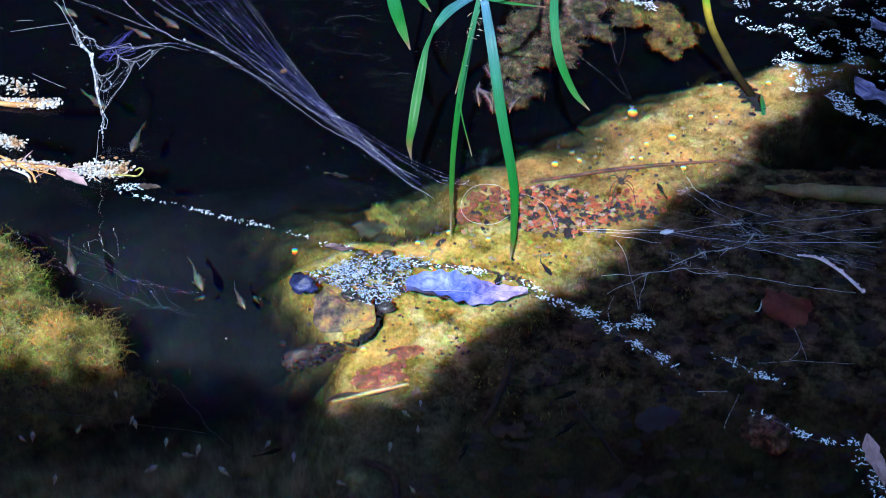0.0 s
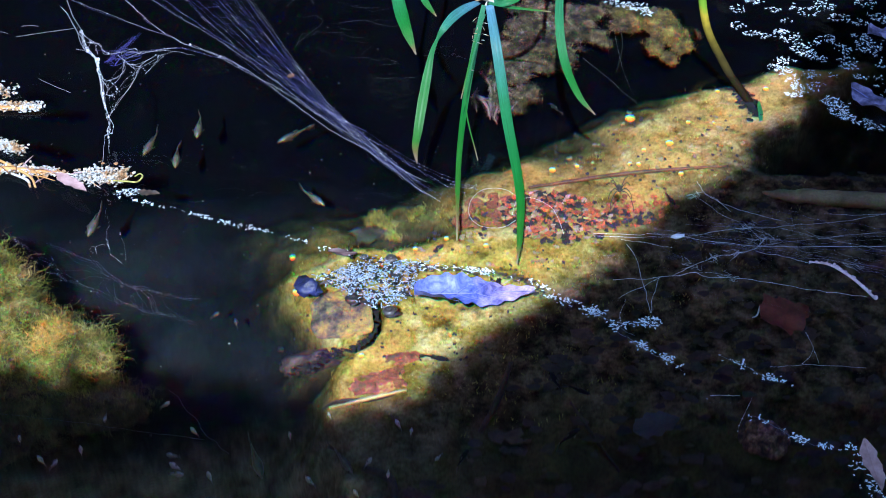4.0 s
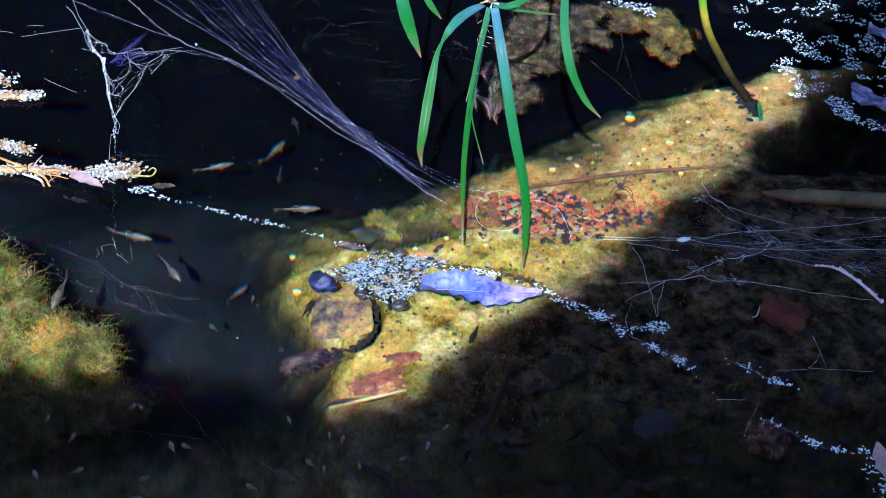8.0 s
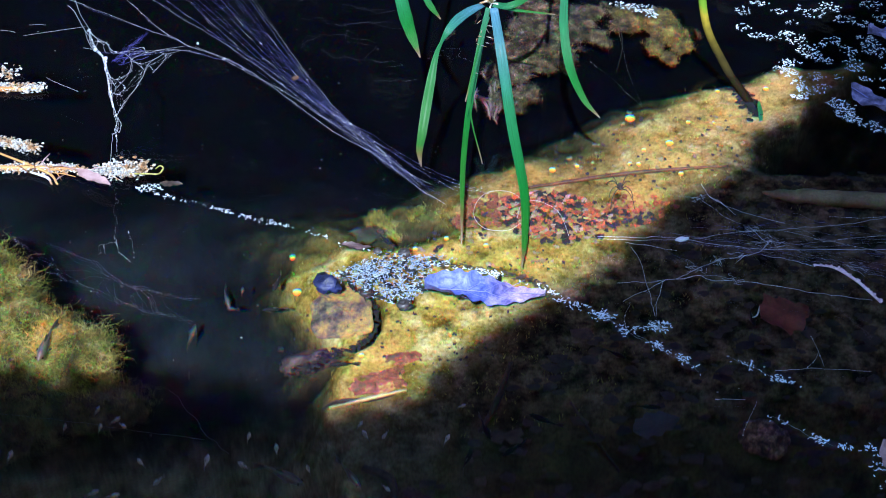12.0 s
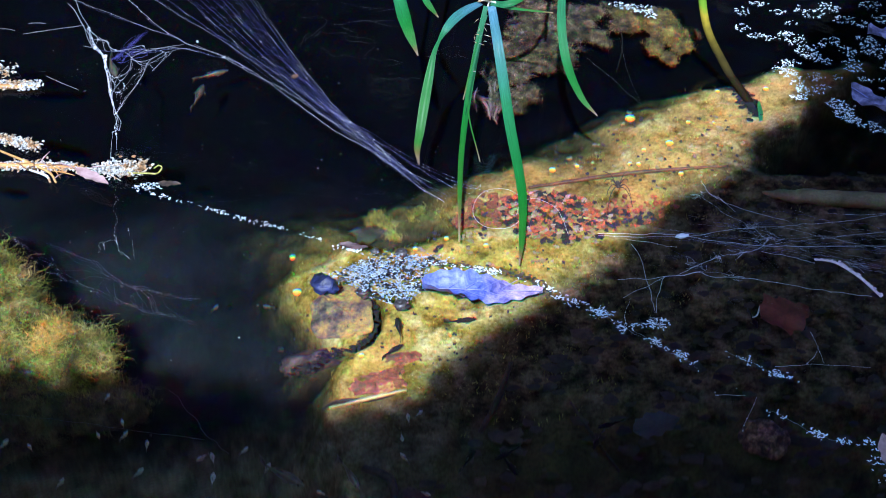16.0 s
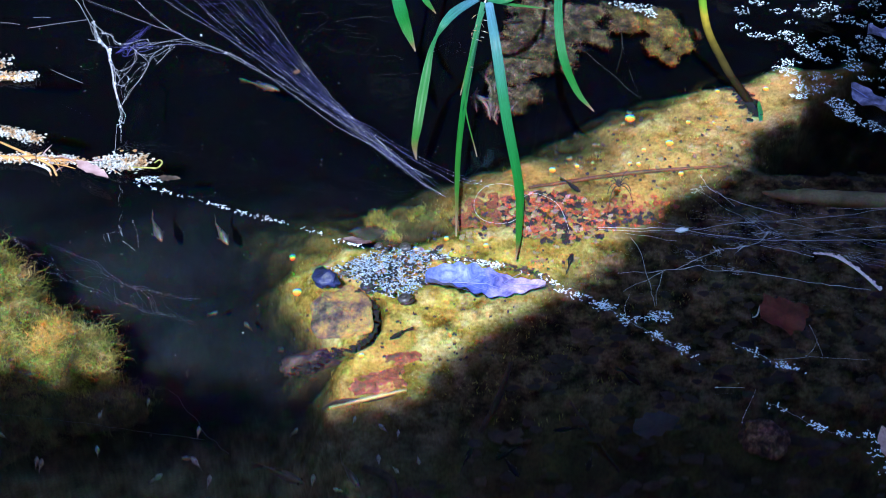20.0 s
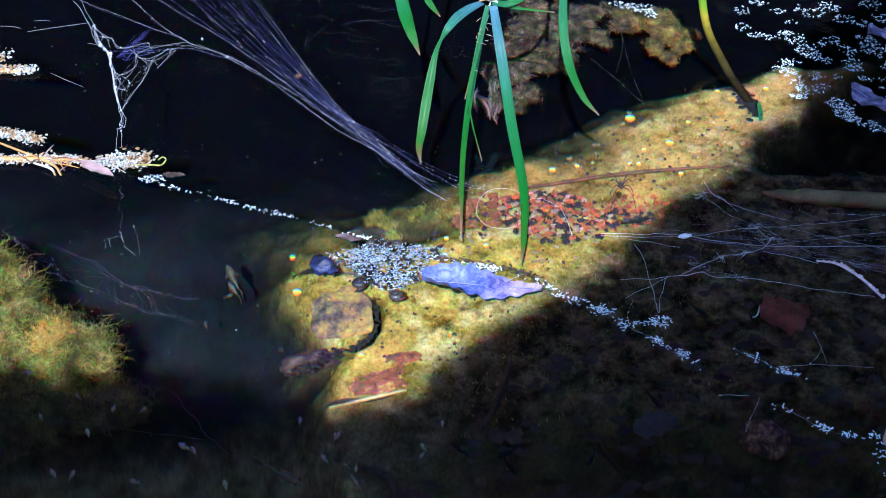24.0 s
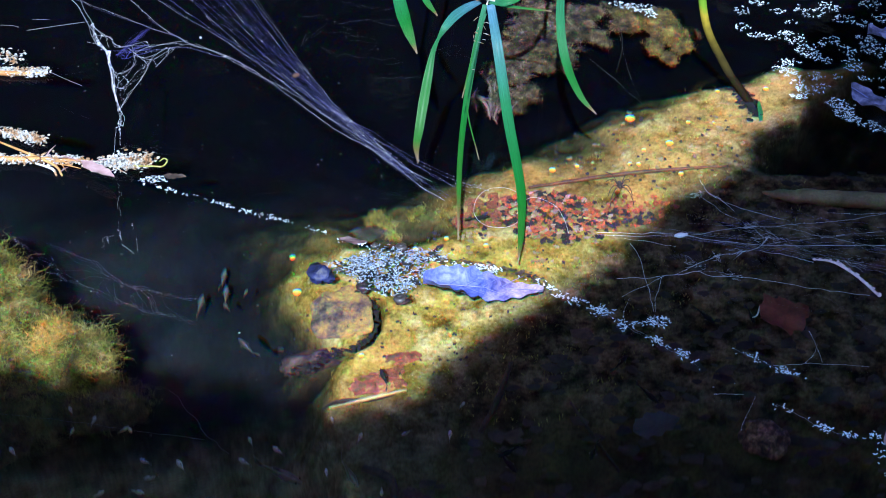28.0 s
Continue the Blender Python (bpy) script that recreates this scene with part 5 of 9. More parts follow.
for trail, pts in ((trail_mid, [(0.126, -0.0851, 0.0008), (0.1403, -0.0981, 0.0008), (0.1516, -0.1096, 0.0008), (0.1613, -0.1182, 0.0008)]), (trail_r2, [(0.1516, -0.1096, 0.0008), (0.1677, -0.1228, 0.0008), (0.1798, -0.1359, 0.0008), (0.1904, -0.141, 0.0008), (0.2007, -0.155, 0.0008)]), (trail_r3, [(0.2263, -0.1371, 0.0008), (0.2414, -0.1474, 0.0008), (0.2591, -0.1612, 0.0008), (0.2735, -0.1674, 0.0008)]), (trail_r4, [(0.2448, -0.2035, 0.0008), (0.2585, -0.2111, 0.0008), (0.2786, -0.2282, 0.0008), (0.3024, -0.2355, 0.0008)])):
    part("stem", Shape().tube([q + 0.002 * noise.noise_vector(q * 120) for q in spline(pts, 8)], [0.00006, 0.0001, 0.0001, 0.00005], 4), DIMSILK, trail, "thin pale stem between the fronds")
trail_r5 = mat_of_duckweed([((0.3207, -0.2579), (0.010, 0.018), 34), ((0.3246, -0.2739), (0.012, 0.014), 32)], 0.0015, 8, "bunch of duckweed at the pond's near side")
# patches of duckweed by the bank: place and half sizes in millimetres, count
PATCHES = ["332 414 8 7 22", "350 431 7 5 14", "326 380 6 7 18", "338 363 9 4 22", "353 357 7 4 16", "369 367 8 5 22", "378 358 8 12 40", "382 389 5 5 9", "386 331 9 9 40", "393 320 8 6 28", "402 312 6 5 18", "397 344 8 5 16", "418 352 8 8 24", "431 331 8 8 28", "429 304 9 11 44", "457 338 11 12 60", "456 358 8 5 20", "350 295 6 6 24", "363 308 9 6 28", "358 288 9 7 36", "366 268 7 11 36", "375 255 10 7 40", "361 244 8 4 26", "386 281 7 7 26", "407 279 4 4 10", "390 263 6 4 10", "434 277 6 4 14", "448 274 6 4 8", "396 232 7 9 40", "400 216 9 8 52", "405 204 8 5 30", "417 196 9 4 24", "430 186 8 5 26", "407 226 6 7 16", "411 409 11 8 34", "430 424 10 8 30", "440 397 9 7 24", "458 387 9 6 22", "476 429 11 7 26", "484 399 9 11 30", "373 414 6 5 14", "395 421 7 5 10", "358 429 6 4 12", "464 304 6 11 18", "494 363 13 27 60", "466 232 16 35 90", "206 426 9 5 26", "221 419 11 7 50", "230 406 6 5 24", "194 431 8 4 14"]
corner_blobs = []
for row in PATCHES:
    x, y, a, b, n = [int(q) for q in row.split()]
    corner_blobs.append(((x / 1000, y / 1000), (a / 750, b / 750), int(n * 1.1)))
corner = mat_of_duckweed(corner_blobs, 0.00145, 9, "scattered bluish duckweed in the shade of the bank")


# ---- drifting debris in the sun ----
def husks(sh, pts, count, size, wide, seed):
    """Torn flakes and husks heaped along a line."""
    r = random.Random(seed)
    line = spline(pts, 20)
    for _ in range(int(count * 1.15)):
        p = r.choice(line)
        c = p + Vector((r.gauss(0, wide), r.gauss(0, wide), abs(r.gauss(0, wide * 0.4))))
        ax = Vector((r.gauss(0, 1), r.gauss(0, 1), r.gauss(0, 0.5))).normalized()
        sd = ax.cross(Vector((r.gauss(0, 0.4), r.gauss(0, 0.4), 1))).normalized()
        up = sd.cross(ax) * size * 0.12
        o, k = len(sh.v), r.choice((5, 6, 7))
        rim = []
        for i in range(k):
            a = math.tau * i / k
            d = size * r.uniform(0.5, 1.7)
            rim.append(c + ax * d * math.cos(a) + sd * 0.75 * d * math.sin(a) + up * r.uniform(-1.5, 1.5))
        sh.v += [q + up for q in rim] + [q - up for q in rim]
        sh.f += [tuple(range(o, o + k)), tuple(o + k + i for i in reversed(range(k)))]
        sh.f += [(o + i, o + k + i, o + k + (i + 1) % k, o + (i + 1) % k) for i in range(k)]
    return sh


C_DEB = (-0.338, 0.1128, 0)
debris = thing("plant_debris", C_DEB, "sunlit raft of white husks, straw and leaf scraps", "plant debris")
part("straw", Shape().tube(spline([(-0.4614, 0.119, 0.004), (-0.4276, 0.1119, 0.004), (-0.3846, 0.1101, 0.004), (-0.3444, 0.1083, 0.004)]), [0.002, 0.0028, 0.0028, 0.0015], 7), STRAW, debris, "orange straw stem")
part("straw", Shape().tube(spline([(-0.4392, 0.1381, 0.006), (-0.4016, 0.1163, 0.006), (-0.3737, 0.0986, 0.006), (-0.3634, 0.083, 0.006)]), [0.001, 0.0014, 0.001], 6), STRAW, debris, "orange straw stem")
part("straw", Shape().tube(spline([(-0.394, 0.1048, 0.004), (-0.3761, 0.096, 0.004), (-0.3696, 0.0856, 0.004)]), [0.001, 0.0014, 0.001], 6), HUSK, debris, "pale straw")
part("leaf_scrap", flat_leaf(Shape(), (-0.3294, 0.0854, 0.012), 0.044, 0.012, -0.62, 0.0, 33), PINKLEAF, debris, "pink-grey leaf scrap")
part("leaf_scrap", flat_leaf(Shape(), (-0.2593, 0.0882, 0.002), 0.022, 0.008, -0.1, 0.0, 35), SCRAP, debris, "brown leaf scrap")
part("tendril", Shape().tube(spline([(-0.2999, 0.0986, 0.006), (-0.2814, 0.0986, 0.006), (-0.272, 0.0986, 0.006), (-0.2692, 0.1074, 0.006), (-0.2729, 0.111, 0.006), (-0.2764, 0.1065, 0.006)], 5), [0.0008, 0.0008, 0.0006], 5), ALGAE, debris, "curled green tendril")
tagged(part("husks", husks(Shape(), [(-0.3328, 0.1026, 0.003), (-0.3128, 0.1088, 0.003), (-0.299, 0.1061, 0.003), (-0.2897, 0.1132, 0.003)], 460, 0.0015, 0.0056, 51), HUSK, debris), kind="stuff")
tagged(part("husks", husks(Shape(), [(-0.4494, 0.1132, 0.003), (-0.417, 0.1115, 0.003), (-0.3855, 0.1132, 0.003), (-0.35, 0.1088, 0.003)], 460, 0.0015, 0.0036, 52), HUSK, debris), kind="stuff")
tagged(part("husks", husks(Shape(), [(-0.4671, 0.159, 0.003), (-0.4331, 0.1543, 0.003), (-0.4125, 0.1478, 0.003), (-0.3976, 0.1422, 0.003)], 340, 0.0015, 0.0040, 53), HUSK, debris), kind="stuff")
for k in range(22):
    u = rng.random()
    p = Vector((-0.4371, 0.1092, 0.006)).lerp(Vector((-0.2893, 0.0986, 0.006)), u) + Vector((0, rng.gauss(0, 0.007), 0))
    d = Vector((rng.gauss(0.6, 0.5), rng.gauss(-0.25, 0.4), rng.gauss(0, 0.12))).normalized() * rng.uniform(0.004, 0.013)
    part("straw", Shape().tube([p - d, p + Vector((0, 0, 0.001)), p + d], [0.0003, 0.0007, 0.0003], 5), rng.choice((STRAW, PINKLEAF, TWIG, HUSK)), debris, "thin broken straw")
C_DEB2 = (-0.4272, 0.2421, 0)
debris2 = thing("plant_debris", C_DEB2, "small sunlit raft of white husks and straw", "plant debris")
part("straw", Shape().tube(spline([(-0.4841, 0.2427, 0.003), (-0.4479, 0.2355, 0.003), (-0.4068, 0.2355, 0.003)]), [0.002, 0.003, 0.0015], 7), STRAW, debris2, "orange straw stem")
tagged(part("husks", husks(Shape(), [(-0.4855, 0.2479, 0.003), (-0.4489, 0.2396, 0.003), (-0.4284, 0.2376, 0.003), (-0.4079, 0.2355, 0.003)], 340, 0.0015, 0.0036, 54), HUSK, debris2), kind="stuff")
tagged(part("husks", husks(Shape(), [(-0.4823, 0.2796, 0.003), (-0.4557, 0.2668, 0.003), (-0.4454, 0.2605, 0.003)], 92, 0.0015, 0.0060, 55), HUSK, debris2), kind="stuff")


# ---- spider webs ----
def thread(web, pts, r=0.00025, material=SILK, sag=0.0, n=6, label="", jitter=0.0):
    line = spline(pts, n)
    for i in range(len(line)):
        u = i / (len(line) - 1)
        line[i] = line[i] - Vector((0, 0, sag * 4 * u * (1 - u)))
        if jitter:
            line[i] = line[i] + jitter * noise.noise_vector(line[i] * 90) + jitter * 0.35 * noise.noise_vector(line[i] * 320)
    part("thread", Shape().tube(line, [r, r], 3), material, web, label)
    return line


def crumbs(web, lines, count, size, seed, material=SILK):
    """Small blobs on the threads: clots of silk, and glints put in as shapes."""
    r = random.Random(seed)
    sh = Shape()
    for _ in range(count):
        p = r.choice(r.choice(lines))
        s = size * r.uniform(0.4, 1.2)
        sh.blob(p, (s, s * 0.7, s * 0.7), r.random() * 40, 0.3, 1.5, 4, 5)
    tagged(part("caught_dust", sh, material, web), kind="stuff")


FAN = Vector((-0.0983, 0.1462, 0.035))
fan = thing("spider_web", FAN, "dense fan of violet-white web threads over the water", "spider web")
r = random.Random(77)
fan_lines = []
for k in range(24):
    a = Vector((-0.2629, 0.2811, 0.0978)).lerp(Vector((-0.1993, 0.3217, 0.075)), ((k * 0.618 + 0.02 * r.random()) % 1) ** 0.85) + Vector((0, 0, r.gauss(0, 0.006)))
    c = Vector((-0.0915, 0.1388, 0.0356)) + Vector((r.gauss(0, 0.003), r.gauss(0, 0.0045), r.gauss(0, 0.002)))
    b = Vector((-0.0493, 0.1016, 0.0182)).lerp(Vector((0.0005, 0.0585, 0.0066)), r.random()) + Vector((r.gauss(0, 0.004), r.gauss(0, 0.0035), 0))
    mid = a.lerp(c, r.uniform(0.4, 0.65)) + Vector((r.gauss(0, 0.003), r.gauss(0, 0.003), -0.004))
    fan_lines.append(thread(fan, [a, mid, c, b], r.choice((0.000014, 0.00002, 0.00003)), material=BRIGHTSILK if k % 8 == 0 else SILK, n=7, jitter=0.0012))
for k in range(26):
    la, lb = r.sample(fan_lines, 2)
    i = r.randrange(2, 16)
    thread(fan, [la[i], (la[i] + lb[i]) / 2 + Vector((0, 0, -0.001)), lb[min(i + r.randrange(2), 20)]], 0.00002, n=3)
# pale edge threads that carry the fan
for pts, w in (([(-0.3699, 0.2294, 0.125), (-0.3117, 0.2088, 0.1125), (-0.2787, 0.1967, 0.105), (-0.2573, 0.1918, 0.1), (-0.2329, 0.1828, 0.0932), (-0.204, 0.178, 0.085), (-0.1778, 0.1712, 0.0725)], 0.00008),
               ([(-0.204, 0.178, 0.085), (-0.1778, 0.1712, 0.0725), (-0.1508, 0.1565, 0.06), (-0.1236, 0.1378, 0.0491), (-0.0967, 0.1204, 0.0382), (-0.0704, 0.1116, 0.0271), (-0.044, 0.0958, 0.016), (-0.0228, 0.0757, 0.0116), (0.0031, 0.056, 0.006)], 0.00009),
               ([(-0.3123, 0.255, 0.1106), (-0.2825, 0.2196, 0.105), (-0.2578, 0.1948, 0.1), (-0.2329, 0.1828, 0.0932)], 0.00008),
               ([(-0.3087, 0.1396, 0.115), (-0.2762, 0.1517, 0.1063), (-0.2534, 0.1668, 0.1), (-0.2393, 0.174, 0.0955), (-0.2137, 0.1732, 0.088), (-0.1986, 0.1751, 0.0825)], 0.00006),
               ([(-0.2925, 0.2639, 0.1056), (-0.2531, 0.2332, 0.097), (-0.2186, 0.2116, 0.088), (-0.1852, 0.192, 0.075), (-0.1521, 0.171, 0.06), (-0.1245, 0.151, 0.0491), (-0.0973, 0.1314, 0.0382), (-0.0705, 0.1143, 0.0271), (-0.0334, 0.0883, 0.0138)], 0.00007),
               ([(-0.28, 0.2694, 0.1025), (-0.243, 0.2362, 0.094), (-0.2078, 0.2094, 0.085), (-0.1695, 0.1909, 0.0675), (-0.1306, 0.1629, 0.0513), (-0.0915, 0.1388, 0.0356)], 0.00005),
               ([(-0.2293, 0.2951, 0.088), (-0.1856, 0.2447, 0.0725), (-0.1559, 0.2129, 0.06), (-0.1212, 0.1773, 0.0469), (-0.0875, 0.1433, 0.0338), (-0.0553, 0.1254, 0.0204), (-0.0232, 0.1017, 0.0116)], 0.00004)):
    edge = thread(fan, pts, w * 0.7, BRIGHTSILK if w > 0.00006 else SILK, jitter=0.0010, label="pale edge thread")
    fan_lines.append(edge)
    fan_lines.append(thread(fan, [q + Vector((r.gauss(0, 0.0012), r.gauss(0, 0.0012), 0)) for q in edge[::4]], w * 0.4, SILK, n=4, jitter=0.0012))
crumbs(fan, fan_lines, 260, 0.00036, 5, BRIGHTSILK)
crumbs(fan, fan_lines[-14:], 60, 0.00055, 15, BRIGHTSILK)
# short thick pale bits that imitate glints along the fan
for k in range(40):
    la = r.choice(fan_lines)
    i = r.randrange(2, len(la) - 3)
    thread(fan, [la[i], la[i].lerp(la[i + 1], r.uniform(0.3, 1))], 0.00007, BRIGHTSILK, n=1, label="short thick bit of thread that stands in for a glint")
for k in range(16):
    a = Vector((-0.1639, 0.3186, 0.08)).lerp(Vector((-0.0515, 0.2108, 0.06)), r.random()) + Vector((r.gauss(0, 0.02), r.gauss(0, 0.015), 0))
    thread(fan, [a, a + Vector((r.gauss(0.012, 0.012), r.gauss(-0.004, 0.008), 0)), a + Vector((r.gauss(0.03, 0.015), r.gauss(-0.01, 0.012), 0))], 0.00002, DIMSILK, n=6, jitter=0.005, label="stray fine thread")
part("wrapped_prey", Shape().blob((-0.1393, 0.1797, 0.062), (0.0045, 0.002, 0.002), 4, 0.4, 1.6, 6, 8, 0.6), TWIG, fan, "small pink-brown wrapped insect")
thread(fan, [(0.0762, 0.0593, 0.006), (0.0628, 0.0745, 0.006), (0.0436, 0.0745, 0.006), (0.0319, 0.0593, 0.006), (0.0294, 0.0371, 0.006), (0.0392, 0.021, 0.006), (0.0582, 0.0186, 0.006), (0.0712, 0.029, 0.006)], 0.00010, BRIGHTSILK, n=6, label="curled loose thread")
thread(fan, [(0.068, 0.0371, 0.006), (0.0723, 0.0535, 0.006), (0.0855, 0.0618, 0.006), (0.1028, 0.0493, 0.006), (0.1092, 0.0314, 0.006), (0.1127, 0.0091, 0.006)], 0.00009, BRIGHTSILK, n=6, label="curled loose thread")
foot = []
for pts, w in (([(-0.2339, 0.1944, 0.0876), (-0.2095, 0.1862, 0.0802), (-0.1818, 0.1714, 0.072), (-0.1496, 0.1597, 0.0607), (-0.1135, 0.1365, 0.0482), (-0.0738, 0.1142, 0.0343), (-0.0526, 0.1021, 0.0269), (-0.0315, 0.0867, 0.0194), (-0.0095, 0.0777, 0.0119)], 0.00011),
               ([(-0.1401, 0.1713, 0.0569), (-0.1178, 0.1537, 0.0493), (-0.1014, 0.1431, 0.0437), (-0.0843, 0.137, 0.0376), (-0.0667, 0.1309, 0.0315)], 9e-05),
               ([(-0.1184, 0.1614, 0.0493), (-0.1017, 0.1469, 0.0437), (-0.0865, 0.1377, 0.0384)], 8e-05),
               ([(-0.0843, 0.137, 0.0376), (-0.064, 0.1286, 0.0306), (-0.0426, 0.1153, 0.0231), (-0.0213, 0.1049, 0.0157), (0.0051, 0.092, 0.0102), (0.0363, 0.076, 0.0066)], 5e-05),
               ([(-0.0746, 0.1306, 0.0343), (-0.0477, 0.1127, 0.025), (-0.0238, 0.0974, 0.0166), (-0.0028, 0.0821, 0.0111), (0.0257, 0.0676, 0.0078)], 4e-05),
               ([(-0.069, 0.1223, 0.0324), (-0.0421, 0.0992, 0.0231), (-0.0209, 0.076, 0.0157)], 5e-05),
               ([(-0.0423, 0.1063, 0.0231), (-0.0107, 0.0966, 0.012), (0.0155, 0.0815, 0.009), (0.0416, 0.0785, 0.006)], 4e-05),
               ([(-0.0317, 0.0998, 0.0194), (-0.0054, 0.0869, 0.0114), (0.0102, 0.0738, 0.0096)], 4e-05),
               ([(0.0103, 0.0841, 0.0096), (0.0259, 0.0779, 0.0078), (0.0425, 0.0717, 0.006)], 8e-05),
               ([(0.0128, 0.0785, 0.0093), (0.03, 0.0742, 0.0073), (0.0364, 0.0812, 0.0066)], 7e-05)):
    foot.append(thread(fan, pts, w * 0.55, BRIGHTSILK if w > 0.0001 else SILK, n=5, jitter=0.0006, label="crisp pale thread"))
for x, y, z, s in [(-0.0854, 0.1374, 0.038, 0.0011), (-0.0916, 0.1369, 0.0403, 0.00075), (-0.1505, 0.1591, 0.061, 0.0008), (-0.114, 0.1362, 0.0484, 0.0007), (-0.0516, 0.1026, 0.0265, 0.0008), (-0.0472, 0.094, 0.025, 0.00075), (-0.0278, 0.0841, 0.0181, 0.001), (-0.1766, 0.232, 0.0678, 0.0008), (-0.1722, 0.2049, 0.0673, 0.0006), (-0.1295, 0.1908, 0.0525, 0.00075), (-0.0731, 0.1202, 0.0339, 0.0007), (-0.0626, 0.1199, 0.0302, 0.0007), (-0.1015, 0.145, 0.0437, 0.0006), (-0.2058, 0.186, 0.0791, 0.001), (-0.1876, 0.1767, 0.0736, 0.0008), (-0.1973, 0.18, 0.0766, 0.0006), (-0.2004, 0.2195, 0.0761, 0.0006), (-0.1505, 0.1703, 0.0607, 0.00055), (-0.1369, 0.1449, 0.0565, 0.00055)]:
    part("knot", Shape().blob((x, y, z), (s * 1.2, s * 0.6, s * 0.6), x * 900, 0.5, 1.8, 5, 7), BRIGHTSILK, fan, "clotted knot of white silk")
crumbs(fan, foot, 130, 0.0004, 63, BRIGHTSILK)

# the pale hanging web at the side of the fan
KNOT = Vector((-0.3257, 0.2108, 0.06))
curtain = thing("spider_web", KNOT, "bright white tangled web strand hanging to the debris", "spider web")
cl = []
main = thread(curtain, [(-0.3578, 0.2428, 0.115), (-0.3508, 0.2315, 0.098), (-0.3445, 0.2291, 0.0838), (-0.3415, 0.225, 0.064), (-0.3327, 0.2177, 0.0589), (-0.3287, 0.2082, 0.052), (-0.327, 0.1977, 0.0426), (-0.3245, 0.1892, 0.0351), (-0.3207, 0.179, 0.0256), (-0.3193, 0.1727, 0.02), (-0.3142, 0.1557, 0.0153), (-0.3181, 0.1524, 0.0143), (-0.3177, 0.1458, 0.0124), (-0.3164, 0.1293, 0.0077), (-0.3158, 0.1132, 0.003)], 0.00011, BRIGHTSILK, jitter=0.0008, label="white main strand")
cl.append(main)
for k in range(6):
    run = main[12:48] if k < 4 else main[40:70]
    cl.append(thread(curtain, [q + Vector((r.gauss(0, 0.0014), r.gauss(0, 0.0012), r.gauss(0, 0.0008))) for q in run[::5]], r.uniform(0.00006, 0.00013), BRIGHTSILK, n=4, jitter=0.0016, label="fine white strand"))
for pts, w in (([(-0.3416, 0.2268, 0.0725), (-0.3298, 0.2262, 0.0697), (-0.3248, 0.2226, 0.0623), (-0.3082, 0.2226, 0.0623)], 0.00008), ([(-0.3082, 0.2226, 0.0623), (-0.3061, 0.2155, 0.0571), (-0.3045, 0.2082, 0.052), (-0.3124, 0.2018, 0.0464), (-0.3234, 0.2007, 0.0452), (-0.3274, 0.2041, 0.0482)], 0.00007), ([(-0.3061, 0.2155, 0.0571), (-0.2882, 0.2116, 0.0544), (-0.2748, 0.2177, 0.0589), (-0.2712, 0.2207, 0.0609)], 0.00007),
               ([(-0.2882, 0.2116, 0.0544), (-0.2932, 0.2027, 0.0471), (-0.2984, 0.1956, 0.0407), (-0.3089, 0.1844, 0.0305), (-0.3177, 0.1734, 0.0208)], 0.00006), ([(-0.3268, 0.2041, 0.0482), (-0.3233, 0.1997, 0.0445), (-0.3203, 0.1935, 0.0388), (-0.3233, 0.1885, 0.0343)], 0.00006), ([(-0.3082, 0.2226, 0.0623), (-0.289, 0.2235, 0.063), (-0.267, 0.225, 0.064), (-0.257, 0.2241, 0.0633)], 0.00005), ([(-0.2966, 0.2144, 0.0565), (-0.2936, 0.2097, 0.053), (-0.287, 0.2106, 0.0537)], 0.00005),
               ([(-0.2871, 0.2116, 0.0544), (-0.2813, 0.2069, 0.0509), (-0.2741, 0.2144, 0.0565), (-0.2657, 0.2211, 0.0613)], 0.00004), ([(-0.3201, 0.1892, 0.0351), (-0.3104, 0.1935, 0.0388), (-0.3014, 0.2018, 0.0464), (-0.2934, 0.2069, 0.0509)], 0.00003), ([(-0.3246, 0.1915, 0.0369), (-0.3146, 0.1902, 0.0358), (-0.3049, 0.1943, 0.0396), (-0.2969, 0.1977, 0.0426)], 0.00003), ([(-0.3167, 0.1747, 0.0219), (-0.313, 0.1784, 0.0253), (-0.3078, 0.1827, 0.029)], 0.00004), ([(-0.3434, 0.2282, 0.0799), (-0.335, 0.2268, 0.0725), (-0.3318, 0.2211, 0.0613)], 0.00007)):
    cl.append(thread(curtain, pts, w, BRIGHTSILK, n=6, jitter=0.0014))
web_side = [q for line in cl[7:] for q in line]
for k in range(26):
    a, b = r.sample(web_side, 2)
    if (a - b).length < 0.035:
        cl.append(thread(curtain, [a, a.lerp(b, 0.5) + Vector((0, 0, -0.001)), b], r.uniform(0.000012, 0.00003), BRIGHTSILK, n=4, jitter=0.0025))
crumbs(curtain, cl, 120, 0.0005, 6, BRIGHTSILK)
crumbs(curtain, [main[12:48]], 70, 0.0011, 61, BRIGHTSILK)
for k in range(12):
    a = Vector((-0.3209, 0.2106, 0.055)).lerp(Vector((-0.3018, 0.2295, 0.058)), r.random())
    thread(curtain, [a, a + Vector((r.gauss(0.004, 0.004), r.gauss(0.003, 0.003), r.gauss(0, 0.002))), a + Vector((r.gauss(0.008, 0.006), r.gauss(0.006, 0.004), 0))], 0.00009, VIOLETSILK, n=4, jitter=0.003, label="violet wad of silk")
knotted = []
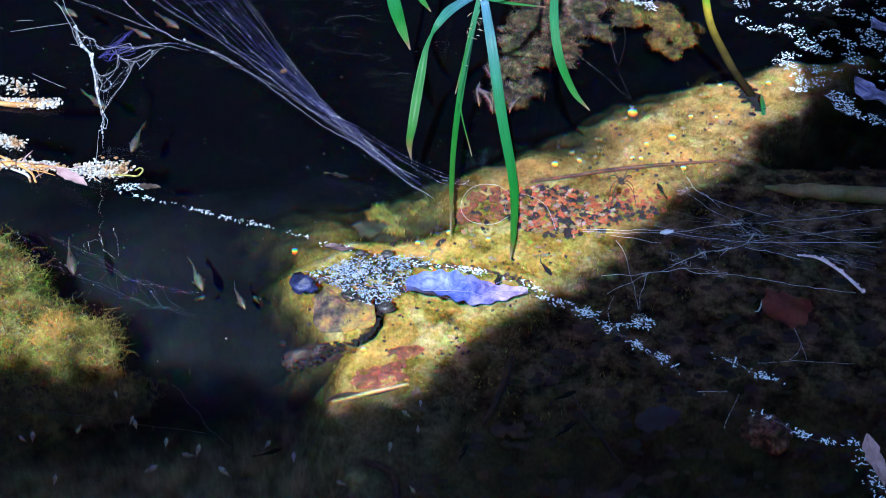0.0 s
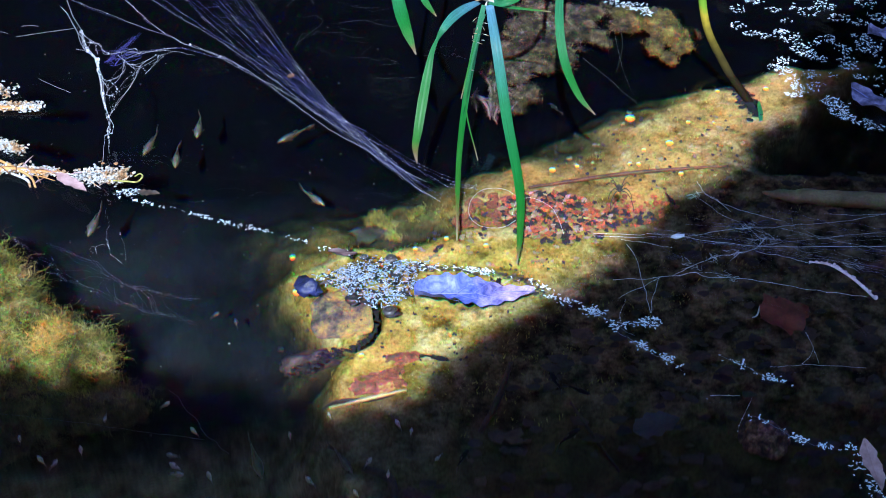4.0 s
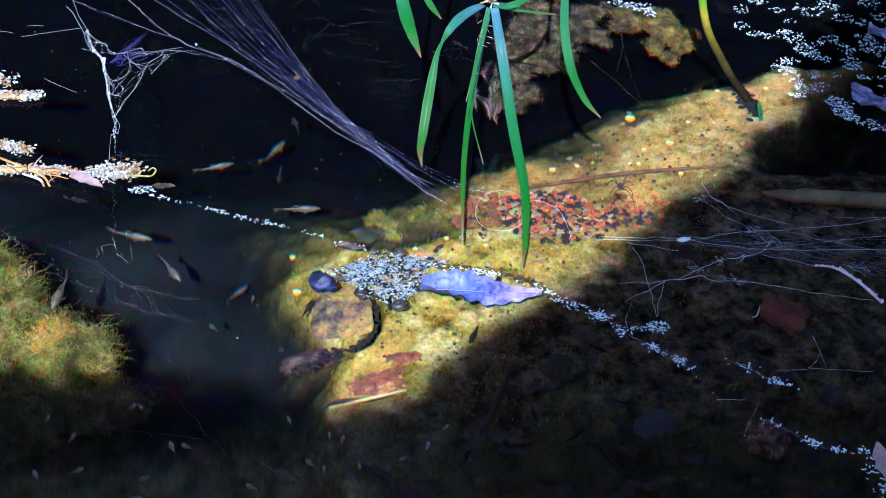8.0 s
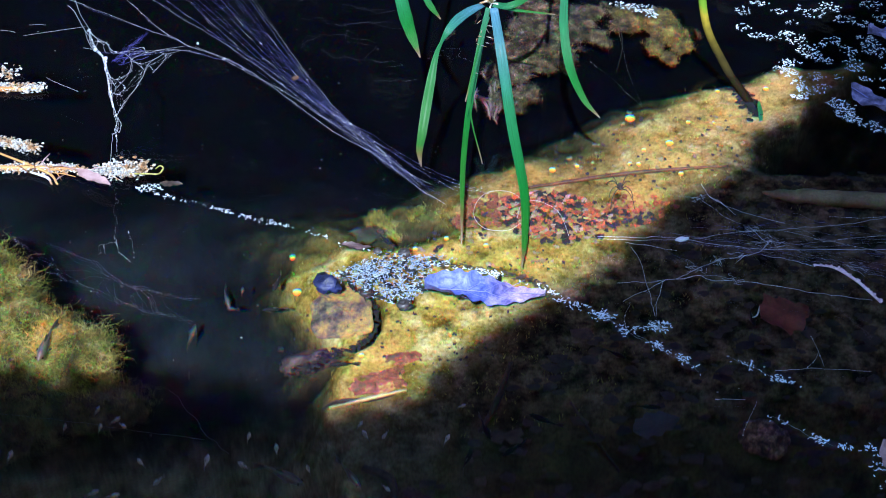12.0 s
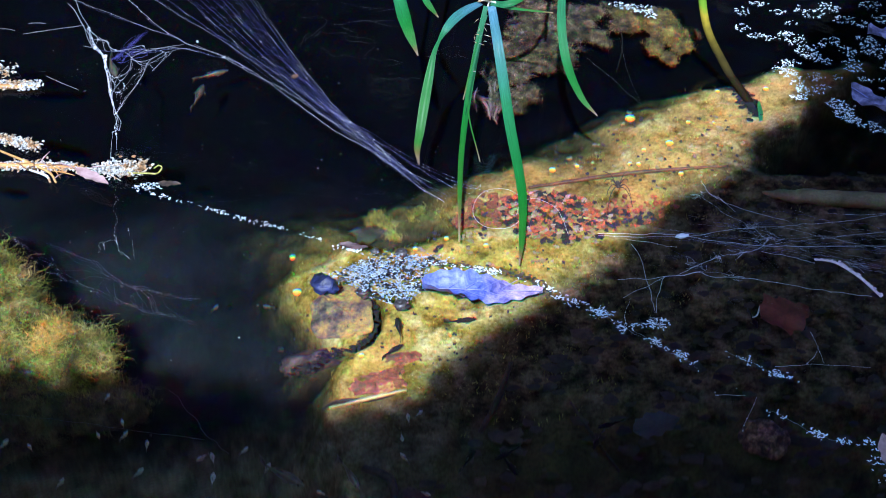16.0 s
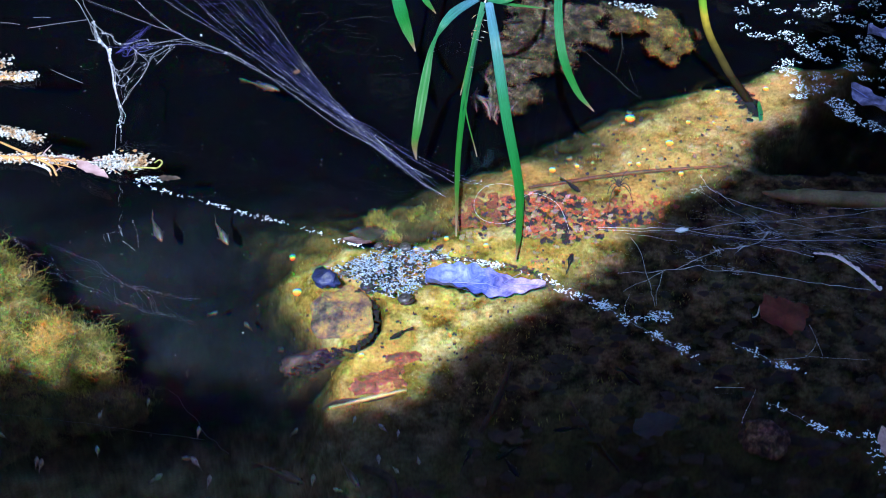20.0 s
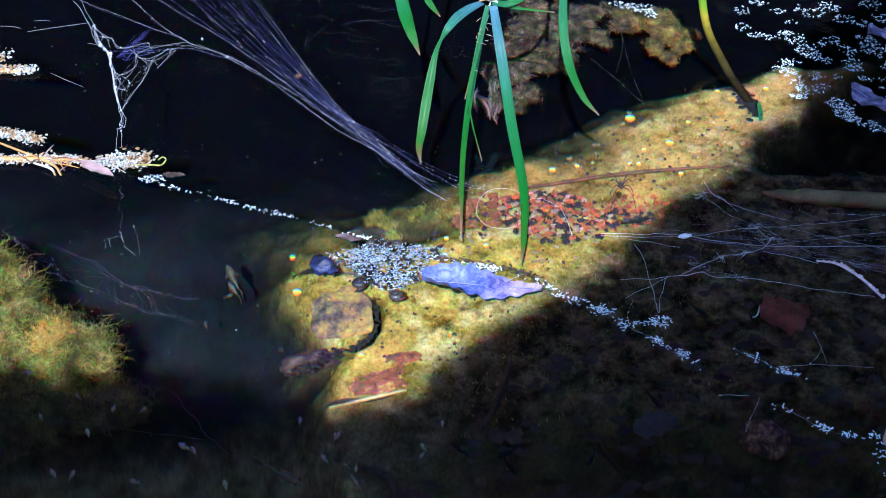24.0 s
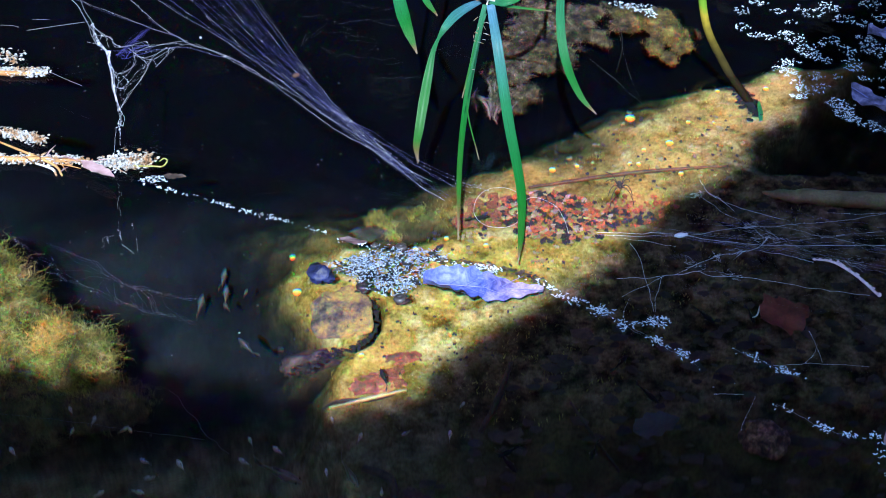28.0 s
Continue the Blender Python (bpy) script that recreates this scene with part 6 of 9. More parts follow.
for pts, w in (([(-0.3611, 0.2309, 0.1092), (-0.3542, 0.227, 0.1034), (-0.3499, 0.223, 0.0952), (-0.3461, 0.2215, 0.0866), (-0.3421, 0.2202, 0.0798), (-0.3388, 0.2184, 0.0708), (-0.3351, 0.2172, 0.0651), (-0.3289, 0.2135, 0.0616)], 0.00022),
               ([(-0.3461, 0.2215, 0.0866), (-0.3451, 0.2197, 0.0776), (-0.3419, 0.2179, 0.0685)], 0.00018),
               ([(-0.3438, 0.2217, 0.0878), (-0.3385, 0.2206, 0.0821), (-0.3354, 0.2195, 0.0764), (-0.339, 0.2181, 0.0697)], 0.00014),
               ([(-0.3354, 0.2195, 0.0764), (-0.328, 0.2191, 0.0742), (-0.3237, 0.2179, 0.0685), (-0.3191, 0.2173, 0.0657), (-0.3096, 0.2174, 0.0663), (-0.3017, 0.2179, 0.0685), (-0.2921, 0.2182, 0.0702), (-0.2893, 0.2172, 0.0651), (-0.2719, 0.2179, 0.0685), (-0.2524, 0.2185, 0.0714)], 0.00012),
               ([(-0.35, 0.2181, 0.0697), (-0.3419, 0.2179, 0.0685)], 0.00012),
               ([(-0.3289, 0.2135, 0.0616), (-0.3288, 0.2049, 0.0554), (-0.3255, 0.1959, 0.0482), (-0.3235, 0.1874, 0.0407), (-0.3203, 0.1778, 0.0321), (-0.316, 0.1687, 0.0238)], 0.00024),
               ([(-0.3098, 0.2159, 0.0633), (-0.3034, 0.212, 0.0606), (-0.2965, 0.2072, 0.0572), (-0.2907, 0.202, 0.0534), (-0.2931, 0.1959, 0.0482), (-0.2967, 0.1912, 0.0441), (-0.3046, 0.1828, 0.0366), (-0.3125, 0.1745, 0.0291), (-0.3155, 0.1691, 0.0242)], 0.00012),
               ([(-0.3034, 0.212, 0.0606), (-0.3041, 0.2058, 0.0561), (-0.3059, 0.2001, 0.052), (-0.309, 0.1959, 0.0482), (-0.317, 0.1895, 0.0426), (-0.3201, 0.1866, 0.04)], 0.00012),
               ([(-0.3034, 0.212, 0.0606), (-0.2987, 0.215, 0.0626), (-0.2927, 0.217, 0.0646), (-0.2876, 0.2174, 0.0663)], 0.0001),
               ([(-0.3016, 0.2091, 0.0586), (-0.2927, 0.2087, 0.0582), (-0.2863, 0.2106, 0.0596), (-0.2798, 0.213, 0.0613), (-0.2734, 0.2164, 0.0637), (-0.2679, 0.2169, 0.064)], 0.0001),
               ([(-0.2907, 0.202, 0.0534), (-0.2872, 0.2082, 0.0579), (-0.2804, 0.213, 0.0613)], 0.0001),
               ([(-0.2679, 0.2164, 0.0637), (-0.274, 0.2091, 0.0586), (-0.2782, 0.2044, 0.0551), (-0.2823, 0.2011, 0.0527)], 0.0001),
               ([(-0.3256, 0.1972, 0.0494), (-0.3216, 0.1938, 0.0464), (-0.3175, 0.19, 0.043)], 0.0001),
               ([(-0.3242, 0.1917, 0.0445), (-0.3178, 0.1959, 0.0482), (-0.3108, 0.198, 0.0501), (-0.3022, 0.2025, 0.0537)], 8e-05),
               ([(-0.316, 0.1687, 0.0238), (-0.3137, 0.1654, 0.0208), (-0.3111, 0.1619, 0.0192), (-0.3109, 0.1564, 0.0177), (-0.3114, 0.1523, 0.0166)], 0.00016),
               ([(-0.3149, 0.1671, 0.0223), (-0.3155, 0.1619, 0.0192), (-0.3162, 0.155, 0.0174), (-0.3141, 0.1483, 0.0155), (-0.312, 0.1409, 0.0134)], 0.0002),
               ([(-0.3163, 0.1564, 0.0177), (-0.3125, 0.1523, 0.0166), (-0.3103, 0.1523, 0.0166)], 0.00014),
               ([(-0.313, 0.1443, 0.0143), (-0.311, 0.1297, 0.0102)], 0.0001),
               ([(-0.2679, 0.2169, 0.064), (-0.26, 0.2174, 0.0663), (-0.2522, 0.2176, 0.0674), (-0.242, 0.217, 0.0646), (-0.2354, 0.2164, 0.0637)], 0.0001)):
    knotted.append(thread(curtain, pts, w * 0.7, BRIGHTSILK, n=4, jitter=0.0006, label="white knotted strand"))
for x, y, z, s in [(-0.3392, 0.2178, 0.068, 0.00225), (-0.3352, 0.2169, 0.064, 0.0015), (-0.3289, 0.213, 0.0613, 0.002), (-0.3286, 0.2101, 0.0592, 0.0015), (-0.3288, 0.2044, 0.0551, 0.00125), (-0.3228, 0.1862, 0.0396, 0.00175), (-0.3166, 0.1691, 0.0242, 0.00125), (-0.314, 0.1476, 0.0153, 0.00125), (-0.3034, 0.212, 0.0606, 0.0008), (-0.3093, 0.1895, 0.0426, 0.001), (-0.2921, 0.2182, 0.0702, 0.0006), (-0.2893, 0.2172, 0.0651, 0.0007), (-0.2735, 0.2169, 0.064, 0.00075), (-0.2907, 0.202, 0.0534, 0.0006), (-0.3191, 0.2173, 0.0657, 0.001), (-0.3354, 0.2195, 0.0764, 0.0009), (-0.3439, 0.2215, 0.0866, 0.001), (-0.2967, 0.1912, 0.0441, 0.00075), (-0.3162, 0.155, 0.0174, 0.0009), (-0.2389, 0.2191, 0.0742, 0.0013)]:
    part("knot", Shape().blob((x, y, z), (s * 0.75, s, s * 0.8), x * 900, 0.5, 1.8, 5, 7), BRIGHTSILK, curtain, "clotted knot of white silk")
crumbs(curtain, knotted, 150, 0.00042, 62, BRIGHTSILK)
# threads laid on the water below the debris to stand in for the web's reflection
dangle = thing("web_strand", (-0.2964, 0.0324, 0), "faint threads laid on the water as the web's reflection", "web strand")
dl = [thread(dangle, [(-0.3047, 0.0814, 0.002), (-0.2984, 0.0611, 0.002), (-0.2997, 0.0462, 0.002), (-0.2945, 0.0315, 0.002), (-0.2927, 0.014, 0.002)], 0.00002, BRIGHTSILK, jitter=0.004, n=10), thread(dangle, [(-0.2927, 0.014, 0.002), (-0.29, 0.0046, 0.002), (-0.2964, 0.0015, 0.002), (-0.3017, -0.0016, 0.002), (-0.302, -0.0154, 0.002)], 0.00003, BRIGHTSILK, jitter=0.004, n=8),
    thread(dangle, [(-0.29, 0.0046, 0.002), (-0.2866, -0.0032, 0.002)], 0.00003, BRIGHTSILK), thread(dangle, [(-0.3001, -0.0001, 0.002), (-0.2965, -0.0108, 0.002)], 0.00003, BRIGHTSILK), thread(dangle, [(-0.2814, 0.0179, 0.002), (-0.2756, 0.0023, 0.002), (-0.2696, -0.0154, 0.002)], 0.00001, BRIGHTSILK, jitter=0.002), thread(dangle, [(-0.2852, -0.0108, 0.002), (-0.2781, -0.0169, 0.002), (-0.2724, -0.0214, 0.002)], 0.00003, BRIGHTSILK, jitter=0.002)]
crumbs(dangle, dl, 30, 0.00045, 7, BRIGHTSILK)

# the low web at the other side
WR = Vector((0.2103, -0.0012, 0.012))
side_web = thing("spider_web", WR, "loose low spider web stretched over shaded water", "spider web")
sl = []
for pts, w in (([(0.1365, 0.0019, 0.012), (0.1711, 0.0011, 0.012), (0.208, -0.0005, 0.012), (0.2246, -0.0051, 0.012), (0.2531, -0.0112, 0.012), (0.277, -0.0151, 0.012), (0.3257, -0.0158, 0.012), (0.3944, -0.0151, 0.012)], 0.000108),
               ([(0.1363, -0.0012, 0.012), (0.1805, -0.0028, 0.012), (0.2202, -0.0012, 0.012), (0.2563, 0.0081, 0.012), (0.2968, 0.012, 0.012), (0.3223, 0.0152, 0.012), (0.3582, 0.0192, 0.012), (0.4062, 0.0312, 0.012)], 8.1e-05),
               ([(0.1478, -0.0594, 0.012), (0.1741, -0.058, 0.012), (0.1985, -0.0536, 0.012), (0.218, -0.0507, 0.012), (0.2268, -0.0558, 0.012), (0.2597, -0.058, 0.012), (0.2914, -0.0666, 0.012), (0.3138, -0.0722, 0.012), (0.3364, -0.0764, 0.012), (0.3566, -0.0806, 0.012)], 9.9e-05),
               ([(0.1985, -0.0536, 0.012), (0.2196, -0.0398, 0.012), (0.2406, -0.0286, 0.012), (0.2558, -0.0249, 0.012), (0.2738, -0.0189, 0.012), (0.2868, -0.0043, 0.012)], 9.9e-05),
               ([(0.2756, -0.0226, 0.012), (0.2986, -0.0294, 0.012), (0.3187, -0.0376, 0.012)], 8.1e-05),
               ([(0.1638, -0.012, 0.012), (0.1701, -0.0301, 0.012), (0.1722, -0.058, 0.012), (0.174, -0.0792, 0.012), (0.1743, -0.0999, 0.012)], 9e-05),
               ([(0.1865, -0.058, 0.012), (0.1796, -0.0792, 0.012), (0.1753, -0.0999, 0.012)], 9e-05),
               ([(0.1502, -0.0827, 0.012), (0.1731, -0.0666, 0.012), (0.1876, -0.0565, 0.012)], 7.2e-05),
               ([(0.2384, 0.0794, 0.012), (0.244, 0.0583, 0.012), (0.2618, 0.0417, 0.012), (0.285, 0.0296, 0.012), (0.3043, 0.02, 0.012)], 9e-05),
               ([(0.2432, 0.0599, 0.012), (0.253, 0.05, 0.012), (0.2627, 0.032, 0.012)], 7.2e-05),
               ([(0.2708, 0.0176, 0.012), (0.2778, 0.0034, 0.012), (0.2842, -0.0074, 0.012)], 5.4e-05),
               ([(0.1605, -0.0059, 0.012), (0.1796, -0.0105, 0.012), (0.2034, -0.0166, 0.012)], 7.2e-05),
               ([(0.2009, -0.0536, 0.012), (0.2278, -0.0493, 0.012), (0.255, -0.058, 0.012)], 4.5e-05),
               ([(0.2335, 0.0566, 0.012), (0.2589, 0.0239, 0.012), (0.2941, -0.002, 0.012)], 3.6e-05),
               ([(0.2968, 0.012, 0.012), (0.3426, -0.0059, 0.012), (0.3925, -0.0226, 0.012)], 4.5e-05),
               ([(0.277, -0.0151, 0.012), (0.3229, -0.0059, 0.012), (0.3997, 0.0058, 0.012)], 3.6e-05),
               ([(0.3454, 0.0296, 0.012), (0.3754, 0.0288, 0.012), (0.406, 0.0304, 0.012)], 4.5e-05)):
    sl.append(thread(side_web, pts, w * 1.25, BRIGHTSILK, n=6, jitter=0.0012))
strong = list(sl)
for k in range(22):
    a = Vector((0.151, -0.002, 0.012)).lerp(Vector((0.2302, 0.0336, 0.012)), r.random()) + Vector((abs(r.gauss(0, 0.06)), r.gauss(0, 0.006), 0))
    b = Vector((0.3883, -0.0046, 0.03)).lerp(Vector((0.3747, -0.067, 0.02)), r.random())
    m = a.lerp(b, r.uniform(0.3, 0.6)) + Vector((r.gauss(0, 0.012), r.gauss(0, 0.010), -0.004))
    sl.append(thread(side_web, [a, m, b], material=SILK if k % 3 == 0 else BRIGHTSILK, r=r.choice((0.000015, 0.00002, 0.00003)), n=8, jitter=0.0024))
for k in range(30):
    la, lb = r.sample(sl, 2)
    i = r.randrange(2, 11)
    if (la[i] - lb[i]).length < 0.08:
        thread(side_web, [la[i], la[i].lerp(lb[i], 0.5) + Vector((0, 0, -0.002)), lb[i]], 0.00002, n=3)
crumbs(side_web, strong, 150, 0.00045, 8, BRIGHTSILK)
crumbs(side_web, sl, 200, 0.00030, 18, BRIGHTSILK)
# glints of the low web, made as thicker bright bits
for k in range(50):
    la = r.choice(strong)
    i = r.randrange(1, len(la) - 2)
    thread(side_web, [la[i], la[i].lerp(la[i + 1], r.uniform(0.2, 0.9))], 0.00014, BRIGHTSILK, n=1, label="short thick bit of thread that stands in for a glint")
for q, s in (((0.2178, -0.042, 0.012), 0.006), ((0.2841, -0.0082, 0.012), 0.005), ((0.2393, -0.0309, 0.012), 0.005), ((0.3547, -0.0383, 0.012), 0.006), ((0.2481, -0.0565, 0.012), 0.004), ((0.2335, 0.0566, 0.012), 0.004), ((0.2567, -0.0249, 0.012), 0.004), ((0.1736, -0.11, 0.012), 0.005), ((0.2703, 0.0113, 0.012), 0.003)):
    for k in range(9):
        a = Vector(q) + Vector((r.gauss(0, s * 0.8), r.gauss(0, s * 0.5), 0))
        thread(side_web, [a, a + Vector((r.gauss(0, s), r.gauss(0, s * 0.7), 0.001)), a + Vector((r.gauss(0, s), r.gauss(0, s * 0.7), 0))], 0.00007, BRIGHTSILK, n=4, jitter=0.003)
low = []
for pts, w in (([(0.2642, -0.155, 0.004), (0.2939, -0.1519, 0.004), (0.3114, -0.1537, 0.004), (0.3401, -0.1556, 0.004)], 8e-05),
               ([(0.3007, -0.1149, 0.004), (0.3021, -0.1346, 0.004), (0.3041, -0.1506, 0.004)], 8e-05),
               ([(0.3027, -0.1314, 0.004), (0.2973, -0.1442, 0.004), (0.2906, -0.1506, 0.004)], 6e-05),
               ([(0.2123, -0.1869, 0.004), (0.2212, -0.1863, 0.004), (0.2351, -0.1869, 0.004)], 0.0001),
               ([(0.2271, -0.2237, 0.004), (0.234, -0.2082, 0.004), (0.2435, -0.1887, 0.004)], 6e-05),
               ([(0.1506, -0.1082, 0.004), (0.1514, -0.0913, 0.004), (0.1579, -0.0739, 0.004)], 6e-05)):
    low.append(thread(side_web, pts, w, BRIGHTSILK, n=5, jitter=0.0012, label="short loose thread"))
crumbs(side_web, low, 40, 0.0005, 64, BRIGHTSILK)
part("wrapped_prey", Shape().blob((0.2103, -0.0012, 0.012), (0.006, 0.0022, 0.002), 6, 0.6, 2.2, 6, 9, 0.2), BRIGHTSILK, side_web, "small wad of pale silk")
C_TW = (0.3378, -0.0635, 0.02)
twig = thing("twig", C_TW, "pale pinkish knobbly twig caught in the web", "twig")
tl = spline([(0.3166, -0.0454, 0.02), (0.3294, -0.0483, 0.02), (0.3393, -0.057, 0.02), (0.3492, -0.0713, 0.02), (0.3579, -0.0895, 0.02), (0.36, -0.0922, 0.02)], 6)
part("stem", Shape().tube(tl, [0.0006, 0.0012, 0.0012, 0.0006], 6), PALETWIG, twig)
for k, p in enumerate(tl[::1]):
    part("bud", Shape().blob(p + Vector((r.gauss(0, 0.0012), r.gauss(0, 0.0012), 0.0008)), (0.0013 * r.uniform(0.6, 1.5), 0.0010, 0.0010), k, 0.4, 1.5, 5, 6), PALETWIG, twig)

# faint old threads under the surface beside the algae
old = thing("sunken_web", (-0.266, -0.0562, -0.004), "faint old web threads just under the surface", "spider web")
old_lines = []
for band in ([(-0.3506, 0.0113, -0.004), (-0.313, -0.0134, -0.004), (-0.2765, -0.038, -0.004), (-0.2579, -0.0475, -0.004), (-0.2324, -0.0562, -0.004), (-0.2076, -0.0619, -0.004)], [(-0.356, -0.0194, -0.004), (-0.3283, -0.0343, -0.004), (-0.2845, -0.0598, -0.004), (-0.2507, -0.076, -0.004), (-0.2281, -0.0844, -0.004), (-0.2057, -0.0926, -0.004)], [(-0.3851, 0.0192, -0.004), (-0.3604, -0.0004, -0.004), (-0.3283, -0.0343, -0.004)], [(-0.2631, -0.0453, -0.004), (-0.25, -0.0598, -0.004), (-0.2421, -0.0704, -0.004), (-0.2281, -0.0844, -0.004)]):
    for k in range(5):
        old_lines.append(thread(old, [Vector(q) + Vector((r.gauss(0, 0.003), r.gauss(0, 0.0022), 0)) for q in band], r.choice((0.000015, 0.00002, 0.00003)), DIMSILK, n=6, jitter=0.0032))
for k in range(22):
    la, lb = r.sample(old_lines[:10], 2)
    i = r.randrange(6, 24)
    thread(old, [la[i], la[i].lerp(lb[i], 0.5) + Vector((r.gauss(0, 0.003), r.gauss(0, 0.003), 0)), lb[min(i + 3, 30)]], 0.00002, DIMSILK, n=4, jitter=0.003)
crumbs(old, old_lines, 40, 0.0007, 9, DIMSILK)
thread(old, [(-0.3598, -0.1928, -0.003), (-0.2878, -0.2028, -0.003), (-0.2252, -0.2144, -0.003), (-0.1812, -0.2218, -0.003)], 0.00007, DIMSILK, n=6, jitter=0.001)
thread(old, [(-0.2149, -0.1697, -0.003), (-0.1933, -0.1969, -0.003), (-0.1772, -0.2201, -0.003), (-0.1602, -0.237, -0.003)], 0.00006, DIMSILK, n=6, jitter=0.003)
thread(fan, [(0.1439, 0.2319, 0.05), (0.1702, 0.2144, 0.035), (0.1995, 0.2069, 0.01)], 0.00002, BRIGHTSILK, n=5, jitter=0.001)
thread(fan, [(0.1749, 0.2468, 0.07), (0.1831, 0.2141, 0.045), (0.1984, 0.2089, 0.012)], 0.000015, BRIGHTSILK, n=5)
for pts in ([(-0.4376, 0.3065, 0.03), (-0.4091, 0.3155, 0.03), (-0.3768, 0.3246, 0.03)], [(-0.4745, 0.3178, 0.03), (-0.4566, 0.3167, 0.03), (-0.4475, 0.3133, 0.03)], [(-0.4368, 0.3281, 0.03), (-0.4276, 0.3292, 0.03), (-0.419, 0.3281, 0.03)], [(-0.4017, 0.2426, 0.02), (-0.3843, 0.2303, 0.02), (-0.3635, 0.217, 0.02)]):
    thread(curtain, pts, 0.00012, BRIGHTSILK, n=4, label="stray bright thread")
for k in range(16):
    a, b = Vector((-0.3227, 0.2151, 0.056)), Vector((-0.2948, 0.2644, 0.062))
    thread(curtain, [a + Vector((r.gauss(0, 0.0015), r.gauss(0, 0.001), 0)), a.lerp(b, 0.45) + Vector((r.gauss(0, 0.003), r.gauss(0, 0.002), r.gauss(0, 0.002))), a.lerp(b, r.uniform(0.6, 1.0)) + Vector((r.gauss(0, 0.002), r.gauss(0, 0.002), 0))], 0.00003, VIOLETSILK, n=4, jitter=0.0015, label="feathery violet silk")


# ---- the spider ----
C_SP = Vector((0.1608, 0.063, 0.02))
spider = thing("spider", C_SP, "small long-legged brown spider hanging in its web", "spider")
part("abdomen", Shape().blob(C_SP + Vector((0, 0.003, 0)), (0.0021, 0.0038, 0.0020), 1, 0.15, 1.5, 7, 10), SPIDER, spider)
part("head", Shape().blob(C_SP + Vector((0, -0.0022, 0)), (0.0015, 0.0018, 0.0012), 2, 0.1, 1.5, 6, 8), SPIDER, spider)
for k in range(8):
    s, j = (1 if k % 2 else -1), k // 2
    a = Vector((s * 0.0012, -0.002 + 0.0008 * j, 0))
    spread = (-0.017, -0.006, 0.008, 0.018)[j]
    part("leg", Shape().tube(spline([C_SP + a, C_SP + a + Vector((s * 0.004, spread * 0.5, 0.004)), C_SP + a + Vector((s * 0.008, spread, 0.001)), C_SP + a + Vector((s * 0.0095, spread * 1.45, -0.004))], 4), [0.0005, 0.0004, 0.0003], 4), SPIDER, spider)

# ---- motes that hang in the dark water ----
mote_rng = random.Random(44)
motes = Shape()
for _ in range(90):
    x, y, z = mote_rng.uniform(-0.42, 0.02), mote_rng.uniform(-0.22, 0.36), -mote_rng.uniform(0.006, 0.05)
    if bed(x, y) > z - 0.02:
        continue
    g = mote_rng.uniform(0.0004, 0.0013)
    motes.blob((x, y, z), (g, g * mote_rng.uniform(0.5, 1.6), g * 0.7), mote_rng.random() * 40, 0.4, 1.5, 4, 6)
tagged(new("silt_motes", motes.mesh("silt_motes", MOTE)), "faint grey motes of silt hanging in dark water", "silt", kind="stuff")

# ---- flecks on the surface ----
r = random.Random(19)
flecks = []
for q in [(-0.4429, 0.3655), (-0.4158, 0.3263), (-0.3825, 0.2897), (-0.2145, 0.0737), (-0.1849, 0.1263), (-0.0587, 0.0996), (-0.3319, 0.0823), (-0.3729, 0.1632), (-0.2851, 0.3084), (-0.1622, 0.369), (-0.1199, 0.3809), (-0.1678, -0.1141), (-0.2192, -0.1402), (-0.1197, 0.1173), (0.1808, -0.1286), (0.2527, -0.1479), (0.211, -0.1758), (0.2285, -0.1716)]:
    s = r.uniform(0.0004, 0.0010)
    flecks.append(single("fleck", Shape().blob((q[0], q[1], 0.001), (s, s * 0.7, s * 0.5), r.random() * 30, 0.4, 1.5, 5, 7), FLECK, (q[0], q[1], 0), "tiny pale fleck floating on the water", "fleck", "flecks on the water"))


